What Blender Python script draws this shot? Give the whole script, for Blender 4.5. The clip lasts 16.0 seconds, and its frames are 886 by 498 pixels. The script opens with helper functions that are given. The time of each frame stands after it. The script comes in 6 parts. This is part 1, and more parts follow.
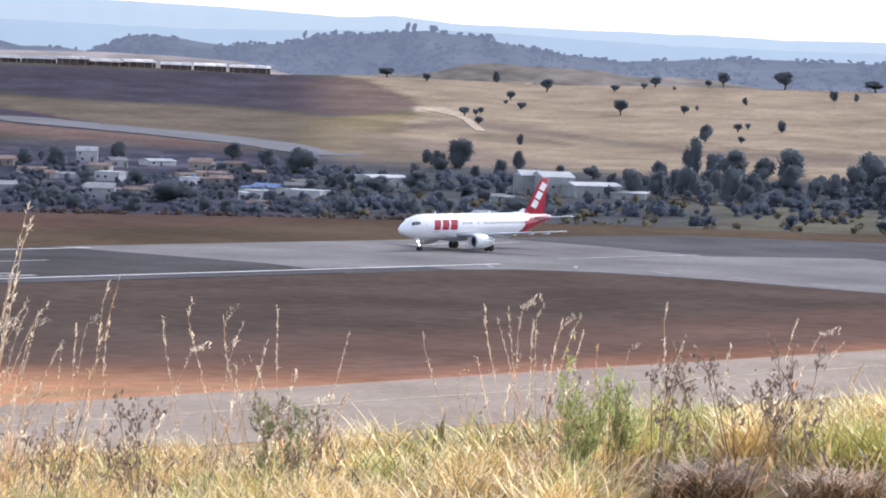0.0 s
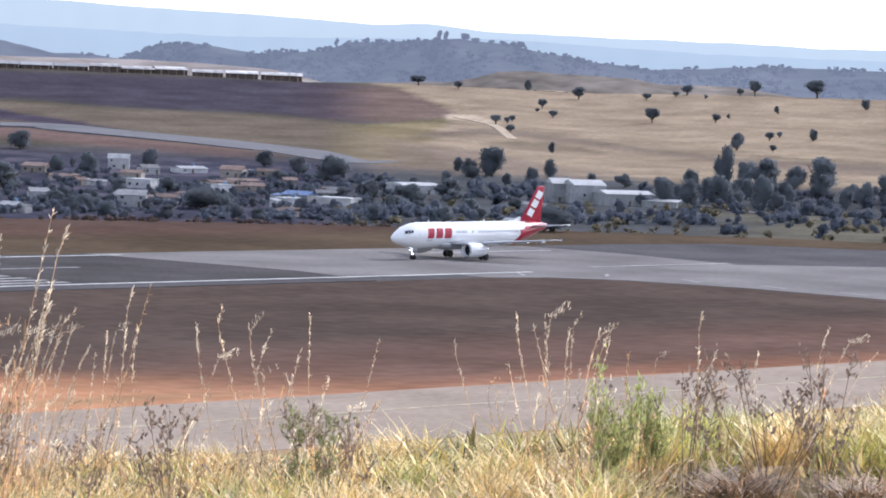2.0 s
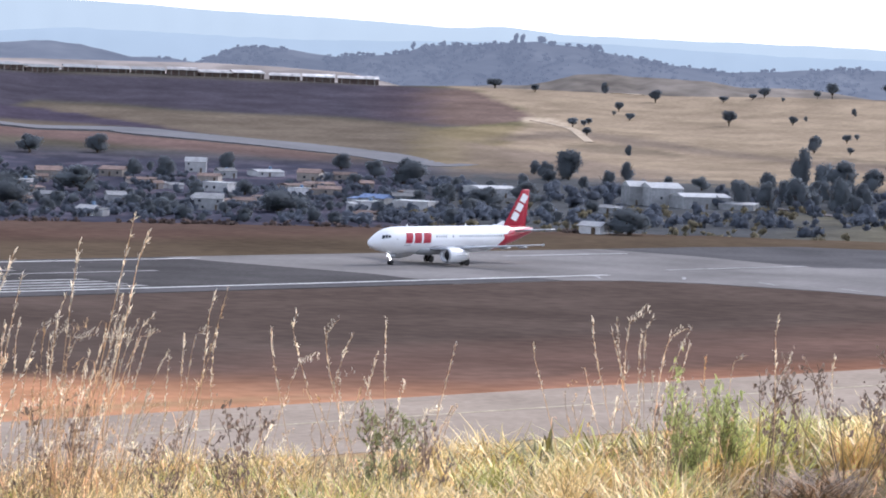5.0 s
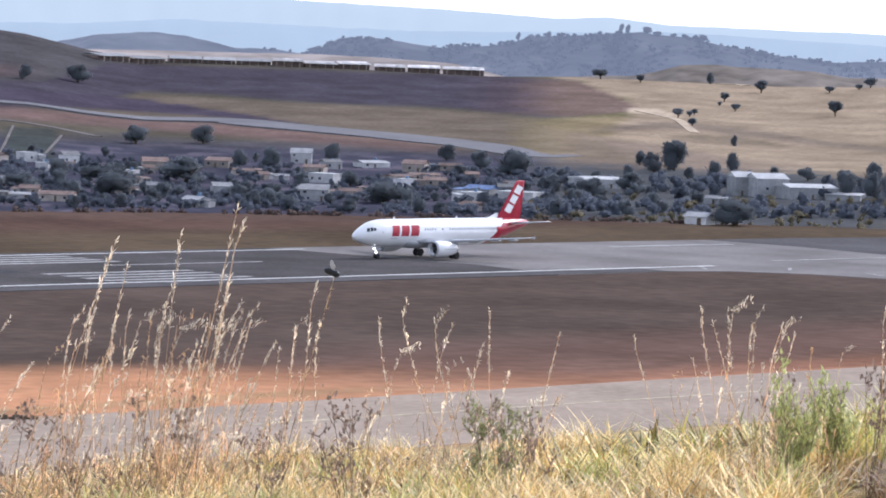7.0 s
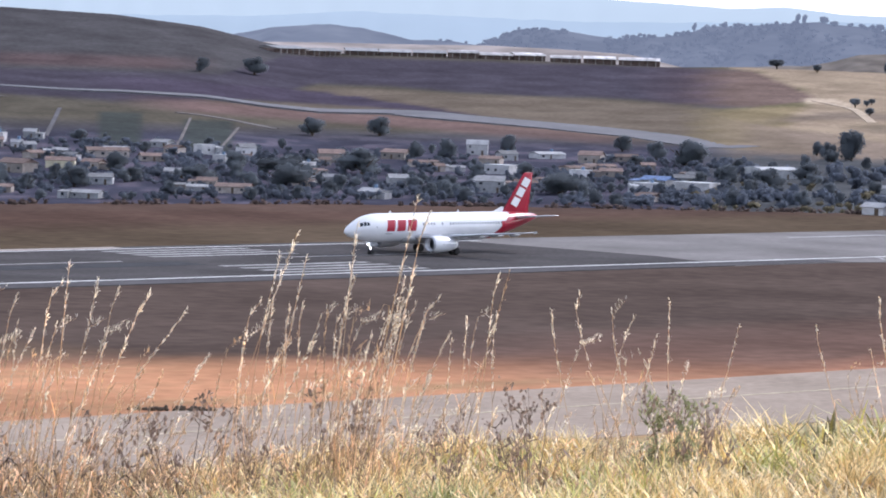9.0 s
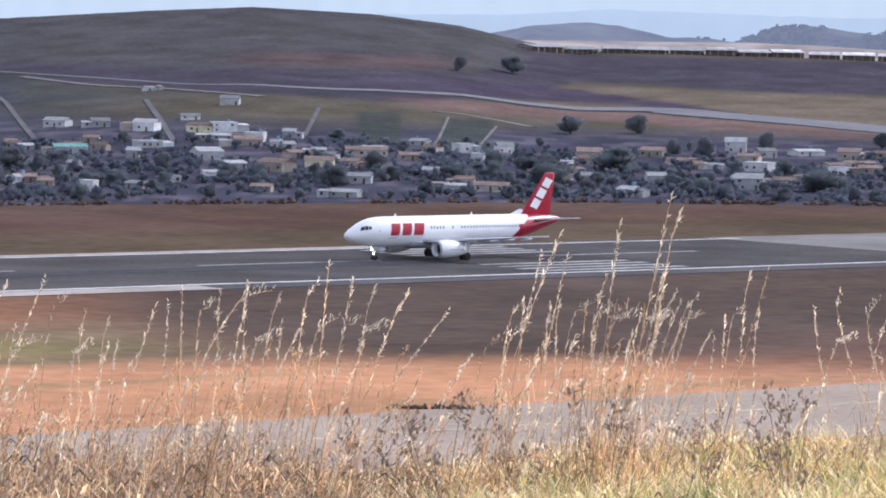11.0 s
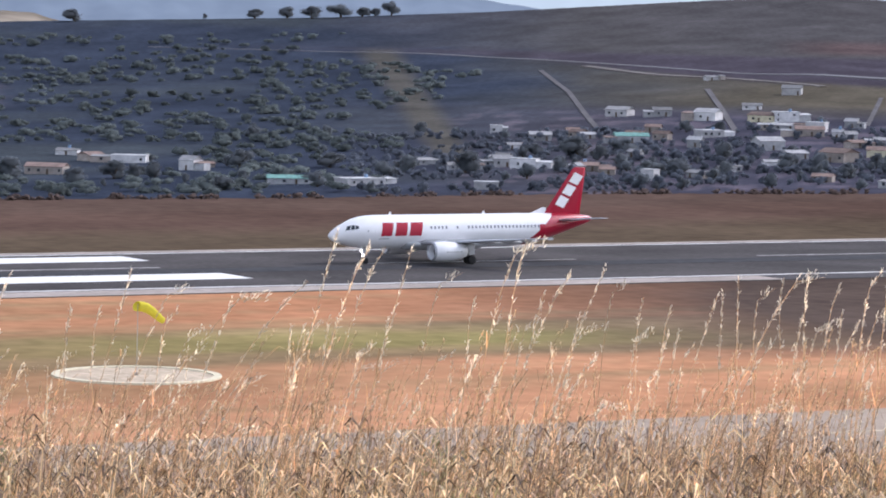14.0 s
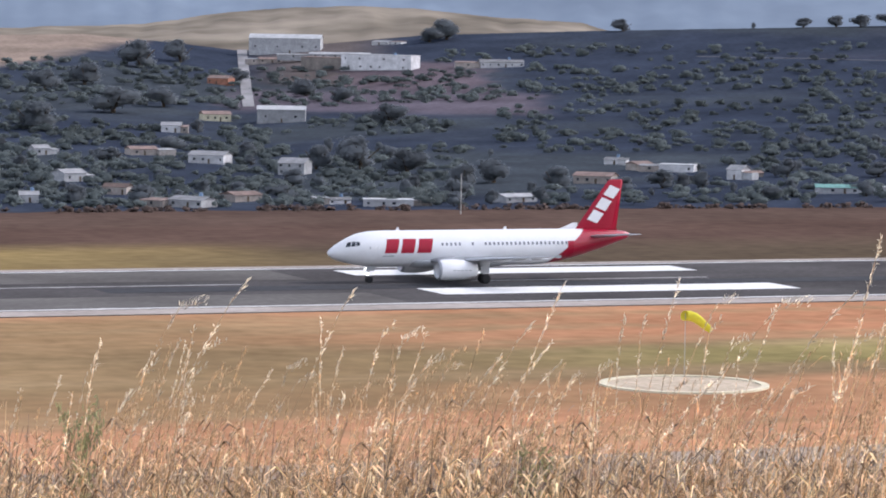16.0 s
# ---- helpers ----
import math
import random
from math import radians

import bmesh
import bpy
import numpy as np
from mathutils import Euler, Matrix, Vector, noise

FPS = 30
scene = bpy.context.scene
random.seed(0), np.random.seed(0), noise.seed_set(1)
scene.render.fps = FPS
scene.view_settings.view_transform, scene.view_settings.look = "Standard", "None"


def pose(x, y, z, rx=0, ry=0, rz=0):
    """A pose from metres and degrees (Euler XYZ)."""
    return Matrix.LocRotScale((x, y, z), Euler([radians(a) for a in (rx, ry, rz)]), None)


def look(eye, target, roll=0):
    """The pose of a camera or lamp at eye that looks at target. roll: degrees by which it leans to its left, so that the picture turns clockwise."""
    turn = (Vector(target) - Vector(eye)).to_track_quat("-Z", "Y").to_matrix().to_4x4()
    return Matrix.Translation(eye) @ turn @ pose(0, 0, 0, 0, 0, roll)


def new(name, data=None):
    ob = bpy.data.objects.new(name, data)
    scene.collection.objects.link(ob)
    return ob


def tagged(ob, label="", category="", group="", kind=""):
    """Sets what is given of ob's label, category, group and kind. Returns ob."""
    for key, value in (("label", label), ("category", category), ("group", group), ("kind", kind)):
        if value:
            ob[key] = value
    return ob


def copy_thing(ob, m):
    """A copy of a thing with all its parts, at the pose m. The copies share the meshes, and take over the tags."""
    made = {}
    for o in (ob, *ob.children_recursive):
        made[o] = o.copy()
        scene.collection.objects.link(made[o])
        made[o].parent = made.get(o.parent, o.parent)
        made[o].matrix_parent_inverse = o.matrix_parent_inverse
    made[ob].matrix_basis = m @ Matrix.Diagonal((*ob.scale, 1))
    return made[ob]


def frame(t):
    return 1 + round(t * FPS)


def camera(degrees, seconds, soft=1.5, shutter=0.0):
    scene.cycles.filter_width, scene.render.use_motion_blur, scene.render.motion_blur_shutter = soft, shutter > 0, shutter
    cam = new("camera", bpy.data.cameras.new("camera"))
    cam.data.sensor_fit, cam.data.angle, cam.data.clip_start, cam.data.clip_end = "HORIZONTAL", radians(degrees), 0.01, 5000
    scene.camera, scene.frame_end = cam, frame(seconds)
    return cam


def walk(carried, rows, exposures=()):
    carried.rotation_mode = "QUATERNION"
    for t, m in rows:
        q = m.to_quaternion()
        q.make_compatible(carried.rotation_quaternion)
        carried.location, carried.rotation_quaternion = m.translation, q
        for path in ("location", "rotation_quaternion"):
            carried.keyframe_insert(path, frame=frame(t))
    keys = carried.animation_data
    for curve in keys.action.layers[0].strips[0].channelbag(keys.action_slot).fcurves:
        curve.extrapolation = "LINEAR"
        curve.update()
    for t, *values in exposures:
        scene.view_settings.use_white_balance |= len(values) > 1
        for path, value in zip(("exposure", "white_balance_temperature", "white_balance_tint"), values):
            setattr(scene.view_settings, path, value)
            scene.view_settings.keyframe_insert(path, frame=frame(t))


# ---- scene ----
cam = camera(13.388, 16.0, soft=1.9)
CAM = [
    (0.0, 48.768, -3.152, 2.183),
    (0.5, 48.670, -3.120, 2.242),
    (1.0, 48.560, -3.090, 2.221),
    (1.5, 48.436, -3.068, 2.223),
    (2.0, 48.289, -3.051, 2.270),
    (2.5, 48.123, -3.042, 2.252),
    (3.0, 47.934, -3.032, 2.199),
    (3.8, 47.650, -3.027, 2.223),
    (4.6, 47.355, -3.044, 2.210),
    (5.5, 46.781, -3.068, 2.144),
    (6.0, 46.431, -3.121, 2.153),
    (6.5, 46.011, -3.180, 2.112),
    (7.0, 45.527, -3.245, 2.038),
    (7.5, 44.971, -3.313, 2.011),
    (8.0, 44.351, -3.380, 1.933),
    (8.5, 43.658, -3.435, 1.853),
    (9.3, 42.346, -3.480, 1.706),
    (10.1, 40.915, -3.540, 1.530),
    (11.0, 38.932, -3.596, 1.339),
    (11.5, 37.770, -3.650, 1.406),
    (12.0, 36.529, -3.713, 1.241),
    (12.5, 35.197, -3.784, 1.337),
    (13.0, 33.738, -3.863, 1.318),
    (13.5, 32.151, -3.923, 1.316),
    (14.0, 30.429, -3.948, 1.291),
    (14.5, 28.570, -3.962, 1.220),
    (15.0, 26.568, -3.966, 1.153),
    (15.5, 24.402, -3.970, 0.941),
    (16.0, 22.107, -3.962, 0.879),
]
PLANE = [
    (0.0, 445.45),
    (0.5, 443.52),
    (1.0, 441.21),
    (1.5, 439.00),
    (2.0, 436.43),
    (2.5, 433.38),
    (3.0, 430.41),
    (3.8, 424.57),
    (4.6, 417.73),
    (5.5, 408.35),
    (6.0, 402.28),
    (6.5, 395.59),
    (7.0, 388.12),
    (7.5, 380.12),
    (8.0, 371.39),
    (8.5, 361.87),
    (9.3, 345.73),
    (10.1, 327.96),
    (11.0, 306.08),
    (11.5, 293.09),
    (12.0, 279.28),
    (12.5, 265.09),
    (13.0, 250.23),
    (13.5, 234.85),
    (14.0, 218.74),
    (14.5, 202.08),
    (15.0, 184.85),
    (15.5, 166.83),
    (16.0, 148.30),
]
walk(cam, [(t, pose(0, 0, 33.69, 90 + pitch, 0, -yaw) @ pose(0, 0, 0, 0, 0, roll)) for t, yaw, pitch, roll in CAM],
     exposures=[(0, 0.0, 5900, 14), (8, -0.03, 5880, 15), (12, 0.0, 5900, 16), (16, -0.08, 6150, 15)])

# ---- light ----
SUN_AZ, SUN_EL = 95.0, 38.0
world = bpy.data.worlds.new("sky")
scene.world = world
world.use_nodes = True
wt = world.node_tree
sky = wt.nodes.new("ShaderNodeTexSky")
sky.sky_type, sky.sun_disc = "NISHITA", False
sky.sun_elevation, sky.sun_rotation = radians(SUN_EL), radians(SUN_AZ)
sky.dust_density, sky.air_density = 1.0, 1.0
haze = wt.nodes.new("ShaderNodeHueSaturation")
haze.inputs["Saturation"].default_value, haze.inputs["Value"].default_value = 0.4, 2.15
wt.links.new(sky.outputs[0], haze.inputs["Color"])
wt.links.new(haze.outputs[0], wt.nodes["Background"].inputs[0])
wt.nodes["Background"].inputs[1].default_value = 0.15
sun_data = bpy.data.lights.new("sun", "SUN")
sun_data.energy, sun_data.angle, sun_data.color = 2.35, radians(0.6), (1.0, 0.93, 0.84)
sun = new("sun", sun_data)
sun.matrix_world = look((0, 0, 300), (-math.sin(radians(SUN_AZ)) * 100 * math.cos(radians(SUN_EL)), -math.cos(radians(SUN_AZ)) * 100 * math.cos(radians(SUN_EL)), 300 - 100 * math.sin(radians(SUN_EL))))


# ---- materials ----
def mat(name, color, rough=0.8, metal=0.0, grain=0.0, scale=5.0, blotch=0.0, blotch_scale=0.5, bump=0.0, island=0.0, objrand=0.0, attr="", emit=None, spec=0.3, coat=0.0, through_light=0.0):
    """A surface with fine grain, larger blotches, a random value per piece and relief."""
    m = bpy.data.materials.new(name)
    m.use_nodes = True
    nt = m.node_tree
    b = nt.nodes["Principled BSDF"]
    b.inputs["Roughness"].default_value, b.inputs["Metallic"].default_value = rough, metal
    b.inputs["Specular IOR Level"].default_value = spec
    b.inputs["Coat Weight"].default_value = coat
    if attr:
        n = nt.nodes.new("ShaderNodeAttribute")
        n.attribute_name = attr
        col = n.outputs["Color"]
    else:
        n = nt.nodes.new("ShaderNodeRGB")
        n.outputs[0].default_value = (*color, 1)
        col = n.outputs[0]
    geo = nt.nodes.new("ShaderNodeNewGeometry")
    coords = nt.nodes.new("ShaderNodeTexCoord")

    def vary(col, fac, amount):
        """Brighten and darken the colour by a factor round 0.5."""
        mr = nt.nodes.new("ShaderNodeMapRange")
        mr.inputs[3].default_value, mr.inputs[4].default_value = 1 - amount, 1 + amount
        nt.links.new(fac, mr.inputs[0])
        hsv = nt.nodes.new("ShaderNodeHueSaturation")
        nt.links.new(mr.outputs[0], hsv.inputs["Value"])
        nt.links.new(col, hsv.inputs["Color"])
        return hsv.outputs[0]

    for amount, sc, detail in ((blotch, blotch_scale, 3), (grain, scale, 4)):
        if amount:
            tx = nt.nodes.new("ShaderNodeTexNoise")
            tx.inputs["Scale"].default_value, tx.inputs["Detail"].default_value = sc, detail
            nt.links.new(coords.outputs["Object"], tx.inputs["Vector"])
            mr = nt.nodes.new("ShaderNodeMapRange")
            mr.inputs[1].default_value, mr.inputs[2].default_value = 0.3, 0.7
            nt.links.new(tx.outputs[0], mr.inputs[0])
            col = vary(col, mr.outputs[0], amount)
    if island:
        col = vary(col, geo.outputs["Random Per Island"], island)
    if objrand:
        oi = nt.nodes.new("ShaderNodeObjectInfo")
        col = vary(col, oi.outputs["Random"], objrand)
    if bump:
        tx = nt.nodes.new("ShaderNodeTexNoise")
        tx.inputs["Scale"].default_value = scale
        nt.links.new(coords.outputs["Object"], tx.inputs["Vector"])
        bp = nt.nodes.new("ShaderNodeBump")
        bp.inputs["Strength"].default_value = bump
        nt.links.new(tx.outputs[0], bp.inputs["Height"])
        nt.links.new(bp.outputs[0], b.inputs["Normal"])
    nt.links.new(col, b.inputs["Base Color"])
    if through_light:
        tr = nt.nodes.new("ShaderNodeBsdfTranslucent")
        nt.links.new(col, tr.inputs[0])
        mx = nt.nodes.new("ShaderNodeMixShader")
        mx.inputs[0].default_value = through_light
        nt.links.new(b.outputs[0], mx.inputs[1])
        nt.links.new(tr.outputs[0], mx.inputs[2])
        nt.links.new(mx.outputs[0], nt.nodes["Material Output"].inputs[0])
    if emit:
        b.inputs["Emission Color"].default_value = (*emit[:3], 1)
        b.inputs["Emission Strength"].default_value = emit[3]
    return m


def two_tone(m, color, s0, tilt, z_ref, soft=0.05):
    """A second paint on a body, behind the slanting line s = s0 + tilt * (z - z_ref)."""
    nt = m.node_tree
    b = nt.nodes["Principled BSDF"]
    old = b.inputs["Base Color"].links[0].from_socket
    tc = nt.nodes.new("ShaderNodeTexCoord")
    sep = nt.nodes.new("ShaderNodeSeparateXYZ")
    nt.links.new(tc.outputs["Object"], sep.inputs[0])
    ma = nt.nodes.new("ShaderNodeMath")
    ma.operation = "MULTIPLY_ADD"
    nt.links.new(sep.outputs[2], ma.inputs[0])
    ma.inputs[1].default_value, ma.inputs[2].default_value = -tilt, tilt * z_ref - s0
    ad = nt.nodes.new("ShaderNodeMath")
    nt.links.new(ma.outputs[0], ad.inputs[0])
    nt.links.new(sep.outputs[0], ad.inputs[1])
    mr = nt.nodes.new("ShaderNodeMapRange")
    mr.inputs[1].default_value, mr.inputs[2].default_value = -soft, soft
    nt.links.new(ad.outputs[0], mr.inputs[0])
    mix = nt.nodes.new("ShaderNodeMix")
    mix.data_type = "RGBA"
    nt.links.new(mr.outputs[0], mix.inputs[0])
    nt.links.new(old, mix.inputs[6])
    mix.inputs[7].default_value = (*color, 1)
    nt.links.new(mix.outputs[2], b.inputs["Base Color"])


RED = (0.33, 0.006, 0.028)
M = {
    "land": mat("land", (0, 0, 0), 0.95, grain=0.16, scale=0.35, blotch=0.16, blotch_scale=0.03, attr="cover", bump=0.3, spec=0.0),
    "asphalt": mat("asphalt", (0.088, 0.082, 0.082), 0.85, grain=0.14, scale=1.2, blotch=0.22, blotch_scale=0.06, spec=0.0),
    "asphalt_old": mat("asphalt_old", (0.108, 0.103, 0.106), 0.85, grain=0.14, scale=1.0, blotch=0.2, blotch_scale=0.05, spec=0.0),
    "asphalt_worn": mat("asphalt_worn", (0.135, 0.126, 0.12), 0.85, grain=0.14, scale=1.0, blotch=0.3, blotch_scale=0.04, spec=0.0),
    "concrete": mat("concrete", (0.212, 0.198, 0.192), 0.85, grain=0.1, scale=0.8, blotch=0.2, blotch_scale=0.05, spec=0.0),
    "shoulder": mat("shoulder", (0.37, 0.325, 0.295), 0.9, grain=0.15, scale=0.8, blotch=0.15, blotch_scale=0.08, spec=0.0),
    "taxiway": mat("taxiway", (0.345, 0.28, 0.226), 0.9, grain=0.12, scale=0.9, blotch=0.12, blotch_scale=0.08, spec=0.0),
    "paint": mat("paint", (0.72, 0.71, 0.69), 0.7, grain=0.12, scale=2.0, blotch=0.1, blotch_scale=0.2, spec=0.05),
    "cabin": mat("cabin", (0.20, 0.21, 0.24), 0.15, spec=0.5),
    "paint_line": mat("paint_line", (0.56, 0.55, 0.535), 0.75, grain=0.25, scale=1.5, blotch=0.2, blotch_scale=0.1, spec=0.05),
    "paint_worn": mat("paint_worn", (0.33, 0.32, 0.315), 0.8, grain=0.3, scale=1.0, blotch=0.2, blotch_scale=0.15, spec=0.05),
    "paint_yellow": mat("paint_yellow", (0.44, 0.37, 0.265), 0.8, grain=0.25, scale=1.0, blotch=0.2, spec=0.05),
    "rubber": mat("rubber", (0.05, 0.05, 0.055), 0.9, grain=0.2, scale=0.5, spec=0.05),
    "white": mat("white", (0.74, 0.74, 0.76), 0.28, grain=0.03, scale=6, blotch=0.03, blotch_scale=0.7, spec=0.5, coat=0.3),
    "fuselage": mat("fuselage", (0.74, 0.74, 0.76), 0.28, grain=0.03, scale=6, blotch=0.03, blotch_scale=0.7, spec=0.5, coat=0.3),
    "red": mat("red", RED, 0.4, grain=0.05, scale=4, blotch=0.04, spec=0.3),
    "alu": mat("alu", (0.42, 0.43, 0.46), 0.38, 0.55, grain=0.06, scale=5, blotch=0.08),
    "grey": mat("grey", (0.38, 0.39, 0.41), 0.45, 0.1, grain=0.06, scale=5, blotch=0.08),
    "belly": mat("belly", (0.45, 0.46, 0.48), 0.45, 0.0, grain=0.06, scale=5, blotch=0.08),
    "dark": mat("dark", (0.015, 0.016, 0.02), 0.35, grain=0.1),
    "glass": mat("glass", (0.02, 0.025, 0.035), 0.08, spec=0.8),
    "tyre": mat("tyre", (0.022, 0.022, 0.024), 0.85, grain=0.15),
    "lamp": mat("lamp", (0.9, 0.9, 0.9), 0.3, emit=(1.0, 0.97, 0.92, 12.0)),
    "sock": mat("sock", (0.72, 0.62, 0.05), 0.8, grain=0.1, scale=3),
    "pole": mat("pole", (0.45, 0.44, 0.42), 0.6, 0.2, grain=0.1),
    # far mountains: blue emission imitates the haze in front of them
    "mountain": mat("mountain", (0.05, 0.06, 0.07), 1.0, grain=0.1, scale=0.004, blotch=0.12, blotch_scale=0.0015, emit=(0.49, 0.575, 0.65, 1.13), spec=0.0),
    # wooded far hills: dull base colour plus a blue glow in place of haze
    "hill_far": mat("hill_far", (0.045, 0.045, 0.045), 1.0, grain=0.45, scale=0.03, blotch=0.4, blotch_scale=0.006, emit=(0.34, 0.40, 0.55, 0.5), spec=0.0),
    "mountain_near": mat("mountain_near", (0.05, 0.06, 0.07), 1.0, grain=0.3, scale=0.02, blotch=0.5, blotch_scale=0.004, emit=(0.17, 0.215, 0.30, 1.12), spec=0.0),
    "hill_quarry": mat("hill_quarry", (0.19, 0.165, 0.145), 1.0, grain=0.3, scale=0.05, blotch=0.25, blotch_scale=0.01, spec=0.0),
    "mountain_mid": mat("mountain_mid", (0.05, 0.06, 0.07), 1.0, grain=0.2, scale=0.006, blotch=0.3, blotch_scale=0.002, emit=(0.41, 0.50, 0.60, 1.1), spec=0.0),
    "plain": mat("plain", (0.33, 0.29, 0.27), 1.0, grain=0.3, scale=0.03, blotch=0.3, blotch_scale=0.008, spec=0.0),
    "hill_sand": mat("hill_sand", (0.21, 0.18, 0.145), 1.0, grain=0.3, scale=0.02, blotch=0.35, blotch_scale=0.008, spec=0.0),
}
two_tone(M["fuselage"], RED, 29.4, 1.25, 4.2)


# ---- mesh helpers ----
def mesh(name, verts, faces, material, parent=None, label="", smooth=False):
    me = bpy.data.meshes.new(name)
    me.from_pydata([tuple(map(float, v)) for v in verts], [], [tuple(map(int, q)) for q in faces])
    me.update()
    if smooth:
        me.polygons.foreach_set("use_smooth", [True] * len(me.polygons))
    me.materials.append(material)
    ob = new(name, me)
    ob.parent = parent
    if label:
        ob["label"] = label
    return ob


def part(name, bm, material, parent, label="", smooth=False):
    """Link a bmesh as one mesh object under a thing or a part."""
    me = bpy.data.meshes.new(name)
    bmesh.ops.recalc_face_normals(bm, faces=bm.faces)
    bm.to_mesh(me)
    bm.free()
    if smooth:
        me.polygons.foreach_set("use_smooth", [True] * len(me.polygons))
    me.materials.append(material)
    ob = new(name, me)
    ob.parent = parent
    if label:
        ob["label"] = label
    return ob


def share(ob, x, y, z, parent, ry=0.0):
    """Another object on the mesh of ob."""
    o = new(ob.name.split(".")[0], ob.data)
    o.parent, o.location = parent, (x, y, z)
    o.rotation_euler = (0, ry, 0)
    return o


def box(bm, x0, x1, y0, y1, z0, z1, bevel=0.0):
    made = bmesh.ops.create_cube(bm, size=1, matrix=Matrix.Translation(((x0 + x1) / 2, (y0 + y1) / 2, (z0 + z1) / 2)) @ Matrix.Diagonal((x1 - x0, y1 - y0, z1 - z0, 1)))
    if bevel:
        edges = list({e for v in made["verts"] for e in v.link_edges})
        bmesh.ops.bevel(bm, geom=edges, offset=bevel, segments=2, affect="EDGES")


def loft(bm, rings, cap=True):
    """Skin between rings of points (each ring the same count)."""
    vs = [[bm.verts.new(p) for p in ring] for ring in rings]
    n = len(rings[0])
    for a, b in zip(vs, vs[1:]):
        for i in range(n):
            bm.faces.new((a[i], a[(i + 1) % n], b[(i + 1) % n], b[i]))
    if cap:
        bm.faces.new(list(reversed(vs[0])))
        bm.faces.new(vs[-1])


def tube(bm, p, q, r0, r1=None, n=8):
    p, q = Vector(p), Vector(q)
    r1 = r0 if r1 is None else r1
    turn = (q - p).to_track_quat("Z", "Y").to_matrix()
    loft(bm, [[c + turn @ Vector((math.cos(2 * math.pi * i / n) * r, math.sin(2 * math.pi * i / n) * r, 0)) for i in range(n)] for c, r in ((p, r0), (q, r1))])


def plate(name, pts, z, thick, material, parent=None, label=""):
    """A flat slab with the outline pts, its top at z."""
    n = len(pts)
    v = [(x, y, z) for x, y in pts] + [(x, y, z - thick) for x, y in pts]
    f = [tuple(range(n)), tuple(reversed(range(n, 2 * n)))] + [(i, i + n, (i + 1) % n + n, (i + 1) % n) for i in range(n)]
    ob = mesh(name, v, f, material, parent, label)
    bm = bmesh.new()
    bm.from_mesh(ob.data)
    bmesh.ops.recalc_face_normals(bm, faces=bm.faces)
    bm.to_mesh(ob.data)
    bm.free()
    return ob


# ---- the land ----
EYE = 33.69
BROW = ([-180, 10, 16, 22, 26, 32, 38, 40, 45, 49, 55, 62, 180],
        [-7.9, -8.0, -7.9, -7.75, -7.7, -7.4, -6.95, -6.7, -6.3, -5.88, -5.2, -5.0, -7.9])
EDGE = ([-180, -60, 5, 16, 22, 28, 33, 41, 47, 51, 56, 70, 180],
        [-3.4, -3.4, -3.6, -3.47, -3.36, -3.22, -3.04, -2.83, -2.74, -2.69, -2.66, -2.6, -3.4])
RIDGE = ([-180, 5, 13, 15.4, 16.6, 18, 19, 21.8, 24, 28.5, 31, 34.5, 36, 37.8, 39.1, 40.1, 40.9, 43.3, 46.2, 47.2, 48.8, 50.5, 52.2, 55.3, 62, 180],
         [-0.6, -0.9, -0.82, -0.81, -0.78, -0.89, -1.0, -0.72, -0.63, -0.48, -0.34, -0.08, 0.01, -0.06, -0.2, -0.42, -0.54, -0.55, -0.6, -0.57, -0.58, -0.6, -0.55, -0.52, -0.5, -0.6])


def ground_z(x, y):
    """Height of the land: the grassy brow, the flat airfield, the valley and the hillside behind it."""
    x, y = np.asarray(x, float), np.asarray(y, float)
    r, az = np.hypot(x, y), np.degrees(np.arctan2(x, y))
    brow, edge, ridge = np.interp(az, *BROW), np.interp(az, *EDGE), np.interp(az, *RIDGE)
    re = EYE / np.tan(np.radians(-edge))
    z = np.zeros_like(r)
    near = r < 22
    k = np.clip((r - 10) / 12, 0, 1)
    el = np.where(near, -10 + k * (brow - 0.55 + 10), brow - 0.55 + np.clip((r - 22) / 38, 0, 1) * (-11.5 - brow + 0.55))
    fore = np.where(r < 10, EYE - 10 * math.tan(radians(10)), EYE + r * np.tan(np.radians(el)))
    z = np.where(r < 175, np.maximum(fore, 0), z)
    # beyond the edge of the plateau
    el0 = np.degrees(np.arctan((-12 - EYE) / (re + 50)))
    top = 2300.0
    knots = [re, re + 50, 1250 + 0 * r, top + 0 * r, top + 300 + 0 * r, 3300 + 0 * r, 4900 + 0 * r]
    els = [edge, el0, edge + 0.02, ridge, ridge - 0.12, ridge * 0 - 0.8, ridge * 0 - 0.45]
    far = np.full_like(r, 0.0)
    e = els[0] * 1.0
    for a in range(6):
        w = np.clip((r - knots[a]) / (knots[a + 1] - knots[a]), 0, 1)
        e = np.where(r >= knots[a], els[a] + w * (els[a + 1] - els[a]), e)
    far = EYE + r * np.tan(np.radians(e))
    return np.where(r > re, far, z)

STRAW, OLIVE, SCRUB, SOIL, DARKSOIL, CLOUDED_SOIL = (0.36, 0.27, 0.14), (0.15, 0.13, 0.078), (0.068, 0.082, 0.085), (0.46, 0.235, 0.132), (0.10, 0.068, 0.055), (0.19, 0.10, 0.072)
CLOUDED_GRASS, GREEN, TAN, VIOLET = (0.093, 0.069, 0.058), (0.26, 0.225, 0.09), (0.305, 0.236, 0.168), (0.10, 0.087, 0.084)


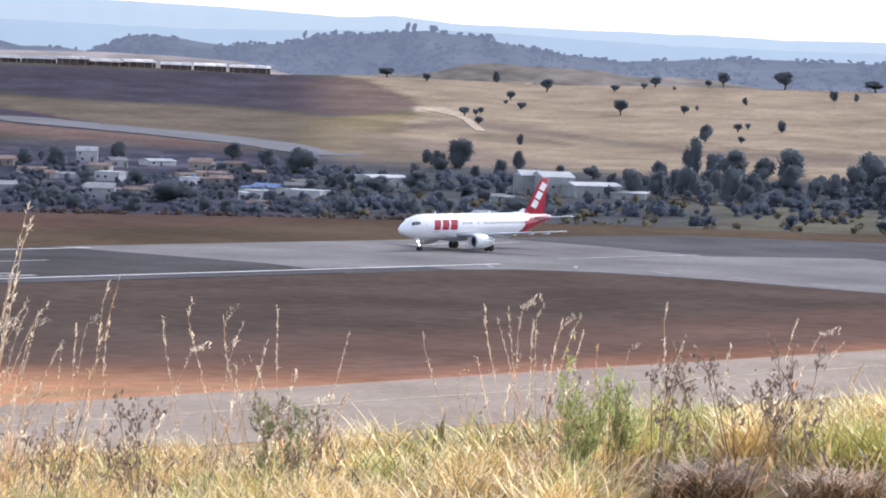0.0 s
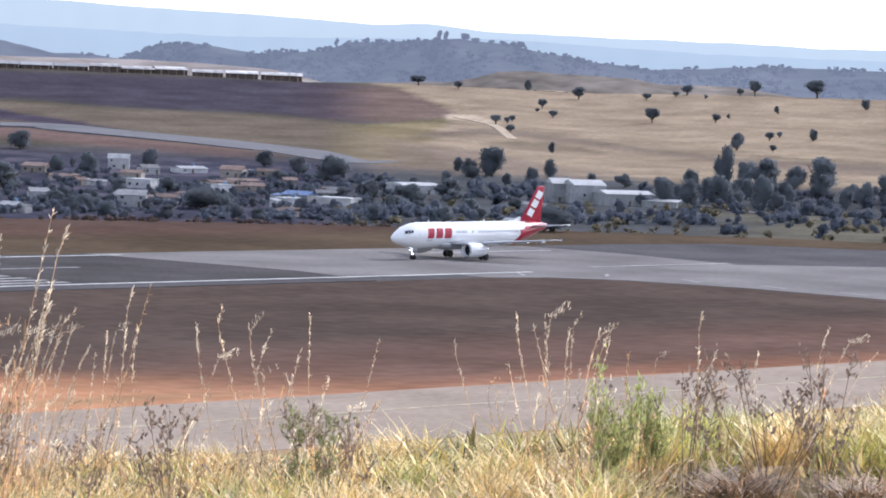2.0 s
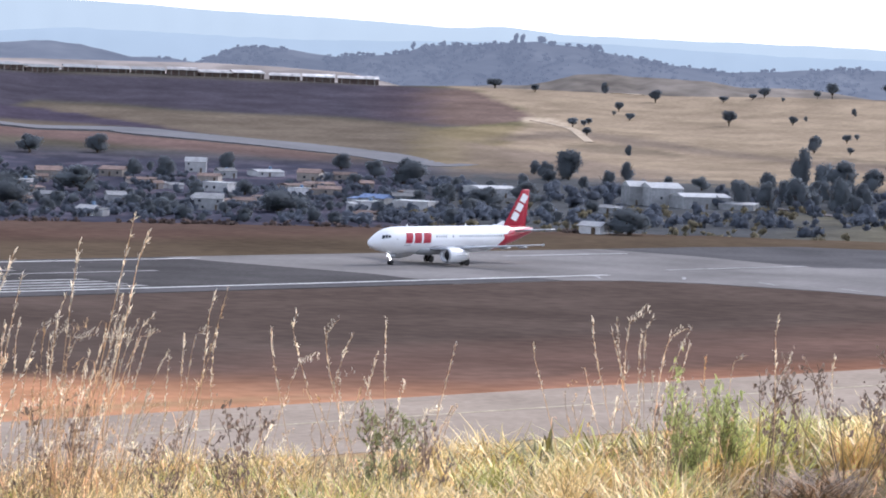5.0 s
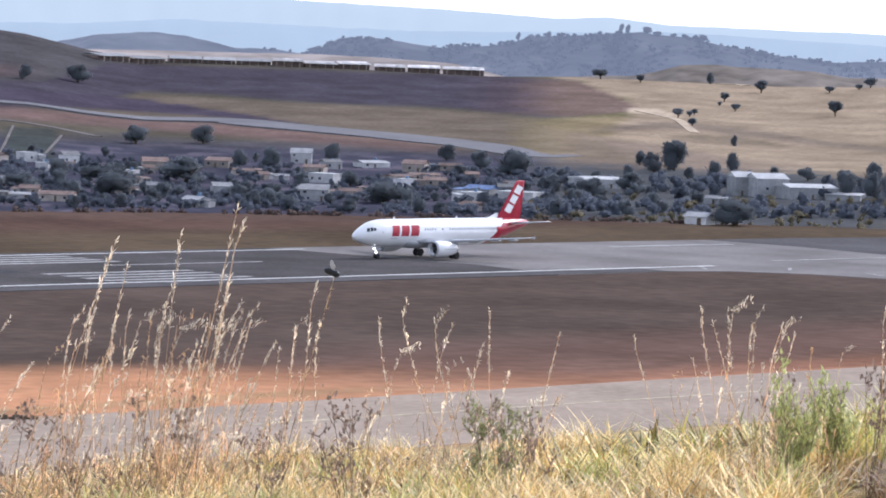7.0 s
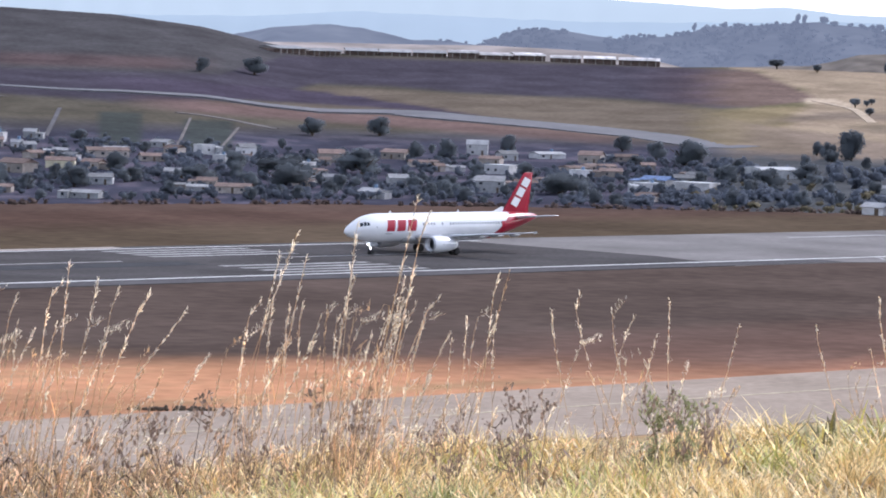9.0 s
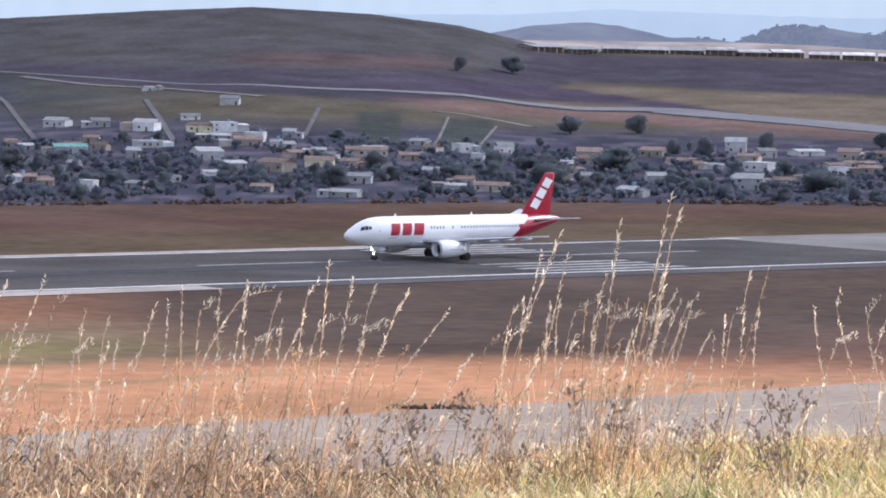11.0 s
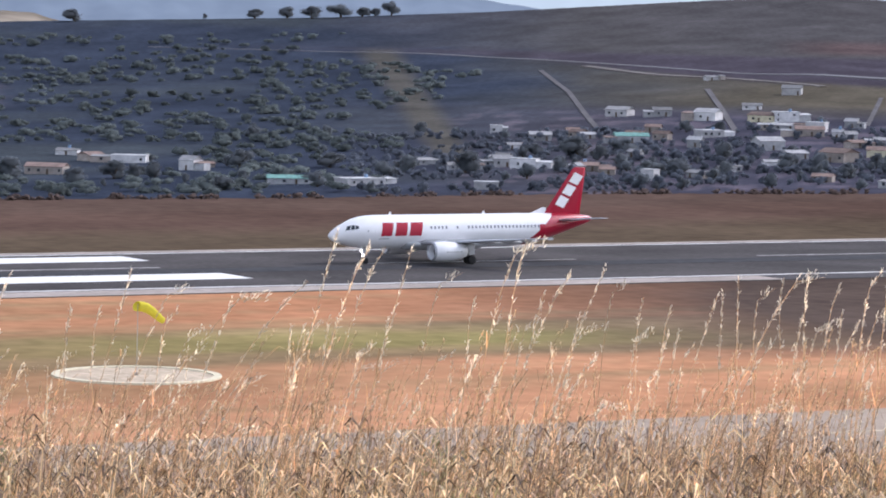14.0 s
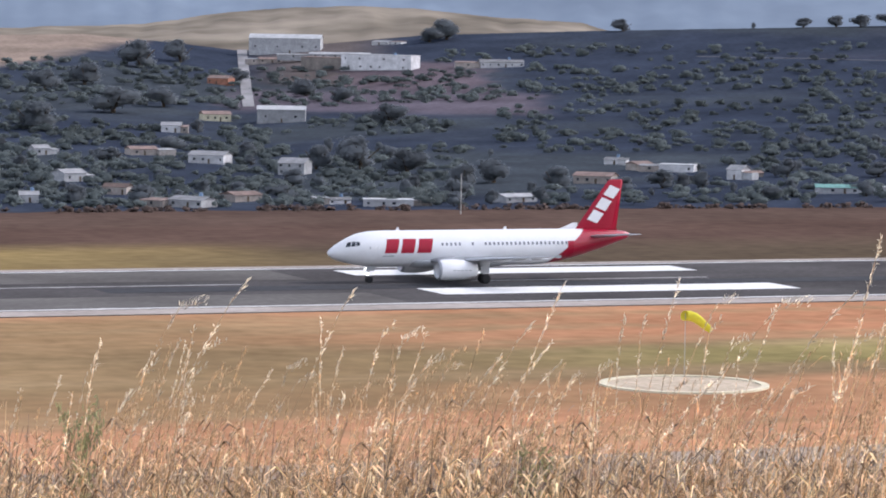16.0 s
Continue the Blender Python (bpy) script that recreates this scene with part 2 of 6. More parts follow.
def cover(x, y, r, az):
    """Land colour by place: soils, grass kinds and scrub, cloud shade and haze included."""
    n1 = np.array([noise.fractal(Vector((a * 0.012, b * 0.012, 0)), 1.0, 2.0, 4) for a, b in zip(x, y)])
    n2 = np.array([noise.fractal(Vector((a * 0.05, b * 0.05, 7)), 1.0, 2.0, 3) for a, b in zip(x, y)])
    c = np.empty((len(x), 3))
    c[:] = STRAW

    def lay(color, m):
        m = np.clip(m, 0, 1)[:, None]
        c[:] = c * (1 - m) + np.array(color) * m

    def step(v, w):
        return np.clip(v / w + 0.5, 0, 1)

    # airfield between the taxiway and the runway
    lay((0.12, 0.085, 0.05), step(60 - r, 10))
    lay(SOIL, step(r - 150, 20))
    lay((0.30, 0.24, 0.13), step(216 + 4 * n2 - y, 8))
    lay(OLIVE, step(y - 296 + 3 * n2, 6) * step(330 - y + 6 * n1, 8) * step(235 - x + 20 * n1, 40) * 0.8)
    lay(GREEN, step(y - 304 + 4 * n1, 5) * step(324 - y + 4 * n2, 6) * step(205 - x + 20 * n1, 30) * step(x - 120 + 30 * n1, 40) * 0.85)
    lay((0.245, 0.165, 0.088), step(150 - x + 25 * n1, 60) * step(y - 275 + 8 * n2, 14) * step(362 - y, 6) * 0.9)
    n3 = np.array([noise.fractal(Vector((a * 0.011, b * 0.11, 21)), 1.0, 2.0, 4) for a, b in zip(x, y)])
    lay((0.40, 0.19, 0.105), step(y - 332 + 5 * n2, 8) * step(x - 132 + 30 * n1, 60) * 0.8)
    lay((0.29, 0.205, 0.115), np.clip(0.02 + 1.3 * n3, 0, 0.7) * step(y - 252, 4) * step(r - 150, 5))
    # brown grass, its colour darkened where a cloud's shadow lies
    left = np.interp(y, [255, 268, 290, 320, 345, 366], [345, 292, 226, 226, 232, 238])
    lay(CLOUDED_GRASS, step(x - left + 16 + 14 * n1, 44) * step(y - 266 + 4 * n1 + 5 * step(x - 330, 60), 5) * step(y - 200, 4))
    # soil beside the taxiway, darkened in colour for the same cloud shadow
    lay(CLOUDED_SOIL, step(x - 262 + 10 * n1, 50) * step(y - 248, 4) * step(279 + 6 * n2 - y, 10) * 0.85)
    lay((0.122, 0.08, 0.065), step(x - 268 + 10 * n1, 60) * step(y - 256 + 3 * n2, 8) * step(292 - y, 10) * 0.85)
    # beyond the runway
    lay((0.10, 0.074, 0.052), step(y - 400, 6))
    lay((0.10, 0.064, 0.051), step(y - 462 + 10 * n1, 26) * step(r - 420, 5))
    lay(DARKSOIL, step(y - 500 + 8 * n1 + np.clip(x - 420, 0, 200) * 0.35, 14) * 0.8)
    # left end of the far strip, painted brighter as if out of cloud shade
    lay((0.27, 0.195, 0.085), step(140 - x + 20 * n1, 40) * step(y - 424, 2) * step(460 + 6 * n1 - y, 16) * 0.9)
    # hillside: scrub and valley floor tinted dark and blue for cloud shade and haze
    z = ground_z(x, y)
    el = np.degrees(np.arctan2(z - EYE, r))
    far = step(r - EYE / np.tan(np.radians(-np.interp(az, *EDGE))) - 4, 4)
    lay(OLIVE, far)
    lay(SCRUB, far * step(33 - az + n1, 5) * 0.95)
    n4 = np.array([noise.fractal(Vector((a * 0.0045, b * 0.0045, 33)), 1.0, 2.0, 5) for a, b in zip(x, y)])
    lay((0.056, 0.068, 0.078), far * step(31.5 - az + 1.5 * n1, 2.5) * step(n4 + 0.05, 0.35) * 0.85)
    lay((0.088, 0.10, 0.085), far * step(31 - az + 1.5 * n1, 2.5) * step(-0.2 - n4, 0.25) * 0.6)
    lay((0.092, 0.09, 0.094), far * step(az - 31, 6) * step(-1.75 - el + 0.05 * n1, 0.2))
    lay((0.26, 0.21, 0.19), far * step(az - 30.5, 1) * step(47.5 - az, 1) * step(-1.85 - el, 0.2) * step(n2 - 0.22, 0.2) * 0.4)
    lay((0.114, 0.106, 0.085), far * step(az - 31 + n1, 6) * step(el + 0.92 - 0.05 * n2 + (az - 31) * 0.012, 0.08) * step(40.6 - az, 0.5))
    lay((0.2, 0.115, 0.085), far * step(np.abs(0) + 1.6 - np.abs(az - 37.4), 1.0) * step(0.09 - np.abs(el + 0.77), 0.08) * 0.45)
    band = np.interp(az, [28, 31, 34.4, 37.8, 39.8, 40.9, 42, 43, 45, 46, 47, 48], [-0.95, -1.0, -1.26, -1.38, -1.3, -1.02, -1.04, -1.08, -1.09, -1.13, -1.2, -1.1])
    lay(VIOLET, far * step(az - 29, 5) * step(np.interp(el, [-1.15, -1.06, -0.98, -0.84, -0.69, -0.6], [47.6, 48.25, 48.47, 48.08, 47.73, 47.4]) - az + 0.1 * n2, 0.12) * step(el - band + 0.03 * n1, 0.06) * step(-0.6 - el + np.clip(40.4 - az, 0, 1) * -0.32, 0.05))
    lay((0.22, 0.175, 0.105), far * step(az - 40.5, 2) * step(el + 1.78 - 0.03 * n1 + (47 - az) * -0.05, 0.06) * step(band - 0.04 - el, 0.05))
    # the reddish cut at the end of the plateau, the dark bank over the highway and its verge
    lay((0.21, 0.135, 0.105), far * step(az - 46.4 + 0.5 * n1, 1.6) * step(np.interp(el, [-1.15, -1.06, -0.98, -0.84, -0.69, -0.6], [47.6, 48.25, 48.47, 48.08, 47.73, 47.4]) - az + 0.1 * n2, 0.12) * step(el + 1.16, 0.05) * step(-0.62 - el, 0.04) * 0.5)
    bank = np.interp(az, [38, 40, 41, 42.06, 43, 43.86, 44.8, 45.66, 46.2], [-1.0, -1.08, -1.14, -1.26, -1.38, -1.48, -1.555, -1.66, -1.74])
    road = np.interp(az, [38.2, 40, 41.7, 43.4, 45.15, 46.9], [-1.2, -1.3, -1.35, -1.45, -1.61, -1.79])
    lay((0.105, 0.086, 0.09), far * step(az - 37.6, 1) * step(46.3 - az, 0.6) * step(bank - el + 0.02 * n2, 0.03) * step(el - road, 0.05))
    lay((0.23, 0.15, 0.12), far * step(az - 38.2, 1) * step(43.6 - az, 1.2) * step(road - 0.09 - el, 0.05) * step(el - road + 0.24, 0.08) * 0.35)
    lay(TAN, far * step(az - np.interp(el, [-2.0, -1.6, -1.2, -1.0, -0.62, -0.5], [48.9, 47.9, 48.2, 48.5, 47.5, 46.3]) + 0.15 * n2, 0.25) * step(el + 1.95 + 0.08 * n2, 0.12))
    lay((0.17, 0.135, 0.1), far * step(az - 49, 0.6) * step(0.08 - np.abs(el + 1.42 + 0.02 * (az - 49) + 0.04 * n2), 0.06) * step(n1 + 0.12, 0.2) * 0.8)
    # shadow band across the dry hill, laid in as a brown tint
    shadow_streak = np.interp(az, [47.6, 48.6, 49.4, 50.3, 51.1, 52, 53, 56], [-1.38, -1.28, -1.26, -1.34, -1.42, -1.49, -1.56, -1.62])
    lay((0.185, 0.145, 0.118), far * step(az - 47.8, 0.8) * step(0.065 + 0.04 * n1 - np.abs(el - shadow_streak + 0.03 * n2), 0.05) * 0.8)
    lay((0.20, 0.155, 0.125), far * step(az - 47.2, 0.8) * step(50.6 - az, 1.2) * step(np.interp(az, [47.2, 47.7, 48.6, 49.4, 50.1], [-1.36, -1.44, -1.53, -1.63, -1.73]) - el + 0.03 * n2, 0.05) * 0.75)
    lay((0.50, 0.40, 0.30), far * step(0.03 + 0.02 * n2 - np.abs(el + 1.04 + 0.2 * np.clip(az - 48.7, 0, 1)), 0.02) * step(az - 48.25, 0.1) * step(49.0 - az, 0.3) * 0.8)
    lay((0.084, 0.086, 0.09), far * step(az - 46.6, 1) * step(-1.9 - el + 0.1 * n2, 0.1))
    lay((0.14, 0.125, 0.09), far * step(az - 52.5 + n1, 2) * step(-2.3 - el + 0.15 * n2, 0.15) * 0.8)
    lay((0.42, 0.32, 0.2), far * step(18.2 - az + n1 * 0.6, 0.8) * step(el + 1.26 - 0.2 * (az - 15.4) + 0.1 * n1, 0.1))
    lay((0.24, 0.19, 0.13), far * step(0.8 - np.abs(az - 20.2), 0.8) * step(el + 1.5, 0.1) * 0.7)
    lay((0.20, 0.165, 0.15), far * step(2.4 - np.abs(az - 21.2 + 0.4 * n2), 0.5) * step(0.16 - np.abs(el + 1.75 + 0.03 * n1), 0.06) * 0.8)
    lay((0.21, 0.16, 0.14), far * step(1.1 - np.abs(az - 21.6 + 0.5 * n2), 0.5) * step(0.24 - np.abs(el + 1.36 + 0.05 * n1), 0.08) * 0.8)
    lay((0.27, 0.17, 0.12), far * step(az - 38.5, 1) * step(45.5 - az, 1) * step(0.09 - np.abs(el + 1.52 + 0.045 * (az - 41.5)), 0.08) * 0.6)
    lay((0.155, 0.14, 0.09), far * step(0.28 - np.abs(az - np.interp(el, [-2.6, -1.0], [30.6, 29.4])), 0.3) * step(-0.95 - el, 0.1) * step(el + 2.6, 0.2) * 0.8)
    for p0, p1, q0, q1 in ((38.87, 39.61, -2.11, -1.62), (37.59, 38.24, -2.04, -1.53)):
        lay((0.085, 0.094, 0.068), far * step(az - p0, 0.1) * step(p1 - az, 0.1) * step(el - q0, 0.03) * step(q1 - el, 0.03) * 0.9)
    # cloud shade and haze multiplied into the colours left of the tan hill
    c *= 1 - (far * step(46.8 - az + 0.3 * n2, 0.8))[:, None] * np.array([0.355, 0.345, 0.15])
    lay(np.array(TAN) * 0.75, step(r - 2450, 200))
    c *= (1 + 0.16 * n2 + 0.14 * n1)[:, None]
    return np.clip(c, 0.01, 0.9)


def make_ground():
    az = np.concatenate([np.arange(-180, 4, 8.0), np.arange(4, 9.9, 1.0), np.arange(10, 61, 0.07), np.arange(62, 72, 2.0), np.arange(76, 180, 8.0)])
    rr = np.concatenate([[0.002, 4, 8], np.arange(10, 26, 1.0), np.arange(26, 170, 6.0), np.arange(170, 236, 8.0), np.arange(236, 372, 2.5), np.arange(372, 500, 4), np.arange(500, 760, 3.5),
                         np.arange(760, 1240, 30), np.arange(1240, 2340, 13), np.arange(2340, 2600, 40), np.arange(2600, 4951, 200)])
    A, R = np.meshgrid(np.radians(az), rr)
    x, y = (R * np.sin(A)).ravel(), (R * np.cos(A)).ravel()
    z = ground_z(x, y)
    rel = np.array([noise.noise(Vector((a * 0.5, b * 0.5, 3))) for a, b in zip(x, y)])
    z += rel * np.where(R.ravel() < 40, 0.10, 0.0) + np.where(R.ravel() > 1240, rel * 0.25, 0)
    na, nr = len(az), len(rr)
    i = np.arange(nr - 1)[:, None] * na + np.arange(na)[None, :]
    j = np.arange(nr - 1)[:, None] * na + (np.arange(na)[None, :] + 1) % na
    faces = np.stack([i, i + na, j + na, j], -1).reshape(-1, 4)
    me = bpy.data.meshes.new("ground")
    me.vertices.add(len(x))
    me.vertices.foreach_set("co", np.stack([x, y, z], -1).ravel())
    me.loops.add(len(faces) * 4)
    me.loops.foreach_set("vertex_index", faces.ravel())
    me.polygons.add(len(faces))
    me.polygons.foreach_set("loop_start", np.arange(0, len(faces) * 4, 4))
    me.update(calc_edges=True)
    me.validate()
    if me.polygons[len(faces) // 2].normal.z < 0:
        me.flip_normals()
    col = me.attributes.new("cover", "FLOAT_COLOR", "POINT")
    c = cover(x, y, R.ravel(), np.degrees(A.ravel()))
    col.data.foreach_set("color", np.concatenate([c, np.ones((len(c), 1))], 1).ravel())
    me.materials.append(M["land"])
    return tagged(new("ground", me), "red soil, dry grass and scrub of the airfield and the valley", "ground", kind="structure")


ground = make_ground()


RIDGES = {}


def ridge(name, r0, depth, base, tops, material, label, rough, seed, step=0.06):
    """A far range of hills: a body with a front and a back slope and an uneven crest."""
    az = np.arange(tops[0][0], tops[0][-1] + 1e-6, step)
    top = np.interp(az, *tops) + np.array([noise.fractal(Vector((a * 1.7, seed, 0)), 1.0, 2.0, 5) for a in az]) * rough
    verts, n = [], len(az)
    rows = ((-depth, 0.0), (-depth * 0.6, 0.45), (-depth * 0.25, 0.8), (0, 1.0), (depth * 0.6, 0.4), (depth, 0.0))
    for dr, k in rows:
        for a, t in zip(az, top):
            w = k + (noise.noise(Vector((a * 2.5, dr * 0.01, seed))) * 0.12 if 0 < k < 1 else 0)
            r = r0 + dr
            zb, zt = EYE + r * math.tan(radians(base)), EYE + r * math.tan(radians(t))
            verts.append((r * math.sin(radians(a)), r * math.cos(radians(a)), zb + (zt - zb) * w))
    faces = [(q * n + i, q * n + i + 1, (q + 1) * n + i + 1, (q + 1) * n + i) for q in range(len(rows) - 1) for i in range(n - 1)]
    RIDGES[name] = (az, top, r0, depth, base)
    return tagged(mesh(name, verts, faces, material, smooth=True), label, "hill", kind="structure")


def ridge_point(name, a, w):
    """A point on a far range's front slope: bearing a, w from its foot (0) to its crest (1)."""
    az, top, r0, depth, base = RIDGES[name]
    r = r0 - depth * (1 - w)
    k = np.interp(1 - w, [0, 0.25, 0.6, 1], [1, 0.8, 0.45, 0])
    zb, zt = EYE + r * math.tan(radians(base)), EYE + r * math.tan(radians(np.interp(a, az, top)))
    return r * math.sin(radians(a)), r * math.cos(radians(a)), zb + (zt - zb) * k


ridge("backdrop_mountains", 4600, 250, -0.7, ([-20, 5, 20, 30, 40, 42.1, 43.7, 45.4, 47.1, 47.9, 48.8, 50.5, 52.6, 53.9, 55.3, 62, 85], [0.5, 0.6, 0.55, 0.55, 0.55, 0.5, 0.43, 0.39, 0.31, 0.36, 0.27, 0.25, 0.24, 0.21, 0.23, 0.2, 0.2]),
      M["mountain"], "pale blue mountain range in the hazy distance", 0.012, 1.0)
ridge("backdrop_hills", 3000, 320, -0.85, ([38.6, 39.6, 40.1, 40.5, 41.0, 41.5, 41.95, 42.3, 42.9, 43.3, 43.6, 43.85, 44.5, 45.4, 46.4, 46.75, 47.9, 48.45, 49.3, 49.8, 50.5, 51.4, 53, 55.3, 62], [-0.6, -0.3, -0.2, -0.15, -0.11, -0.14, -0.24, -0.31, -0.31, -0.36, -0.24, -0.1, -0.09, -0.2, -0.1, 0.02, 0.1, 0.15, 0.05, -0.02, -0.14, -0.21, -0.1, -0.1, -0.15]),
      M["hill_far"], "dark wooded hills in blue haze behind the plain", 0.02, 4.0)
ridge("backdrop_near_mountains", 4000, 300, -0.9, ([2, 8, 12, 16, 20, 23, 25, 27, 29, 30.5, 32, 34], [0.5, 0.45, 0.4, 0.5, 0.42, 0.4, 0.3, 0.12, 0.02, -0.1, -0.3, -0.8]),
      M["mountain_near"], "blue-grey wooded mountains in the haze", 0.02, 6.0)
ridge("backdrop_dry_hills", 2950, 250, -1.0, ([13, 15.5, 17.5, 18.8, 19.6, 20.6, 21.6, 23, 24.2, 25], [-0.75, -0.7, -0.62, -0.42, -0.35, -0.3, -0.32, -0.45, -0.5, -0.75]),
      M["hill_sand"], "dry sandy hills with patches of scrub", 0.02, 9.0)


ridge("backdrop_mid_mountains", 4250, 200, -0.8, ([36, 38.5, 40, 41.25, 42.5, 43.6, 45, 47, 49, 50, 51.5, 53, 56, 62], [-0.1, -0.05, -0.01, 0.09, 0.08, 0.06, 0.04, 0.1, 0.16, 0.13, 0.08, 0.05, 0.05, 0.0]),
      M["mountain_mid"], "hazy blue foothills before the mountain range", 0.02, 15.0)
ridge("backdrop_plain", 2620, 150, -0.9, ([37.8, 38.6, 39.5, 41, 42.5, 43.5, 44.5, 45.6, 46.4], [-0.62, -0.46, -0.41, -0.39, -0.375, -0.36, -0.38, -0.43, -0.6]),
      M["plain"], "pale dry plain beyond the halls", 0.004, 18.0)
ridge("backdrop_quarry_hill", 2720, 130, -0.95, ([46.3, 47.5, 48.3, 48.62, 49.04, 49.56, 49.9, 51.01, 51.5, 52.6, 54], [-0.62, -0.55, -0.52, -0.45, -0.33, -0.3, -0.33, -0.35, -0.43, -0.42, -0.6]),
      M["hill_quarry"], "low dry hill with a quarried slope", 0.012, 12.0)


# ---- runway and taxiway ----
def strip(name, x0, x1, y0, y1, z, material, parent, label=""):
    return plate(name, [(x0, y0), (x1, y0), (x1, y1), (x0, y1)], z, 0.01, material, parent, label)


runway = tagged(plate("runway", [(-900, 365.5), (396, 365.5), (400, 385), (394, 425), (-900, 425)], 0.08, 0.3, M["asphalt"]), "dark asphalt runway with white markings", "runway", kind="structure")
strip("shoulder", -900, 262, 365.6, 371.2, 0.10, M["shoulder"], runway, "pale concrete shoulder")
strip("shoulder", 262.2, 420, 365.6, 371.2, 0.10, M["asphalt_old"], runway, "weathered grey shoulder")
strip("shoulder", -900, 330, 422.0, 424.9, 0.10, M["shoulder"], runway, "pale concrete shoulder")
strip("edge_line", -900, 438, 371.6, 372.8, 0.12, M["paint_line"], runway, "white edge line")
strip("edge_line", -900, 398, 420.2, 421.2, 0.12, M["paint_line"], runway, "white edge line")
for k in range(-14, 4):
    strip("centre_dash", 166 + 58 * k, 196 + 58 * k, 399.2, 400.1, 0.12, M["paint_worn"], runway)
for yy in (375.2, 379.2, 383.2, 387.2):
    strip("threshold_stripe", 320, 346, yy, yy + 1.7, 0.12, M["paint_worn"], runway)
for yy in (405, 408.6, 412.2, 415.8):
    strip("threshold_stripe", 322, 348, yy, yy + 1.7, 0.12, M["paint_worn"], runway)
strip("aiming_mark", 155.5, 199.5, 409.5, 417.3, 0.12, M["paint"], runway)
strip("aiming_mark", 155.5, 199.5, 382.3, 390.5, 0.12, M["paint"], runway)
strip("tyre_marks", 120, 320, 391, 397, 0.11, M["rubber"], runway, "dark rubber tyre marks")
strip("worn_lane", -900, 148, 373.2, 386.5, 0.105, M["asphalt_worn"], runway, "paler worn asphalt lane")
strip("worn_lane", -900, 148, 405.0, 419.6, 0.105, M["asphalt_worn"], runway, "paler worn asphalt lane")
pad = tagged(plate("turning_pad", [(396.2, 365.5), (420, 365.5), (431, 362.5), (439, 354), (445, 336), (447, 308), (449, 249), (490, 249), (500, 320), (520, 362), (494, 375), (497, 404), (495, 423), (394.2, 425), (400.2, 385)], 0.07, 0.3, M["concrete"]),
             "pale grey concrete turning pad at the runway's end", "pavement", kind="structure")
apron = tagged(plate("old_asphalt", [(520.2, 362), (494.3, 375.2), (497.3, 404), (495.3, 423), (520, 423), (545, 419), (566, 394), (590, 365), (600, 320), (500.3, 320)], 0.06, 0.3, M["asphalt_old"]), "weathered dark asphalt beyond the turning pad", "pavement", kind="structure")
strip("edge_line", 459, 495, 377.4, 378.6, 0.12, M["paint_worn"], pad)
strip("edge_line", 459, 489, 411, 413, 0.12, M["paint_worn"], pad)
for x, y, a in ((430, 369, 50), (443, 363, 40), (447, 350, 65), (449, 336, 75), (450, 322, 80)):
    o = strip("shoulder_dash", -3, 3, -0.3, 0.3, 0, M["paint_worn"], pad)
    o.matrix_basis = pose(x + 2, y, 0.11, 0, 0, a)
taxiway = tagged(plate("taxiway", [(-600, 220), (600, 214), (600, 247.5), (-600, 249)], 0.06, 0.3, M["taxiway"]), "light grey taxiway with a faded yellow centre line", "taxiway", kind="structure")
strip("centre_line", -600, 600, 234.6, 235.2, 0.09, M["paint_yellow"], taxiway, "faded yellow centre line")


# ---- the airliner: nose towards -x, its left side towards -y; x counts back from the nose ----
STATIONS = ((0, 3.40, 0.06, 0.06), (0.12, 3.41, 0.28, 0.27), (0.4, 3.44, 0.56, 0.53), (0.9, 3.49, 0.88, 0.84), (1.6, 3.58, 1.21, 1.14), (2.4, 3.70, 1.48, 1.45), (3.2, 3.78, 1.69, 1.71), (4.0, 3.82, 1.82, 1.87),
            (5.0, 3.85, 1.93, 2.0), (6.2, 3.85, 1.975, 2.07), (10, 3.85, 1.975, 2.07), (14, 3.85, 1.975, 2.07), (18, 3.85, 1.975, 2.07), (22, 3.85, 1.975, 2.07), (25, 3.85, 1.975, 2.07), (26.5, 3.90, 1.95, 2.02), (28.2, 4.01, 1.86, 1.90),
            (30, 4.20, 1.68, 1.70), (31.8, 4.44, 1.44, 1.45), (33.6, 4.69, 1.12, 1.16), (35.2, 4.90, 0.80, 0.86), (36.6, 5.06, 0.48, 0.55), (37.3, 5.12, 0.30, 0.36), (37.5, 5.13, 0.18, 0.22))
ST = np.array(STATIONS)


def skin(s, z, side, off=0.012):
    """The point of the fuselage's skin at station s and height z."""
    zc, hw, hh = (np.interp(s, ST[:, 0], ST[:, k]) for k in (1, 2, 3))
    k = max(-0.995, min(0.995, (z - zc) / hh))
    return (s, side * (hw * math.sqrt(1 - k * k) + off), z + off * k)


def decal(name, quad, side, material, parent, label="", nx=8, nz=6, off=0.012):
    """A painted or glazed panel that follows the skin. quad: (s, z) of its four corners."""
    a, b, c, d = [np.array(p, float) for p in quad]
    verts = []
    for j in range(nz + 1):
        for i in range(nx + 1):
            u, v = i / nx, j / nz
            p = (a * (1 - u) + b * u) * (1 - v) + (d * (1 - u) + c * u) * v
            verts.append(skin(p[0], p[1], side, off))
    w = nx + 1
    faces = [(j * w + i, j * w + i + 1, (j + 1) * w + i + 1, (j + 1) * w + i) for j in range(nz) for i in range(nx)]
    if side > 0:
        faces = [tuple(reversed(q)) for q in faces]
    return mesh(name, verts, faces, material, parent, label, True)


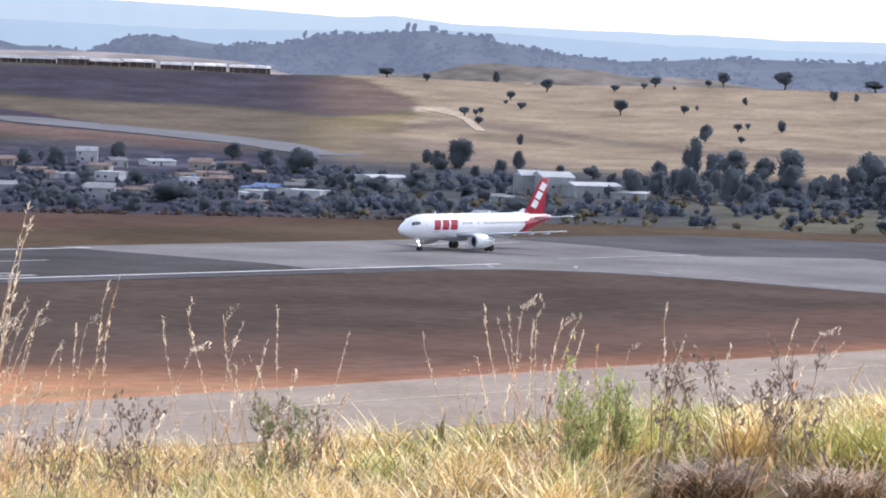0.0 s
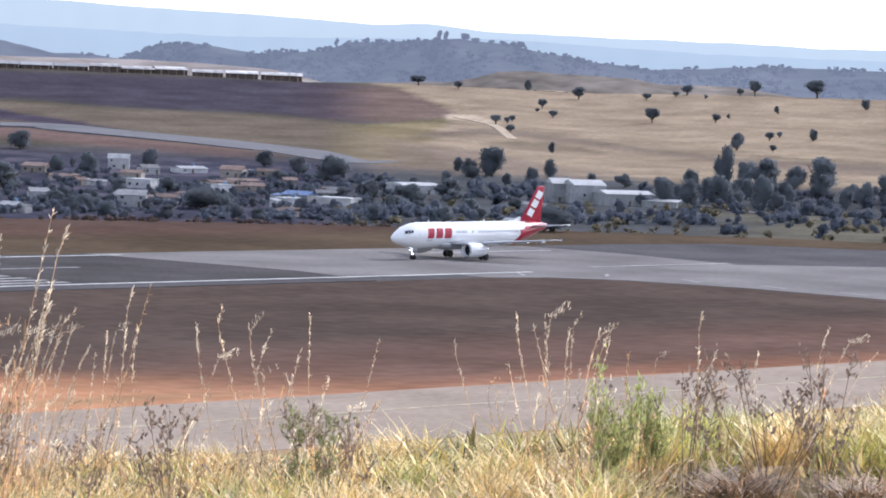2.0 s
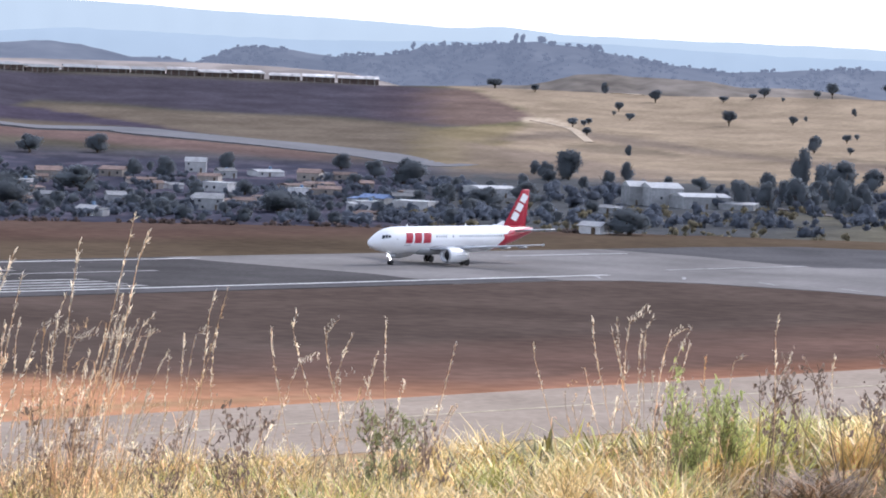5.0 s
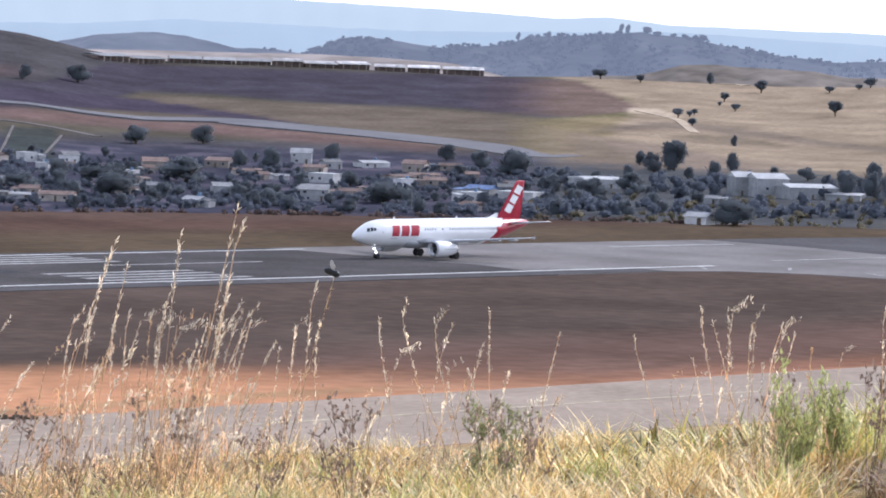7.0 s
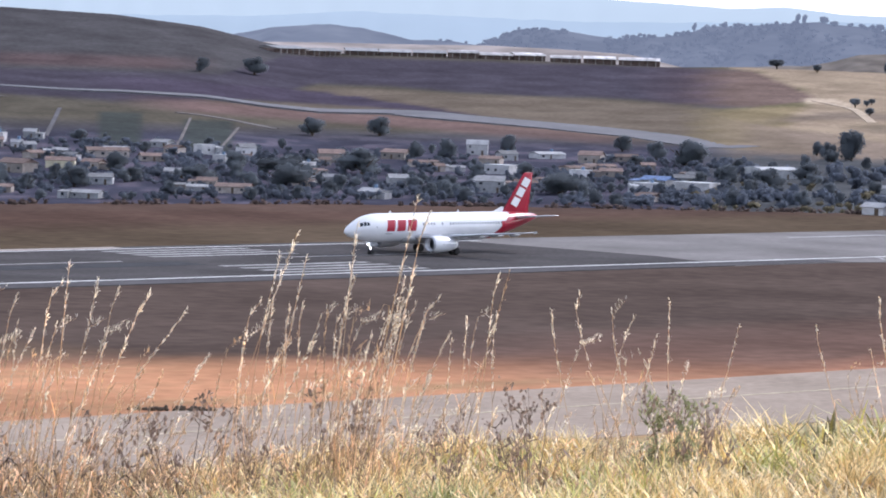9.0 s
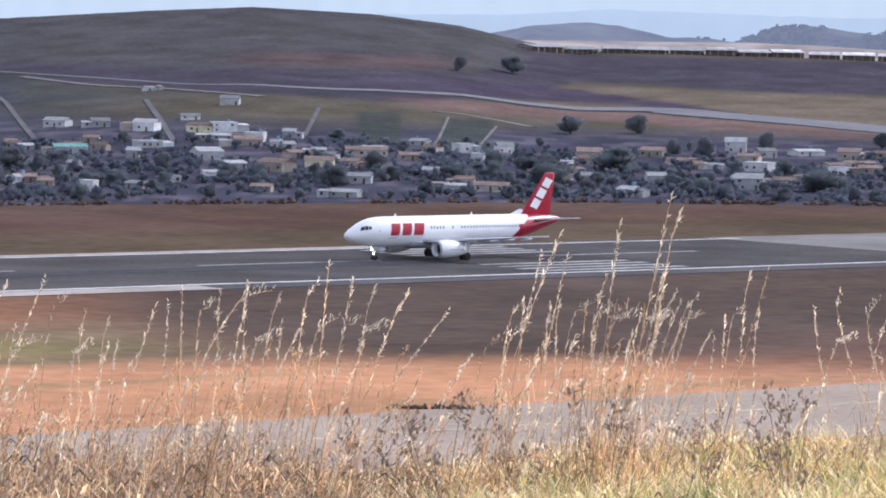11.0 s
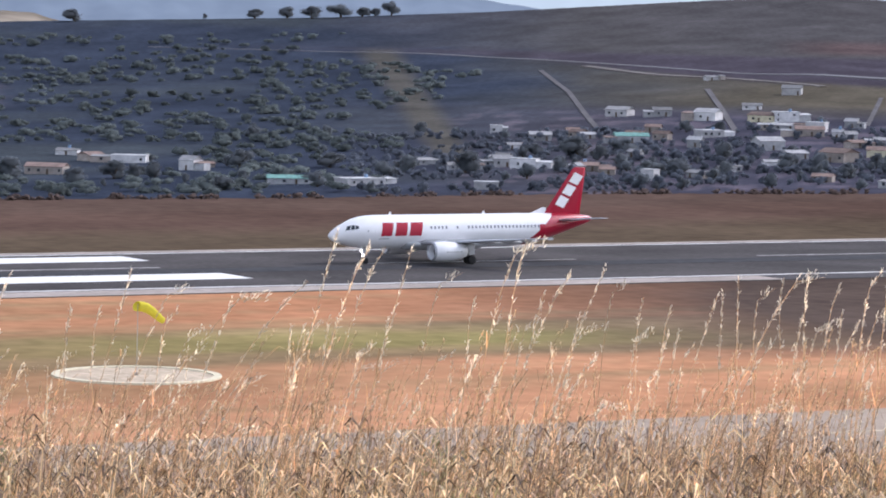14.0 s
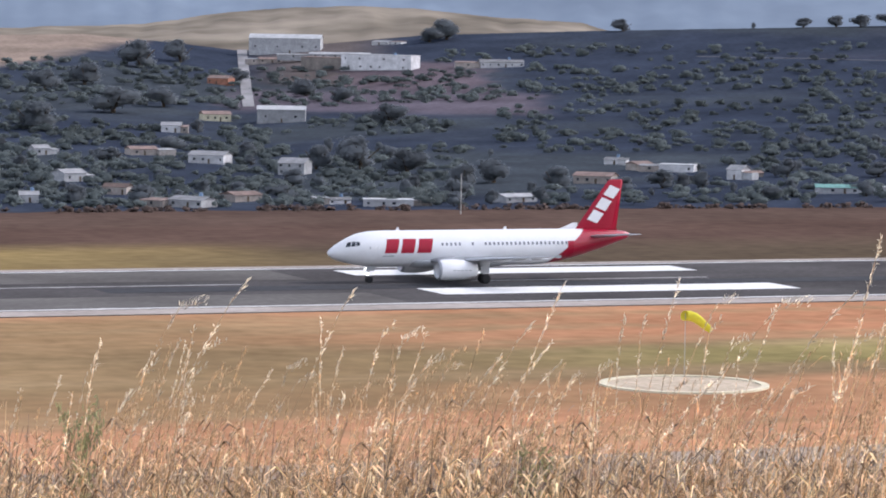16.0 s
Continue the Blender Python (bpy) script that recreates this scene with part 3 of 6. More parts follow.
def foil(bm, sections):
    """A wing from sections: (lead x, y, z, chord, thickness, up) with up 'z' or 'y' as the thick axis."""
    rings = []
    prof = ((0, 0), (0.03, 0.42), (0.12, 0.8), (0.3, 1.0), (0.6, 0.72), (0.85, 0.28), (1, 0.02), (0.85, -0.2), (0.6, -0.5), (0.3, -0.72), (0.12, -0.6), (0.03, -0.35))
    for x, y, z, c, th, up in sections:
        rings.append([(x + p * c, y + (q * th / 2 if up == "y" else 0), z + (q * th / 2 if up == "z" else 0)) for p, q in prof])
    loft(bm, rings)


def airliner():
    thing = tagged(new("airliner"), "white twin-engine passenger airliner with red tail rolling on the runway", "airplane")
    bm = bmesh.new()
    n = 40
    loft(bm, [[(s, hw * math.cos(2 * math.pi * i / n), zc + hh * math.sin(2 * math.pi * i / n)) for i in range(n)] for s, zc, hw, hh in STATIONS])
    body = part("fuselage", bm, M["fuselage"], thing, "white fuselage with a red tail end", True)
    bm = bmesh.new()
    loft(bm, [[(s, hw * math.cos(math.pi * i / 12 + math.pi), 2.6 + hh * math.sin(math.pi * i / 12 + math.pi)) for i in range(13)] + [(s, 0, 2.62)] for s, hw, hh in ((9.6, 1.3, 0.75), (10.6, 1.75, 0.98), (12, 1.98, 1.12), (18, 1.98, 1.12), (20.5, 1.8, 1.0), (22.3, 1.3, 0.75))])
    part("belly_fairing", bm, M["belly"], thing, "grey belly fairing", True)
    bm = bmesh.new()
    tube(bm, (37.45, 0, 5.13), (37.62, 0, 5.14), 0.2, 0.16, 12)
    part("exhaust_cone", bm, M["alu"], thing, "bare metal exhaust cone")
    for side in (-1, 1):
        for q in (((1.72, 4.14), (2.25, 4.2), (2.45, 4.72), (2.05, 4.64)), ((2.33, 4.21), (2.80, 4.25), (2.92, 4.78), (2.53, 4.74)), ((2.88, 4.27), (3.35, 4.36), (3.34, 4.7), (3.0, 4.78))):
            decal("cockpit_window", q, side, M["glass"], body, "dark cockpit window", 4, 3)
        # the airline's word mark as plain slanting blocks
        for s, b0, b1, t0, t1 in ((6.2, 0.0, 1.5, 0.35, 1.9), (8.15, 0.0, 1.6, 0.35, 1.95), (10.15, 0.0, 1.7, 0.35, 2.05)):
            decal("red_mark", ((s + b0, 3.45), (s + b1, 3.45), (s + t1, 5.05), (s + t0, 5.05)), side, M["red"], body, "plain red block of the word mark", 6, 8, 0.016)
        decal("small_mark", ((4.4, 3.95), (5.4, 3.95), (5.4, 4.2), (4.4, 4.2)), side, M["grey"], body, "small grey bar of lettering", 4, 2)
        decal("small_mark", ((6.0, 3.05), (7.4, 3.05), (7.4, 3.2), (6.0, 3.2)), side, M["grey"], body, "", 4, 2)
        win = decal("cabin_window", ((13.15, 4.24), (13.40, 4.24), (13.40, 4.58), (13.15, 4.58)), side, M["cabin"], body, "", 1, 2, 0.014)
        for i in range(29):
            if i not in (5, 8):
                share(win, 0.533 * (i + 1), 0, 0, body)
        for s, w in ((4.55, 0.82), (29.0, 0.8)):
            decal("door", ((s, 2.75), (s + w, 2.75), (s + w, 4.62), (s, 4.62)), side, M["white"] if s < 20 else M["red"], body, "cabin door", 4, 8, 0.02)
        for s in (15.75, 17.35):
            decal("exit_hatch", ((s, 3.75), (s + 0.5, 3.75), (s + 0.5, 4.75), (s, 4.75)), side, M["white"], body, "overwing exit", 3, 4, 0.02)
        # wing
        bm = bmesh.new()
        foil(bm, [(11.4, side * 1.5, 2.45, 7.2, 0.95, "z"), (13.0, side * 3.4, 2.62, 5.7, 0.75, "z"), (14.6, side * 6.4, 2.92, 4.0, 0.5, "z"), (17.3, side * 11.5, 3.42, 2.85, 0.33, "z"), (20.0, side * 16.9, 3.95, 1.65, 0.18, "z")])
        wing = part("wing", bm, M["alu"], thing, "grey metal wing", True)
        bm = bmesh.new()
        foil(bm, [(20.9, side * 16.92, 3.80, 0.4, 0.03, "y"), (20.4, side * 16.92, 3.95, 1.1, 0.05, "y"), (21.0, side * 16.95, 4.12, 0.4, 0.03, "y")])
        part("wing_tip_fence", bm, M["grey"], wing, "grey wing tip fence")
        for yy, x0, ln in ((7.6, 16.6, 3.4), (10.6, 18.0, 2.9), (13.3, 19.3, 2.4)):
            zz = 2.45 + (yy - 1.5) * 0.098
            bm = bmesh.new()
            loft(bm, [[(x0 + ln * k, side * yy + 0.2 * w * math.cos(2 * math.pi * i / 10), zz - 0.2 + 0.24 * w * math.sin(2 * math.pi * i / 10)) for i in range(10)] for k, w in ((0, 0.1), (0.2, 0.8), (0.5, 1), (0.8, 0.6), (1, 0.1))])
            part("flap_fairing", bm, M["grey"], wing, "", True)
        # engine
        ex, ey, ez = 11.1, side * 5.75, 1.78
        bm = bmesh.new()
        prof = ((0.0, 0.97), (0.06, 1.04), (0.3, 1.13), (0.9, 1.20), (1.9, 1.22), (3.0, 1.14), (4.0, 0.96), (4.75, 0.74), (4.72, 0.70), (4.0, 0.85))
        nn = 28
        inner = ((0.9, 0.85), (0.3, 0.86), (0.06, 0.92))
        rings = [[(ex + a, ey + r * math.cos(2 * math.pi * i / nn), ez + r * math.sin(2 * math.pi * i / nn)) for i in range(nn)] for a, r in (*inner, *prof)]
        loft(bm, rings, False)
        engine = part("engine", bm, M["white"], thing, "white engine nacelle", True)
        bm = bmesh.new()
        loft(bm, [[(ex + a, ey + r * math.cos(2 * math.pi * i / nn), ez + r * math.sin(2 * math.pi * i / nn)) for i in range(nn)] for a, r in ((0.1, 0.9), (-0.03, 0.95), (-0.02, 1.02), (0.22, 1.115))], False)
        part("intake_lip", bm, M["alu"], engine, "bare metal intake lip", True)
        bm = bmesh.new()
        loft(bm, [[(ex + a, ey + r * math.cos(2 * math.pi * i / nn), ez + r * math.sin(2 * math.pi * i / nn)) for i in range(nn)] for a, r in ((0.86, 0.86), (0.84, 0.28), (0.4, 0.04))])
        part("fan", bm, M["dark"], engine, "dark fan", True)
        bm = bmesh.new()
        loft(bm, [[(ex + a, ey + r * math.cos(2 * math.pi * i / nn), ez + r * math.sin(2 * math.pi * i / nn)) for i in range(nn)] for a, r in ((3.9, 0.8), (4.6, 0.5), (5.3, 0.12))])
        part("exhaust_plug", bm, M["dark"], engine, "", True)
        bm = bmesh.new()
        foil(bm, [(ex + 1.0, ey, ez + 1.0, 4.6, 0.4, "y"), (ex + 2.4, ey, ez + 1.45, 4.4, 0.36, "y")])
        part("pylon", bm, M["grey"], engine)
        for k in range(5):
            bm = bmesh.new()
            box(bm, ex + 1.5 + 0.48 * k, ex + 1.78 + 0.48 * k, ey + side * 1.18, ey + side * 1.235, ez - 0.06, ez + 0.05)
            part("small_mark", bm, M["grey"], engine)
        # tailplane
        bm = bmesh.new()
        foil(bm, [(31.6, side * 0.6, 5.0, 4.0, 0.42, "z"), (34.9, side * 6.2, 5.58, 1.5, 0.16, "z")])
        part("tailplane", bm, M["alu"], thing, "grey tailplane", True)
        # main gear
        gy = side * 3.8
        bm = bmesh.new()
        tube(bm, (17.7, gy, 0.58), (17.5, gy - side * 0.1, 2.9), 0.13, 0.17, 12)
        tube(bm, (17.7, gy, 1.3), (17.5, gy - side * 1.7, 2.5), 0.07, 0.07)
        tube(bm, (17.7, gy - 0.5, 0.585), (17.7, gy + 0.5, 0.585), 0.09, 0.09)
        gear = part("main_gear", bm, M["alu"], thing, "metal landing gear leg")
        bm = bmesh.new()
        box(bm, 17.1, 18.2, gy + side * 0.28, gy + side * 0.33, 1.2, 2.6, 0.02)
        part("gear_door", bm, M["grey"], gear)
        for dy in (-0.46, 0.46):
            wheel(17.7, gy + dy, 0.585, 0.585, 0.42, gear)
    # fin
    bm = bmesh.new()
    foil(bm, [(29.2, 0, 5.55, 6.9, 0.1, "y"), (30.7, 0, 5.95, 5.2, 0.5, "y"), (34.7, 0, 11.45, 1.9, 0.2, "y"), (35.05, 0, 11.6, 1.4, 0.1, "y")])
    fin = part("fin", bm, M["red"], thing, "red tail fin", True)
    for side in (-1, 1):
        for k in range(3):
            z = 6.75 + 1.42 * k
            x = 32.05 + 1.03 * k
            w = 1.25
            y = side * (0.25 - 0.030 * (z - 5.9) + 0.03)
            y2 = side * (0.25 - 0.030 * (z + 1.22 - 5.9) + 0.03)
            mesh("white_mark", [(x, y, z + 0.25), (x + w, y, z - 0.25), (x + w + 0.86, y2, z + 0.88), (x + 0.86, y2, z + 1.4)], [(0, 1, 2, 3) if side < 0 else (3, 2, 1, 0)], M["white"], fin, "plain white block of the word mark")
    bm = bmesh.new()
    foil(bm, [(28.4, 0, 5.82, 2.6, 0.06, "y"), (30.3, 0, 6.6, 0.6, 0.06, "y")])
    part("dorsal_fillet", bm, M["white"], thing, "white dorsal fillet")
    # nose gear with lit taxi lamps
    bm = bmesh.new()
    tube(bm, (5.07, 0, 0.4), (4.85, 0, 2.1), 0.09, 0.12, 12)
    tube(bm, (5.07, -0.28, 0.38), (5.07, 0.28, 0.38), 0.06)
    tube(bm, (5.0, 0, 1.2), (6.3, 0, 2.0), 0.05)
    gear = part("nose_gear", bm, M["white"], thing, "white nose gear leg")
    for dy in (-0.25, 0.25):
        wheel(5.07, dy, 0.38, 0.38, 0.22, gear)
        bm = bmesh.new()
        tube(bm, (4.82, dy * 0.8, 1.25 + dy), (4.72, dy * 0.8, 1.25 + dy), 0.1, 0.13, 14)
        part("taxi_lamp", bm, M["lamp"], gear, "lit taxi lamp")
    for dy in (-0.4, 0.4):
        bm = bmesh.new()
        box(bm, 4.5, 5.6, dy - 0.02, dy + 0.02, 1.35, 1.95, 0.01)
        part("gear_door", bm, M["grey"], gear)
    for s in (8.2, 21.5):
        bm = bmesh.new()
        foil(bm, [(s, 0, 5.88, 0.5, 0.06, "y"), (s + 0.22, 0, 6.28, 0.2, 0.04, "y")])
        part("antenna", bm, M["white"], thing)
    return thing


def wheel(x, y, z, r, w, parent):
    bm = bmesh.new()
    n = 24
    loft(bm, [[(x + k * r * math.cos(2 * math.pi * i / n), y + dy * w, z + k * r * math.sin(2 * math.pi * i / n)) for i in range(n)] for dy, k in ((-0.5, 0.55), (-0.5, 0.85), (-0.36, 0.98), (0, 1), (0.36, 0.98), (0.5, 0.85), (0.5, 0.55))])
    t = part("wheel", bm, M["tyre"], parent, "black rubber tyre", True)
    return t


plane = airliner()



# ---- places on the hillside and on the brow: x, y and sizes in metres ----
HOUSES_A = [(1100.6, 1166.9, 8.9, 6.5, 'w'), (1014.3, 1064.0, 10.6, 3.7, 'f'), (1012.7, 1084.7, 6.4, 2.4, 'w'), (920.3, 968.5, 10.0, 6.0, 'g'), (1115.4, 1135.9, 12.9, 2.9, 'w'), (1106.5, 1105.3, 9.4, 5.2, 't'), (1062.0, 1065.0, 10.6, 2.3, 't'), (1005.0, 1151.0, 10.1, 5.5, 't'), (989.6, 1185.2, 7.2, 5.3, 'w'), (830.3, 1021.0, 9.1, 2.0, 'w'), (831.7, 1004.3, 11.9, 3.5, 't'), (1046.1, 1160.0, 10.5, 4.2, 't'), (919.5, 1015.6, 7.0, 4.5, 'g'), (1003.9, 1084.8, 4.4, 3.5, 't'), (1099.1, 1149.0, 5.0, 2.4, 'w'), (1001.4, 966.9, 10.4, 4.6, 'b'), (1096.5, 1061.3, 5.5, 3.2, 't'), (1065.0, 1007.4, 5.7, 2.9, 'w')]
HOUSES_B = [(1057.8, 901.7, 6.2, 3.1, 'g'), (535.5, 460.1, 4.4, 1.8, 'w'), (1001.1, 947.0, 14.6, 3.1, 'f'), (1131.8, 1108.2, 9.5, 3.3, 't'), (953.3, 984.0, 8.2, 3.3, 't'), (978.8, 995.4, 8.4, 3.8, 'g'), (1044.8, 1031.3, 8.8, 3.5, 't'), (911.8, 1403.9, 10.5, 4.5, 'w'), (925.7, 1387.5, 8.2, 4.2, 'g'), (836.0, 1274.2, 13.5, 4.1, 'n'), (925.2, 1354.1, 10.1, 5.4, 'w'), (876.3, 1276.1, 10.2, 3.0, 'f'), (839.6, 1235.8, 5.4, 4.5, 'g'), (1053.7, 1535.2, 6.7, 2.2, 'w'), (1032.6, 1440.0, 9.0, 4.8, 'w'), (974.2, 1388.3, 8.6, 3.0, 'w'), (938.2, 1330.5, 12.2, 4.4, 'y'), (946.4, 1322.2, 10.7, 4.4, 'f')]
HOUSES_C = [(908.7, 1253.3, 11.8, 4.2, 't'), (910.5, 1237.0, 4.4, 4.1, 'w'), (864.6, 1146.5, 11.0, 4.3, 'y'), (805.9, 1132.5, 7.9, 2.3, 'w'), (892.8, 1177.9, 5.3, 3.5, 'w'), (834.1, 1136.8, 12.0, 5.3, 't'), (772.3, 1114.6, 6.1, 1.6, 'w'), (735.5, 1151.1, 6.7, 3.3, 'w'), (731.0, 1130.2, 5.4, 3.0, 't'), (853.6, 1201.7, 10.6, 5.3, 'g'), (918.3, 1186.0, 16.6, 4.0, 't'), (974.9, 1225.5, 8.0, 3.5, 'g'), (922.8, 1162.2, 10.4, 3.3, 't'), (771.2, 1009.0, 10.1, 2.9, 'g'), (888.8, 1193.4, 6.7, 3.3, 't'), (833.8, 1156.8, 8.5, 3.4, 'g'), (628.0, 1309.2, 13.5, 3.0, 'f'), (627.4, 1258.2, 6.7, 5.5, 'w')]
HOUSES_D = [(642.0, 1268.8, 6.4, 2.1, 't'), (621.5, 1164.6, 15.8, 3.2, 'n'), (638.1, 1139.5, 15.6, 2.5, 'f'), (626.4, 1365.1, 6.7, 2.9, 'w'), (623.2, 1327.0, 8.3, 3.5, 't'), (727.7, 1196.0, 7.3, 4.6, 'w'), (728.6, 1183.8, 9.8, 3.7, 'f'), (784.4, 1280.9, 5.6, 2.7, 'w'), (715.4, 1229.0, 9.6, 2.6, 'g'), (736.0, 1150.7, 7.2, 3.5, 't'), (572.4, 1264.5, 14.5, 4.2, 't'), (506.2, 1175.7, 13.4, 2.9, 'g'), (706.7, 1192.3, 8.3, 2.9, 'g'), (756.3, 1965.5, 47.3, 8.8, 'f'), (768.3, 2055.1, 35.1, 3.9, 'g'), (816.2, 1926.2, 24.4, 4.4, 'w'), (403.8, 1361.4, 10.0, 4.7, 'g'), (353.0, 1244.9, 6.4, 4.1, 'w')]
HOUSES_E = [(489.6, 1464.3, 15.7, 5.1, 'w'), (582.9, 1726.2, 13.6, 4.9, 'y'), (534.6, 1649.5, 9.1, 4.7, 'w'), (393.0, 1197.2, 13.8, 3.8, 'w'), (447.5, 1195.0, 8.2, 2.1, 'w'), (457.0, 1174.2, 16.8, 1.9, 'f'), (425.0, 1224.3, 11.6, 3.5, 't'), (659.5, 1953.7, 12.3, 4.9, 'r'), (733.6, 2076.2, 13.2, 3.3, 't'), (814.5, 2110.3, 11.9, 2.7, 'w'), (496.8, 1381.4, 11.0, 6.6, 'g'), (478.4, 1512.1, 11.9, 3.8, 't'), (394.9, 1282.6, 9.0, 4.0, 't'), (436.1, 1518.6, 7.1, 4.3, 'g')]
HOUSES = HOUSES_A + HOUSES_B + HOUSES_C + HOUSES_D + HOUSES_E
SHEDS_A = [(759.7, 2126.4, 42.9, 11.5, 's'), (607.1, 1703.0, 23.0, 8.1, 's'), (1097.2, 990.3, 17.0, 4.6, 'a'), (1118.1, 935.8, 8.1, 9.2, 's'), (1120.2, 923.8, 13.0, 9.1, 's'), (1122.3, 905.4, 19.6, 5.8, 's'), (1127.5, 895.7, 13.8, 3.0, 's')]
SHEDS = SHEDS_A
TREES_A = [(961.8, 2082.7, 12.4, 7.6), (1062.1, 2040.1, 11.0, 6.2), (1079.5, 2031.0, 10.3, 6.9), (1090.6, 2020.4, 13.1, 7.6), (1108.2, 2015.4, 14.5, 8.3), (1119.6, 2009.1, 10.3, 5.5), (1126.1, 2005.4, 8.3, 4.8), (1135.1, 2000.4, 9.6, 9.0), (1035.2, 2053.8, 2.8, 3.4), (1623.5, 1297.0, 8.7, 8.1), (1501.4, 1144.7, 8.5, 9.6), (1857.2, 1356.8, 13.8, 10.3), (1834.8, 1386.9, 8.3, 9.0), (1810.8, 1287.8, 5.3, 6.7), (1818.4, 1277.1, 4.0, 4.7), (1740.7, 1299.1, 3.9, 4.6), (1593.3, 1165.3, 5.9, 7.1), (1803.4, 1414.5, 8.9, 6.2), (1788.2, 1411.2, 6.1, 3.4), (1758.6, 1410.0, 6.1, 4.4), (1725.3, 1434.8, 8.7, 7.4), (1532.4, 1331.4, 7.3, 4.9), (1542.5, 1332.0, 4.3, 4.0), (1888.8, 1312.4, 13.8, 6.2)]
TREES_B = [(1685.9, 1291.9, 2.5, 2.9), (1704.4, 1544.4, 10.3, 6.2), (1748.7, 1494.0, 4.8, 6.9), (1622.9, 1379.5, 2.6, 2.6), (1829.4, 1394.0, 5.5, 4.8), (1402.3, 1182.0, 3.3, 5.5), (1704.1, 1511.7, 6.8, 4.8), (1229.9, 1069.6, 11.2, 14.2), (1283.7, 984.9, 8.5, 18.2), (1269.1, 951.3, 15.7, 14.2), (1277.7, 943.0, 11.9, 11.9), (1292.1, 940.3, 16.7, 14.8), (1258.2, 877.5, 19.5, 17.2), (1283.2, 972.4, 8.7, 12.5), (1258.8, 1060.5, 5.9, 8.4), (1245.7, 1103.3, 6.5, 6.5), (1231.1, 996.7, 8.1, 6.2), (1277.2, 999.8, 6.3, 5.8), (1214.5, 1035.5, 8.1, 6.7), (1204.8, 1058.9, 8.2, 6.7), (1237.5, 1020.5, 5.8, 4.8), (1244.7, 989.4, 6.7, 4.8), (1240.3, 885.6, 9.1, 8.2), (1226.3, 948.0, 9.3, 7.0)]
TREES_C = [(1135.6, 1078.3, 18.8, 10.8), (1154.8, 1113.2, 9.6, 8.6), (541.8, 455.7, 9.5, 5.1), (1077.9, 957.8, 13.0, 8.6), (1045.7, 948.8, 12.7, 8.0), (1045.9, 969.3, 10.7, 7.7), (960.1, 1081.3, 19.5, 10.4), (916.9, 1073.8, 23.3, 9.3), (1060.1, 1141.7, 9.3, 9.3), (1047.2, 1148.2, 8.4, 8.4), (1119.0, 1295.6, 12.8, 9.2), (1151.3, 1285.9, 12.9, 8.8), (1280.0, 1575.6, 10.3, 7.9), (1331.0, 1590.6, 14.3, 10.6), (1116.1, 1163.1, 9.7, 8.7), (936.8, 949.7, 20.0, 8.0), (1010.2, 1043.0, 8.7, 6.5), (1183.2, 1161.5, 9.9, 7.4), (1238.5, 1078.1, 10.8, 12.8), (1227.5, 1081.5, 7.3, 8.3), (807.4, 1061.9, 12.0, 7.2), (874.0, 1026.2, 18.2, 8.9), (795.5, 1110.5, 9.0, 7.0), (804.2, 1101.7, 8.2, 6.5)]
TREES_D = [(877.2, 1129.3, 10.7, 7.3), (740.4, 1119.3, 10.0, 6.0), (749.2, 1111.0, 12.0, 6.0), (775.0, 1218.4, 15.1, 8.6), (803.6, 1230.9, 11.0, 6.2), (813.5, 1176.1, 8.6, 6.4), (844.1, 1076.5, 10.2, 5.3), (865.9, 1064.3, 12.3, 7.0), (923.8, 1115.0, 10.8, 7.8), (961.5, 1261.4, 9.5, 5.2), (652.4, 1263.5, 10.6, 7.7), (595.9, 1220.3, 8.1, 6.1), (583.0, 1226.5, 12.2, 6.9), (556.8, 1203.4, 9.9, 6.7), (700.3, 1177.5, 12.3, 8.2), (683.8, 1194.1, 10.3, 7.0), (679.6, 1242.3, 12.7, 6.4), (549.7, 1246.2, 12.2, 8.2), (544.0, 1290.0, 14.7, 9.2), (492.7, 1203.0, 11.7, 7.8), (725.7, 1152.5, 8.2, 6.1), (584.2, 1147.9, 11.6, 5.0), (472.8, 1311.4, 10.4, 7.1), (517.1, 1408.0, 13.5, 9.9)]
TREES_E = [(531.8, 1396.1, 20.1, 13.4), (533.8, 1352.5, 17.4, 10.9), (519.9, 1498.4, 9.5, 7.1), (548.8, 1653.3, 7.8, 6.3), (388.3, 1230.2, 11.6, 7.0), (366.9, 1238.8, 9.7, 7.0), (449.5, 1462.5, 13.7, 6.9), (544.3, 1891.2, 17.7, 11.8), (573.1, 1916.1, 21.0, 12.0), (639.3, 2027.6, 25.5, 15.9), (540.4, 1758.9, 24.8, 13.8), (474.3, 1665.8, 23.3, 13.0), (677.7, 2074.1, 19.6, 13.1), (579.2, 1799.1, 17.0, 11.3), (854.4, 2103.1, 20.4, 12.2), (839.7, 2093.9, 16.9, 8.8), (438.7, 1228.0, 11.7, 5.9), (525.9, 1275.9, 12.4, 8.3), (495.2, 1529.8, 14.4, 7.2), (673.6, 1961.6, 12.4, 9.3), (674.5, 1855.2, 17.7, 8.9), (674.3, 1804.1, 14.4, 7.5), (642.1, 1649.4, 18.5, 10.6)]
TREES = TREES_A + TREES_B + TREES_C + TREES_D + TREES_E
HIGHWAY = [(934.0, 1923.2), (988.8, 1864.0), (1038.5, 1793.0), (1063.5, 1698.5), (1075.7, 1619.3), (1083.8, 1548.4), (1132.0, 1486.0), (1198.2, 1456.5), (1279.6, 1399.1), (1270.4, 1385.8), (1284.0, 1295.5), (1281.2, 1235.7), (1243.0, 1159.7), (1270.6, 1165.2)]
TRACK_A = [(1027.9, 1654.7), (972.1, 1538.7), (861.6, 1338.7)]
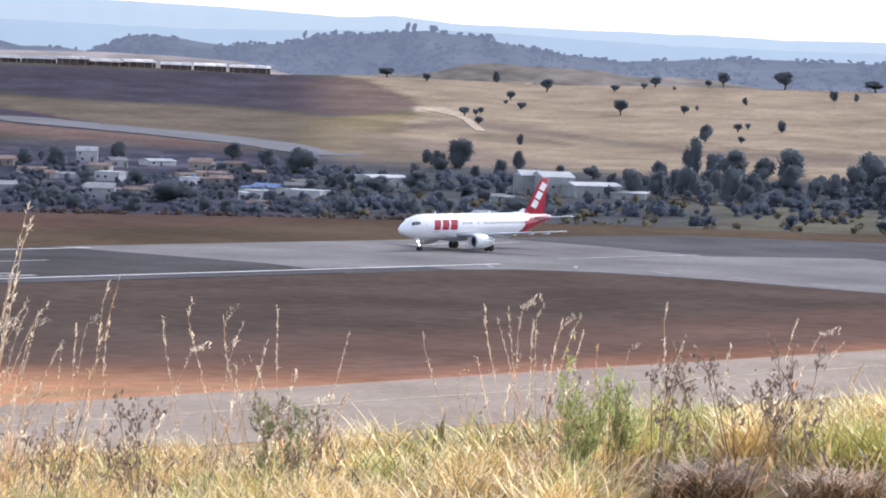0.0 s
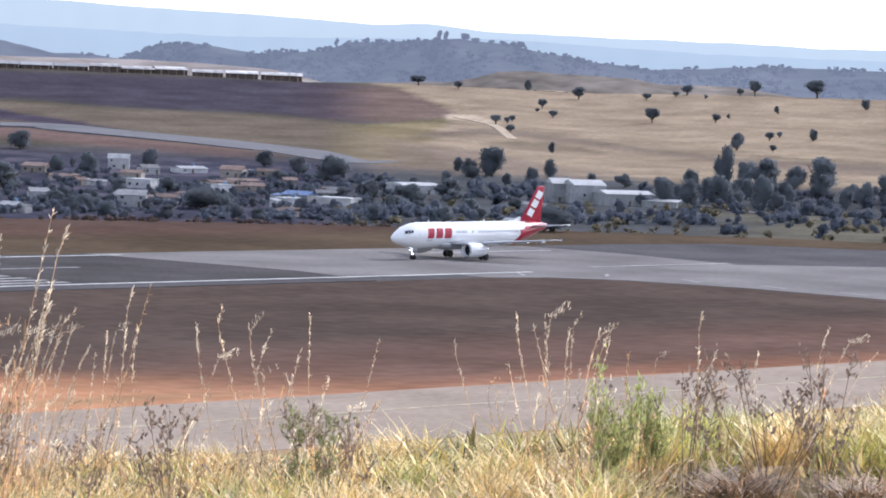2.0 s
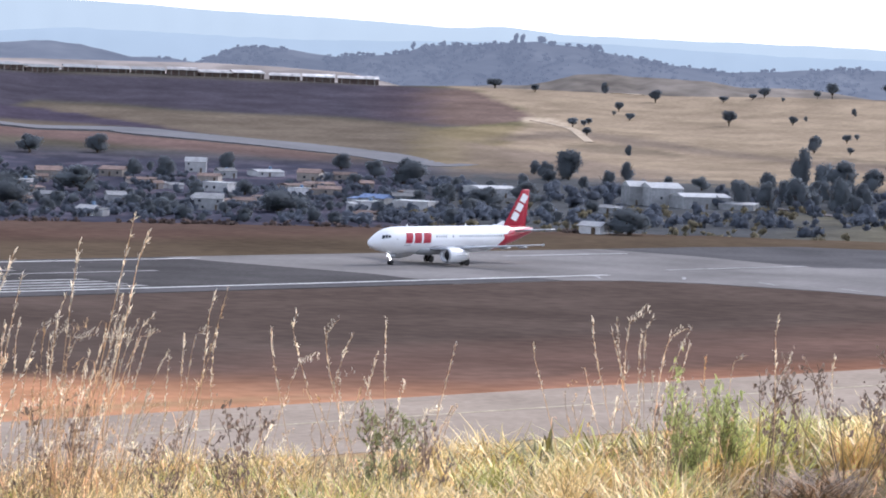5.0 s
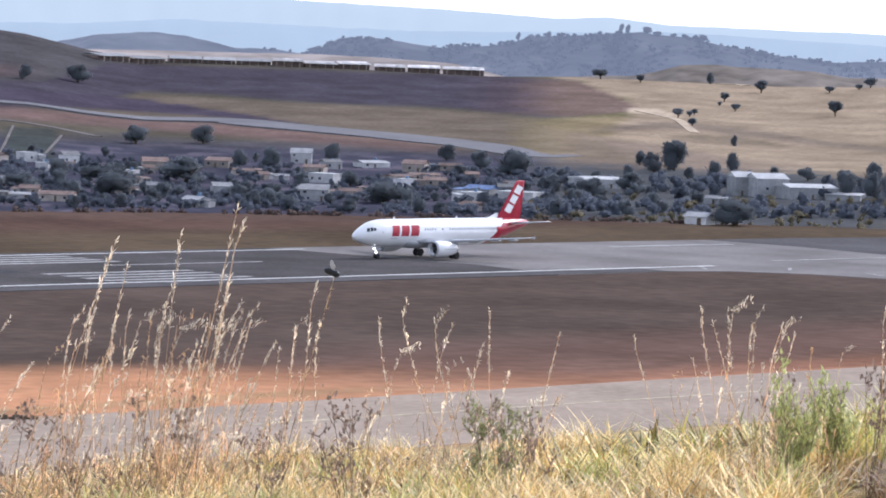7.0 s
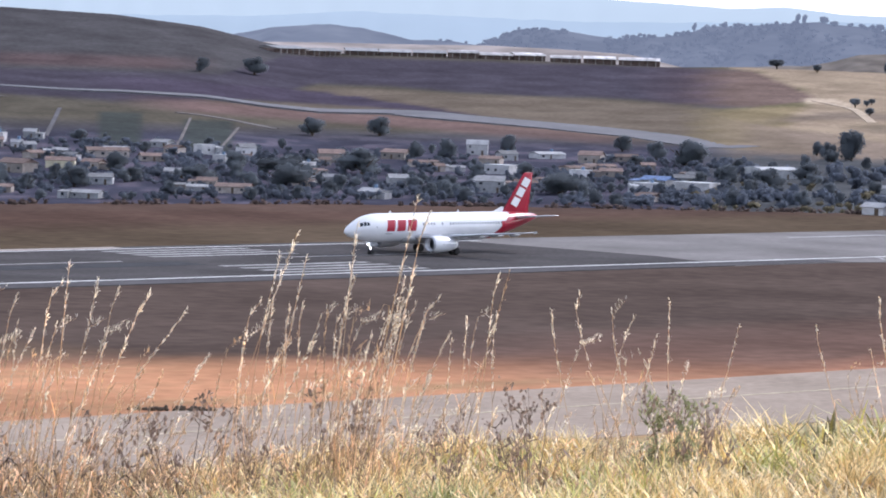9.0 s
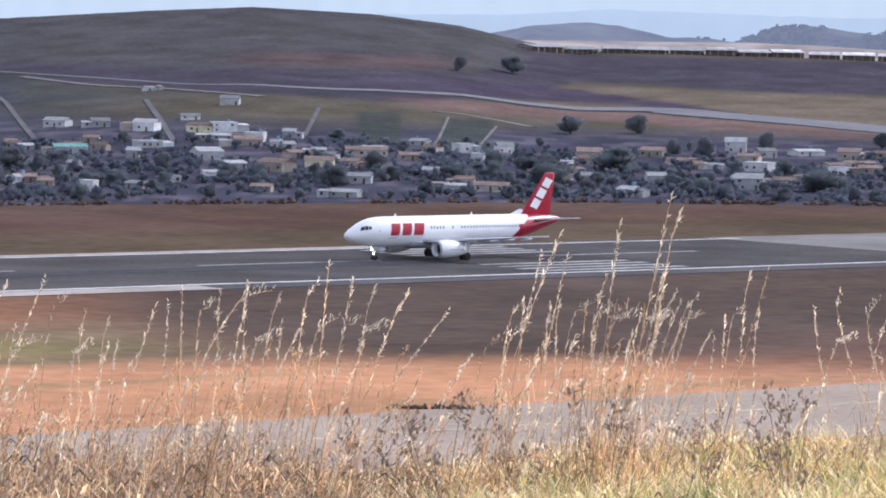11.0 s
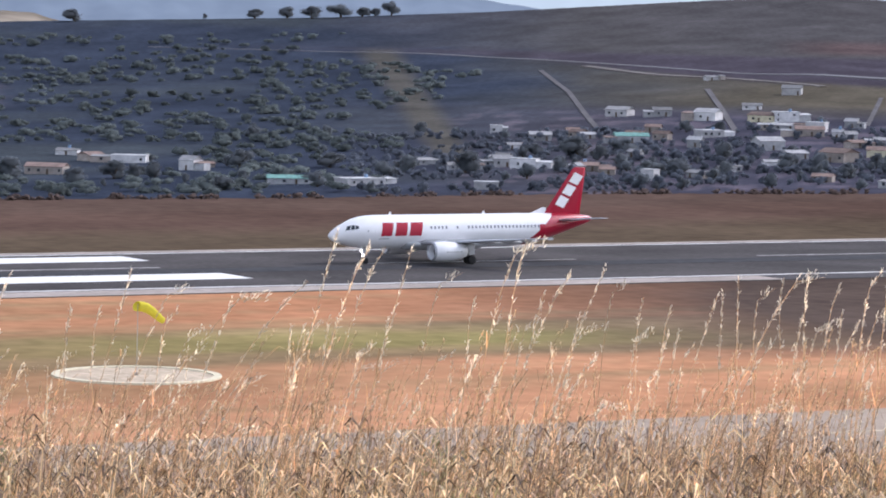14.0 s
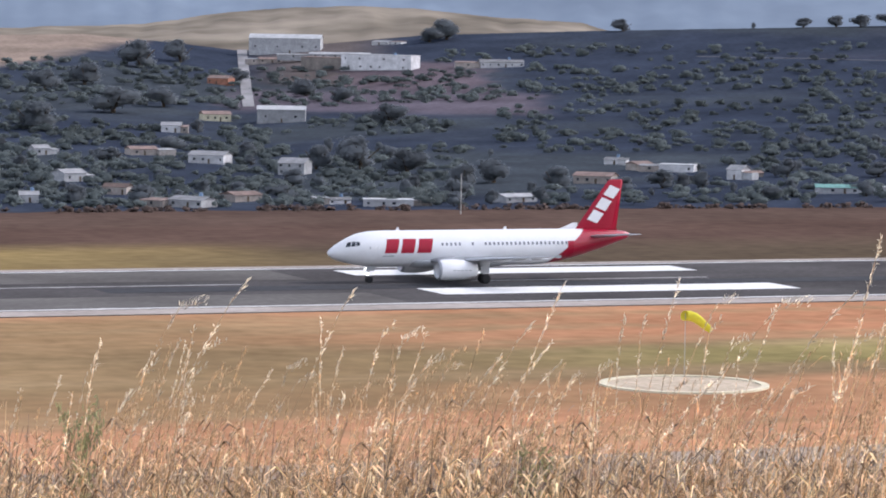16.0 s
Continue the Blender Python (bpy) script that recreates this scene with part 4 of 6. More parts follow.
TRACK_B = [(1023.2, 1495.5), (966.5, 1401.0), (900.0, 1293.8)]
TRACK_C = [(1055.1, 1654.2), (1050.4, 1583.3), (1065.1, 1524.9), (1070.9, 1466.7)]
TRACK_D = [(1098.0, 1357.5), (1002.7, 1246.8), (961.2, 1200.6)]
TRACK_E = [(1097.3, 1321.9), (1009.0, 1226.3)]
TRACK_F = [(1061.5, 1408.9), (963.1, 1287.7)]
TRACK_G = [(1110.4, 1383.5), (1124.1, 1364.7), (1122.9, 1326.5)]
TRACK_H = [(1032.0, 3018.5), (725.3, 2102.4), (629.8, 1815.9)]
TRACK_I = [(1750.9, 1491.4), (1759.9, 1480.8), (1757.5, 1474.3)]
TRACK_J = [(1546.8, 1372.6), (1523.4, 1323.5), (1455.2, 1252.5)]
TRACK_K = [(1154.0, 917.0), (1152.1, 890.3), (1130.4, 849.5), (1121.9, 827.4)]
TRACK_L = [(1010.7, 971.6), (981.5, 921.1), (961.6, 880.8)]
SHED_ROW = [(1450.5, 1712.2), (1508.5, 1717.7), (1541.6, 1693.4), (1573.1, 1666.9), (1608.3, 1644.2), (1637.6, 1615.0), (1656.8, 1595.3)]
# foot x, foot y, height, lean in degrees
STALKS_A = [(5.24, 19.33, 0.94, 11), (5.40, 19.59, 1.01, 18), (5.78, 19.68, 1.15, 7), (5.48, 18.55, 1.53, 31), (5.47, 18.40, 1.19, 6), (5.69, 18.86, 1.52, 18), (5.96, 19.44, 1.23, 16), (5.77, 18.52, 1.15, 7), (6.16, 19.35, 1.18, 10), (6.11, 19.18, 1.12, 13), (5.72, 17.90, 1.26, 12), (6.12, 19.12, 1.17, 8), (5.85, 18.24, 1.24, 8), (6.20, 19.30, 1.03, 31), (6.01, 18.25, 1.09, 31), (6.65, 19.58, 1.50, 26), (6.43, 18.73, 0.80, 12), (6.67, 18.92, 1.14, 6), (6.91, 18.93, 1.16, 8), (7.14, 19.44, 1.18, 31), (6.51, 17.45, 0.89, -5), (6.90, 18.42, 1.32, 11), (6.77, 18.02, 1.18, 23), (6.84, 18.15, 1.27, -6)]
STALKS_B = [(7.14, 18.81, 1.22, 17), (7.09, 18.57, 0.85, 23), (7.30, 19.11, 1.15, 24), (6.81, 17.62, 1.29, 31), (7.02, 18.12, 1.11, 29), (7.34, 18.92, 1.31, 6), (7.38, 18.58, 1.21, 31), (7.19, 17.86, 1.11, 31), (7.84, 18.88, 1.50, 18), (7.67, 18.03, 1.06, 6), (7.82, 17.24, 1.13, 3), (8.58, 18.89, 0.96, -15), (8.64, 18.92, 1.00, -8), (8.48, 18.48, 1.52, 14), (7.91, 17.09, 1.52, 19), (8.69, 18.78, 1.34, 5), (8.50, 18.34, 1.32, -1), (8.52, 18.32, 1.54, 31), (8.80, 18.82, 1.12, 11), (8.35, 17.33, 1.48, 31), (8.54, 17.70, 1.08, 31), (8.56, 17.58, 1.35, 4), (8.58, 17.62, 1.29, 10), (8.71, 17.64, 1.35, 13)]
STALKS_C = [(9.12, 18.33, 1.09, 3), (9.50, 18.12, 1.74, 13), (9.07, 17.25, 1.31, 11), (9.31, 17.68, 1.22, 9), (8.74, 16.46, 1.62, 14), (9.55, 17.85, 1.08, 21), (8.97, 16.66, 1.20, -4), (9.68, 17.88, 1.66, 12), (9.71, 17.83, 1.24, 3), (9.27, 17.00, 1.12, 31), (9.77, 17.86, 1.08, 19), (9.32, 16.99, 0.82, 26), (9.35, 17.01, 1.60, 13), (9.16, 16.46, 1.22, 9), (9.87, 17.25, 1.57, 9), (9.66, 16.36, 1.33, 5), (10.38, 17.40, 1.50, 19), (9.55, 15.99, 1.70, 8), (9.64, 16.03, 1.62, 7), (10.22, 16.90, 1.00, -12), (9.89, 16.26, 1.34, 10), (10.76, 17.68, 1.26, 7), (10.16, 16.47, 1.26, 15), (10.85, 17.56, 1.49, 16)]
STALKS_D = [(10.21, 16.38, 1.23, 9), (10.66, 16.85, 1.07, -3), (11.19, 17.38, 1.49, 4), (11.39, 17.26, 1.27, 7), (10.88, 16.40, 1.13, 4), (10.35, 15.55, 1.18, -5), (10.44, 15.63, 1.15, 4), (11.38, 17.04, 1.31, -4), (11.45, 17.15, 1.32, 14), (10.76, 16.01, 1.09, 5), (10.52, 15.55, 1.53, 23), (11.10, 15.85, 1.30, -4), (11.84, 16.90, 1.38, -1), (11.79, 16.67, 1.17, 24), (11.46, 16.15, 1.40, -2), (11.73, 16.35, 1.37, 11), (12.03, 16.74, 1.24, 3), (10.93, 15.14, 1.22, 6), (11.13, 15.31, 1.42, -1), (11.22, 15.32, 1.38, -9), (11.81, 16.02, 1.19, 1), (12.42, 16.68, 1.45, 4), (11.73, 15.71, 1.29, 5), (11.68, 15.61, 1.25, 31)]
STALKS_E = [(11.39, 15.15, 1.48, 3), (11.24, 14.95, 1.41, 9), (11.79, 15.57, 1.29, 5), (12.55, 16.55, 1.38, 11), (11.95, 15.75, 1.36, 17), (11.34, 14.90, 1.26, 8), (11.74, 15.09, 1.04, 25), (12.68, 16.19, 1.01, 25), (12.21, 14.89, 1.61, 15), (12.11, 14.60, 1.30, 5), (12.38, 14.80, 1.17, 1), (13.11, 15.63, 1.46, 6), (12.47, 14.85, 1.46, 10), (12.65, 15.05, 1.23, 3), (12.30, 14.38, 1.31, 7), (13.11, 15.30, 1.22, 2), (12.82, 14.90, 1.20, -3), (12.63, 14.54, 1.24, 11), (13.22, 15.13, 1.29, 19), (12.37, 14.06, 1.38, 1), (12.39, 14.06, 1.61, 2), (13.18, 14.95, 1.20, -3), (13.72, 15.56, 1.22, -1), (12.48, 14.12, 1.16, 9)]
STALKS_F = [(13.24, 14.95, 1.75, 10), (13.42, 15.14, 1.33, 11), (12.83, 14.47, 1.26, 17), (12.35, 13.92, 1.70, 10), (13.03, 14.69, 1.05, 4), (13.45, 15.14, 1.20, 8), (13.79, 15.34, 1.03, 20), (12.48, 13.86, 1.25, 7), (12.90, 14.33, 1.22, 4), (13.63, 15.11, 1.26, 10), (13.85, 15.34, 1.18, 3), (13.61, 14.97, 1.13, 7), (12.70, 13.67, 1.02, 3), (14.08, 15.01, 1.07, 2), (14.16, 15.07, 1.19, 3), (13.45, 14.29, 1.35, 5), (13.87, 14.44, 1.11, -3), (13.36, 13.61, 1.08, 10), (13.59, 13.48, 1.14, -12), (13.25, 13.09, 1.15, 6), (13.56, 13.24, 1.01, 9), (14.24, 13.75, 1.20, -19), (14.36, 13.72, 1.17, -16), (14.76, 13.92, 1.10, -7)]
STALKS_G = [(15.04, 14.10, 0.96, 11), (14.03, 13.13, 0.84, -20), (15.67, 13.57, 0.76, 10), (15.53, 13.41, 0.91, -16), (15.64, 13.03, 1.04, -15), (14.54, 12.09, 1.22, -4), (14.31, 11.88, 1.08, -2), (14.68, 12.17, 1.10, 9), (15.37, 12.73, 1.05, -10), (15.81, 13.07, 1.07, -3), (14.70, 12.14, 1.13, 4), (16.06, 13.16, 0.87, 6), (14.60, 11.97, 1.04, -17), (15.50, 12.30, 0.88, 20), (16.23, 12.87, 0.84, 1), (15.21, 11.78, 1.10, -1), (16.12, 11.99, 0.80, -6), (15.36, 11.27, 1.03, 16), (16.67, 12.22, 0.90, 9), (16.27, 11.83, 0.83, 21)]
STALKS = STALKS_A + STALKS_B + STALKS_C + STALKS_D + STALKS_E + STALKS_F + STALKS_G
BUSHES = [(12.8, 15.81, 0.84, 0.4, 'd'), (13.45, 15.26, 0.7, 0.42, 'd'), (13.46, 13.79, 0.77, 0.36, 'd'), (14.02, 13.26, 0.81, 0.3, 'd'), (14.62, 13.94, 0.64, 0.45, 'm'), (15.52, 12.75, 0.7, 0.3, 'd'), (15.63, 12.48, 0.81, 0.31, 'g'), (15.21, 12.32, 0.78, 0.31, 'g'), (15.72, 12.24, 0.84, 0.36, 'd'), (16.0, 11.88, 0.85, 0.42, 'd'), (16.14, 11.64, 0.79, 0.36, 'd'), (13.2, 14.2, 0.64, 0.25, 'd'), (7.89, 18.07, 0.63, 0.45, 'm'), (5.65, 18.84, 0.88, 0.28, 'm'), (10.23, 17.26, 0.53, 0.35, 'm'), (13.16, 15.58, 0.59, 0.3, 'd'), (12.47, 16.07, 0.65, 0.3, 'd'), (11.73, 16.02, 0.63, 0.35, 'd'), (10.92, 16.44, 0.66, 0.3, 'd')]
# bearing, spread, height and count of the thick stands of tall grass
STANDS = [(18.0, 0.35, 1.15, 14), (20.4, 0.3, 1.05, 10), (21.5, 0.5, 1.2, 24), (22.9, 0.45, 1.15, 18), (28.2, 0.3, 1.2, 12), (35.0, 0.5, 1.05, 10), (36.2, 0.6, 1.1, 14), (41.2, 0.35, 1.1, 8)]
GREEN_TUFTS_A = [(8.84, 20.15), (6.29, 21.08), (8.84, 20.14), (11.26, 18.9), (15.12, 15.98), (15.08, 16.02), (15.06, 16.04), (15.04, 16.06), (11.22, 18.93), (11.2, 18.94), (15.08, 16.02), (16.74, 14.28), (6.95, 20.87), (11.27, 18.89), (17.62, 13.17), (17.49, 12.51)]
GREEN_TUFTS = GREEN_TUFTS_A
# dead grass mounds
MOUNDS_A = [(15.64, 11.82), (15.79, 11.1), (15.96, 12.05)]
MOUNDS = MOUNDS_A


M.update({
    "wall_white": mat("wall_white", (0.50, 0.49, 0.50), 0.85, grain=0.12, scale=0.8, blotch=0.2, blotch_scale=0.25, objrand=0.35),
    "wall_tan": mat("wall_tan", (0.31, 0.27, 0.245), 0.9, grain=0.15, scale=0.8, blotch=0.2, blotch_scale=0.25, objrand=0.3),
    "wall_grey": mat("wall_grey", (0.30, 0.30, 0.31), 0.9, grain=0.15, scale=0.8, blotch=0.2, blotch_scale=0.25, objrand=0.25),
    "wall_yellow": mat("wall_yellow", (0.55, 0.50, 0.36), 0.85, grain=0.12, scale=0.8, blotch=0.15),
    "wall_rust": mat("wall_rust", (0.16, 0.115, 0.10), 0.9, grain=0.2, scale=0.5, blotch=0.3, blotch_scale=0.2),
    "tank": mat("tank", (0.16, 0.24, 0.36), 0.6, grain=0.1, scale=2, objrand=0.3),
    "wall_brick": mat("wall_brick", (0.33, 0.15, 0.10), 0.9, grain=0.2, scale=0.8, blotch=0.2),
    "roof_tile": mat("roof_tile", (0.19, 0.135, 0.118), 0.9, grain=0.2, scale=1.5, blotch=0.25, blotch_scale=0.3, objrand=0.35),
    "roof_fibre": mat("roof_fibre", (0.27, 0.27, 0.28), 0.9, grain=0.15, scale=1.0, blotch=0.2, blotch_scale=0.3, objrand=0.4),
    "roof_white": mat("roof_white", (0.44, 0.44, 0.45), 0.6, 0.1, grain=0.1, scale=0.6, blotch=0.15, blotch_scale=0.2),
    "roof_hall": mat("roof_hall", (0.44, 0.415, 0.41), 0.6, grain=0.45, scale=0.3, blotch=0.5, blotch_scale=0.08, objrand=0.3),
    "roof_blue": mat("roof_blue", (0.13, 0.19, 0.34), 0.8, grain=0.15, scale=1.0, blotch=0.2),
    "roof_green": mat("roof_green", (0.14, 0.29, 0.265), 0.8, grain=0.15, scale=1.0, blotch=0.2),
    "gravel": mat("gravel", (0.50, 0.41, 0.31), 0.95, grain=0.2, scale=1.2, blotch=0.15, blotch_scale=0.3, spec=0.0),
    "rim": mat("rim", (0.66, 0.60, 0.45), 0.9, grain=0.15, scale=2, spec=0.0),
    "pane": mat("pane", (0.03, 0.035, 0.045), 0.2, spec=0.6),
    "bark": mat("bark", (0.10, 0.075, 0.055), 0.95, grain=0.25, scale=4),
    # tree and shrub colours paled and blued for the haze over the valley
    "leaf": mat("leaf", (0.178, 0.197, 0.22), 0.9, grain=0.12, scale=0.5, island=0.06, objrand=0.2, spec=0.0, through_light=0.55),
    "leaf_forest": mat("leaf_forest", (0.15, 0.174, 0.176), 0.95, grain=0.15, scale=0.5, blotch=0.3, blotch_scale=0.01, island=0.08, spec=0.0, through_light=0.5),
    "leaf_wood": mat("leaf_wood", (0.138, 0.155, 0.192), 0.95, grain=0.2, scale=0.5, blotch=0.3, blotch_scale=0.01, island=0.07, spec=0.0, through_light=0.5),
    "leaf_dry": mat("leaf_dry", (0.19, 0.165, 0.11), 0.9, grain=0.2, scale=0.5, island=0.3, spec=0.1, through_light=0.4),
    "leaf_rust": mat("leaf_rust", (0.092, 0.066, 0.058), 0.9, grain=0.2, scale=0.5, island=0.4, spec=0.1),
    "dirt": mat("dirt", (0.125, 0.108, 0.102), 0.95, grain=0.15, scale=0.3, blotch=0.2, blotch_scale=0.05),
    "track": mat("track", (0.078, 0.071, 0.078), 0.95, grain=0.15, scale=0.3, blotch=0.25, blotch_scale=0.05),
    "sand": mat("sand", (0.40, 0.31, 0.22), 0.95, grain=0.2, scale=0.3, blotch=0.25, blotch_scale=0.05),
    "lane": mat("lane", (0.24, 0.23, 0.235), 0.95, grain=0.15, scale=0.3, blotch=0.2, blotch_scale=0.05),
    "highway": mat("highway", (0.122, 0.118, 0.128), 0.9, grain=0.1, scale=0.3, blotch=0.15, blotch_scale=0.03),
    "straw": mat("straw", (0.50, 0.39, 0.20), 0.45, grain=0.2, scale=2, island=0.85, blotch=0.25, blotch_scale=0.8, attr="tone", spec=0.5, through_light=0.12),
    "stalk": mat("stalk", (0.66, 0.48, 0.31), 0.6, grain=0.15, scale=8, island=0.6, objrand=0.3, spec=0.3, through_light=0.55),
    "husk": mat("husk", (0.98, 0.91, 0.79), 0.45, grain=0.1, scale=20, island=0.6, objrand=0.15, spec=0.5, through_light=0.55),
    "husk_low": mat("husk_low", (0.80, 0.63, 0.44), 0.5, grain=0.1, scale=20, island=0.6, spec=0.3, through_light=0.5),
    "twig": mat("twig", (0.24, 0.17, 0.125), 0.9, grain=0.2, scale=20, island=0.3),
    "seed": mat("seed", (0.34, 0.25, 0.2), 0.9, grain=0.2, scale=20, island=0.4, through_light=0.25),
    "leaf_bright": mat("leaf_bright", (0.47, 0.49, 0.20), 0.6, grain=0.2, scale=10, island=0.4, spec=0.3, through_light=0.5),
    "leaf_mid": mat("leaf_mid", (0.34, 0.34, 0.175), 0.7, grain=0.2, scale=10, island=0.4, spec=0.3, through_light=0.45),
})


def gz(x, y):
    return float(ground_z(x, y))


# ---- houses of the valley ----
def house(x, y, w, h, kind, seed):
    rnd = random.Random(seed)
    shed = kind in "sa"
    d = max(3.2, min(9.0, w * rnd.uniform(0.6, 0.9))) * (1.6 if shed else 1)
    wall_m, roof_m, words = {
        "w": ("wall_white", "roof_fibre", "small white-plastered house with a grey roof"), "f": ("wall_white", "roof_white", "flat-roofed white building with dark windows"),
        "t": ("wall_tan", "roof_tile", "tan house with a weathered tile roof"), "g": ("wall_grey", "roof_fibre", "unplastered grey house with a fibre-cement roof"),
        "b": ("wall_grey", "roof_blue", "grey house with a blue roof"), "n": ("wall_grey", "roof_green", "long house with a green roof"), "y": ("wall_yellow", "roof_tile", "cream-yellow house with a tile roof"),
        "r": ("wall_brick", "roof_tile", "red house with a tile roof"), "s": ("wall_grey", "roof_white", "large grey metal-clad shed"), "a": ("wall_grey", "roof_white", "grey shed with a rounded pale roof")}[kind]
    thing = tagged(new("shed" if shed else "house"), words + " on the hillside", "shed" if shed else "house", "houses of the valley")
    thing.matrix_basis = pose(x, y, gz(x, y) - 0.15, 0, 0, -math.degrees(math.atan2(x, y)) + rnd.uniform(-42, 42))
    h += 0.15
    flat = kind == "f"
    wall_h = h - 0.25 if flat else h * (0.72 if not shed else 0.8)
    bm = bmesh.new()
    box(bm, -w / 2, w / 2, 0, d, -1.2, wall_h)
    part("wall", bm, M[wall_m], thing)
    bm = bmesh.new()
    o = 0.35
    if flat:
        box(bm, -w / 2 - 0.15, w / 2 + 0.15, -0.15, d + 0.15, wall_h, wall_h + 0.3)
    elif kind == "a":
        n = 10
        loft(bm, [[(xx, d / 2 - (d / 2 + o) * math.cos(math.pi * i / n), wall_h + (h - wall_h) * math.sin(math.pi * i / n)) for i in range(n + 1)] for xx in (-w / 2 - o, w / 2 + o)])
    else:
        prof = [(-o, wall_h - 0.1), (d / 2, h), (d + o, wall_h - 0.1), (d + o, wall_h - 0.22), (d / 2, h - 0.14), (-o, wall_h - 0.22)]
        loft(bm, [[(xx, yy, zz) for yy, zz in prof] for xx in (-w / 2 - o, w / 2 + o)])
        for xx in (-w / 2, w / 2):
            q = [bm.verts.new(p) for p in ((xx, 0, wall_h - 0.1), (xx, d, wall_h - 0.1), (xx, d / 2, h - 0.15))]
            bm.faces.new(q)
    part("roof", bm, M[roof_m], thing)
    if not shed and rnd.random() < 0.65:
        # a lower wing built on to one side
        e, aw, ah = rnd.choice((-1, 1)), w * rnd.uniform(0.35, 0.7), max(2.2, wall_h * rnd.uniform(0.6, 0.85))
        y0 = rnd.uniform(-0.4, 0.4) * d
        xa, xb = sorted((e * w / 2 - e * 0.05, e * (w / 2 + aw)))
        bm = bmesh.new()
        box(bm, xa, xb, y0, y0 + d * 0.7, -1.2, ah)
        wing = part("annex", bm, M[rnd.choice((wall_m, "wall_grey", "wall_tan"))], thing, "lower wing with a lean-to roof")
        bm = bmesh.new()
        loft(bm, [[(xx, y0 - 0.3, ah), (xx, y0 + d * 0.7 + 0.3, ah + 0.5), (xx, y0 + d * 0.7 + 0.3, ah + 0.62), (xx, y0 - 0.3, ah + 0.12)] for xx in (xa - 0.2, xb + 0.2)])
        part("lean_to_roof", bm, M[rnd.choice(("roof_fibre", "roof_tile", roof_m))], wing)
        if rnd.random() < 0.5:
            bm = bmesh.new()
            box(bm, (xa + xb) / 2 - 0.5, (xa + xb) / 2 + 0.5, y0 - 0.05, y0 + 0.05, 0.9, 1.9)
            part("window", bm, M["pane"], wing, "dark window")
    if flat and rnd.random() < 0.6 or kind == "w" and rnd.random() < 0.3:
        bm = bmesh.new()
        tube(bm, (w * 0.2, d * 0.6, wall_h), (w * 0.2, d * 0.6, h + 1.1), 0.7, 0.6, 10)
        part("water_tank", bm, M["tank"], thing, "rooftop water tank")
    n = max(1, min(6, int(w / (3.4 if not shed else 6))))
    storeys = 2 if wall_h > 4.2 and not shed else 1
    for sct in range(storeys):
        for i in range(n):
            xx = -w / 2 + w * (i + rnd.uniform(0.3, 0.7)) / n
            z0 = wall_h * sct / storeys + (0.4 if shed else 0.38) * wall_h / storeys
            hh = min(1.0, 0.36 * wall_h / storeys)
            bm = bmesh.new()
            if i == n // 2 and sct == 0 and not flat:
                box(bm, xx - 0.42, xx + 0.42, -0.06, 0.05, 0.1, min(2.1, wall_h * 0.8))
                part("door", bm, M["bark"], thing, "dark door")
            elif rnd.random() < 0.75:
                ww = rnd.uniform(0.35, 0.6)
                box(bm, xx - ww, xx + ww, -0.05, 0.05, z0, z0 + hh)
                part("window", bm, M["pane"], thing, "dark window")
            else:
                bm.free()
    return thing


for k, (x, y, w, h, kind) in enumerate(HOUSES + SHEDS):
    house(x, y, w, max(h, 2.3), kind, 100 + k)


def works_hall(x, y, w, d, h, turn, roof):
    """An open-fronted industrial hall on the plateau: a long roof on a row of columns, a dark back wall."""
    thing = tagged(new("industrial_hall"), "open-fronted industrial hall with a " + ("pale metal" if roof == "roof_hall" else "dull grey") + " roof", "industrial building", "halls on the plateau")
    thing.matrix_basis = pose(x, y, gz(x, y) - 0.2, 0, 0, turn)
    bm = bmesh.new()
    box(bm, -w / 2, w / 2, 2.6, d, -0.5, h)
    part("wall", bm, M["wall_rust"], thing, "weathered rusty back wall")
    bm = bmesh.new()
    loft(bm, [[(xx, -1, h + 0.3), (xx, d * 0.7, h + 1.9), (xx, d + 1, h + 1.0), (xx, d + 1, h + 0.8), (xx, d * 0.7, h + 1.6), (xx, -1, h)] for xx in (-w / 2 - 0.2, w / 2 + 0.2)])
    part("roof", bm, M[roof], thing, "long sloping roof")
    n = max(3, int(w / 4.5))
    for i in range(n):
        xx = -w / 2 + (i + 0.5) * w / n
        bm = bmesh.new()
        box(bm, xx - 0.3, xx + 0.3, 0, 0.6, -0.5, h)
        part("column", bm, M["wall_tan"], thing)
    return thing


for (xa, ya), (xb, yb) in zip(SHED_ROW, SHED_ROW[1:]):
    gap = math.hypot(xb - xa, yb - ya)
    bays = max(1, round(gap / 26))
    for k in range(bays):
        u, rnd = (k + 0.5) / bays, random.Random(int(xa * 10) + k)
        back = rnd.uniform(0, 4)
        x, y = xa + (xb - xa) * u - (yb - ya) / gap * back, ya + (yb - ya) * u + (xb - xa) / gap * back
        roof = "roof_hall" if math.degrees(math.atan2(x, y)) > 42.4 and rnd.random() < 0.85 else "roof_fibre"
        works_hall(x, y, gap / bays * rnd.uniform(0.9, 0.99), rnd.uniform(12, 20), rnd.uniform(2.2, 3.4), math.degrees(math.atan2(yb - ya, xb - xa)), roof)


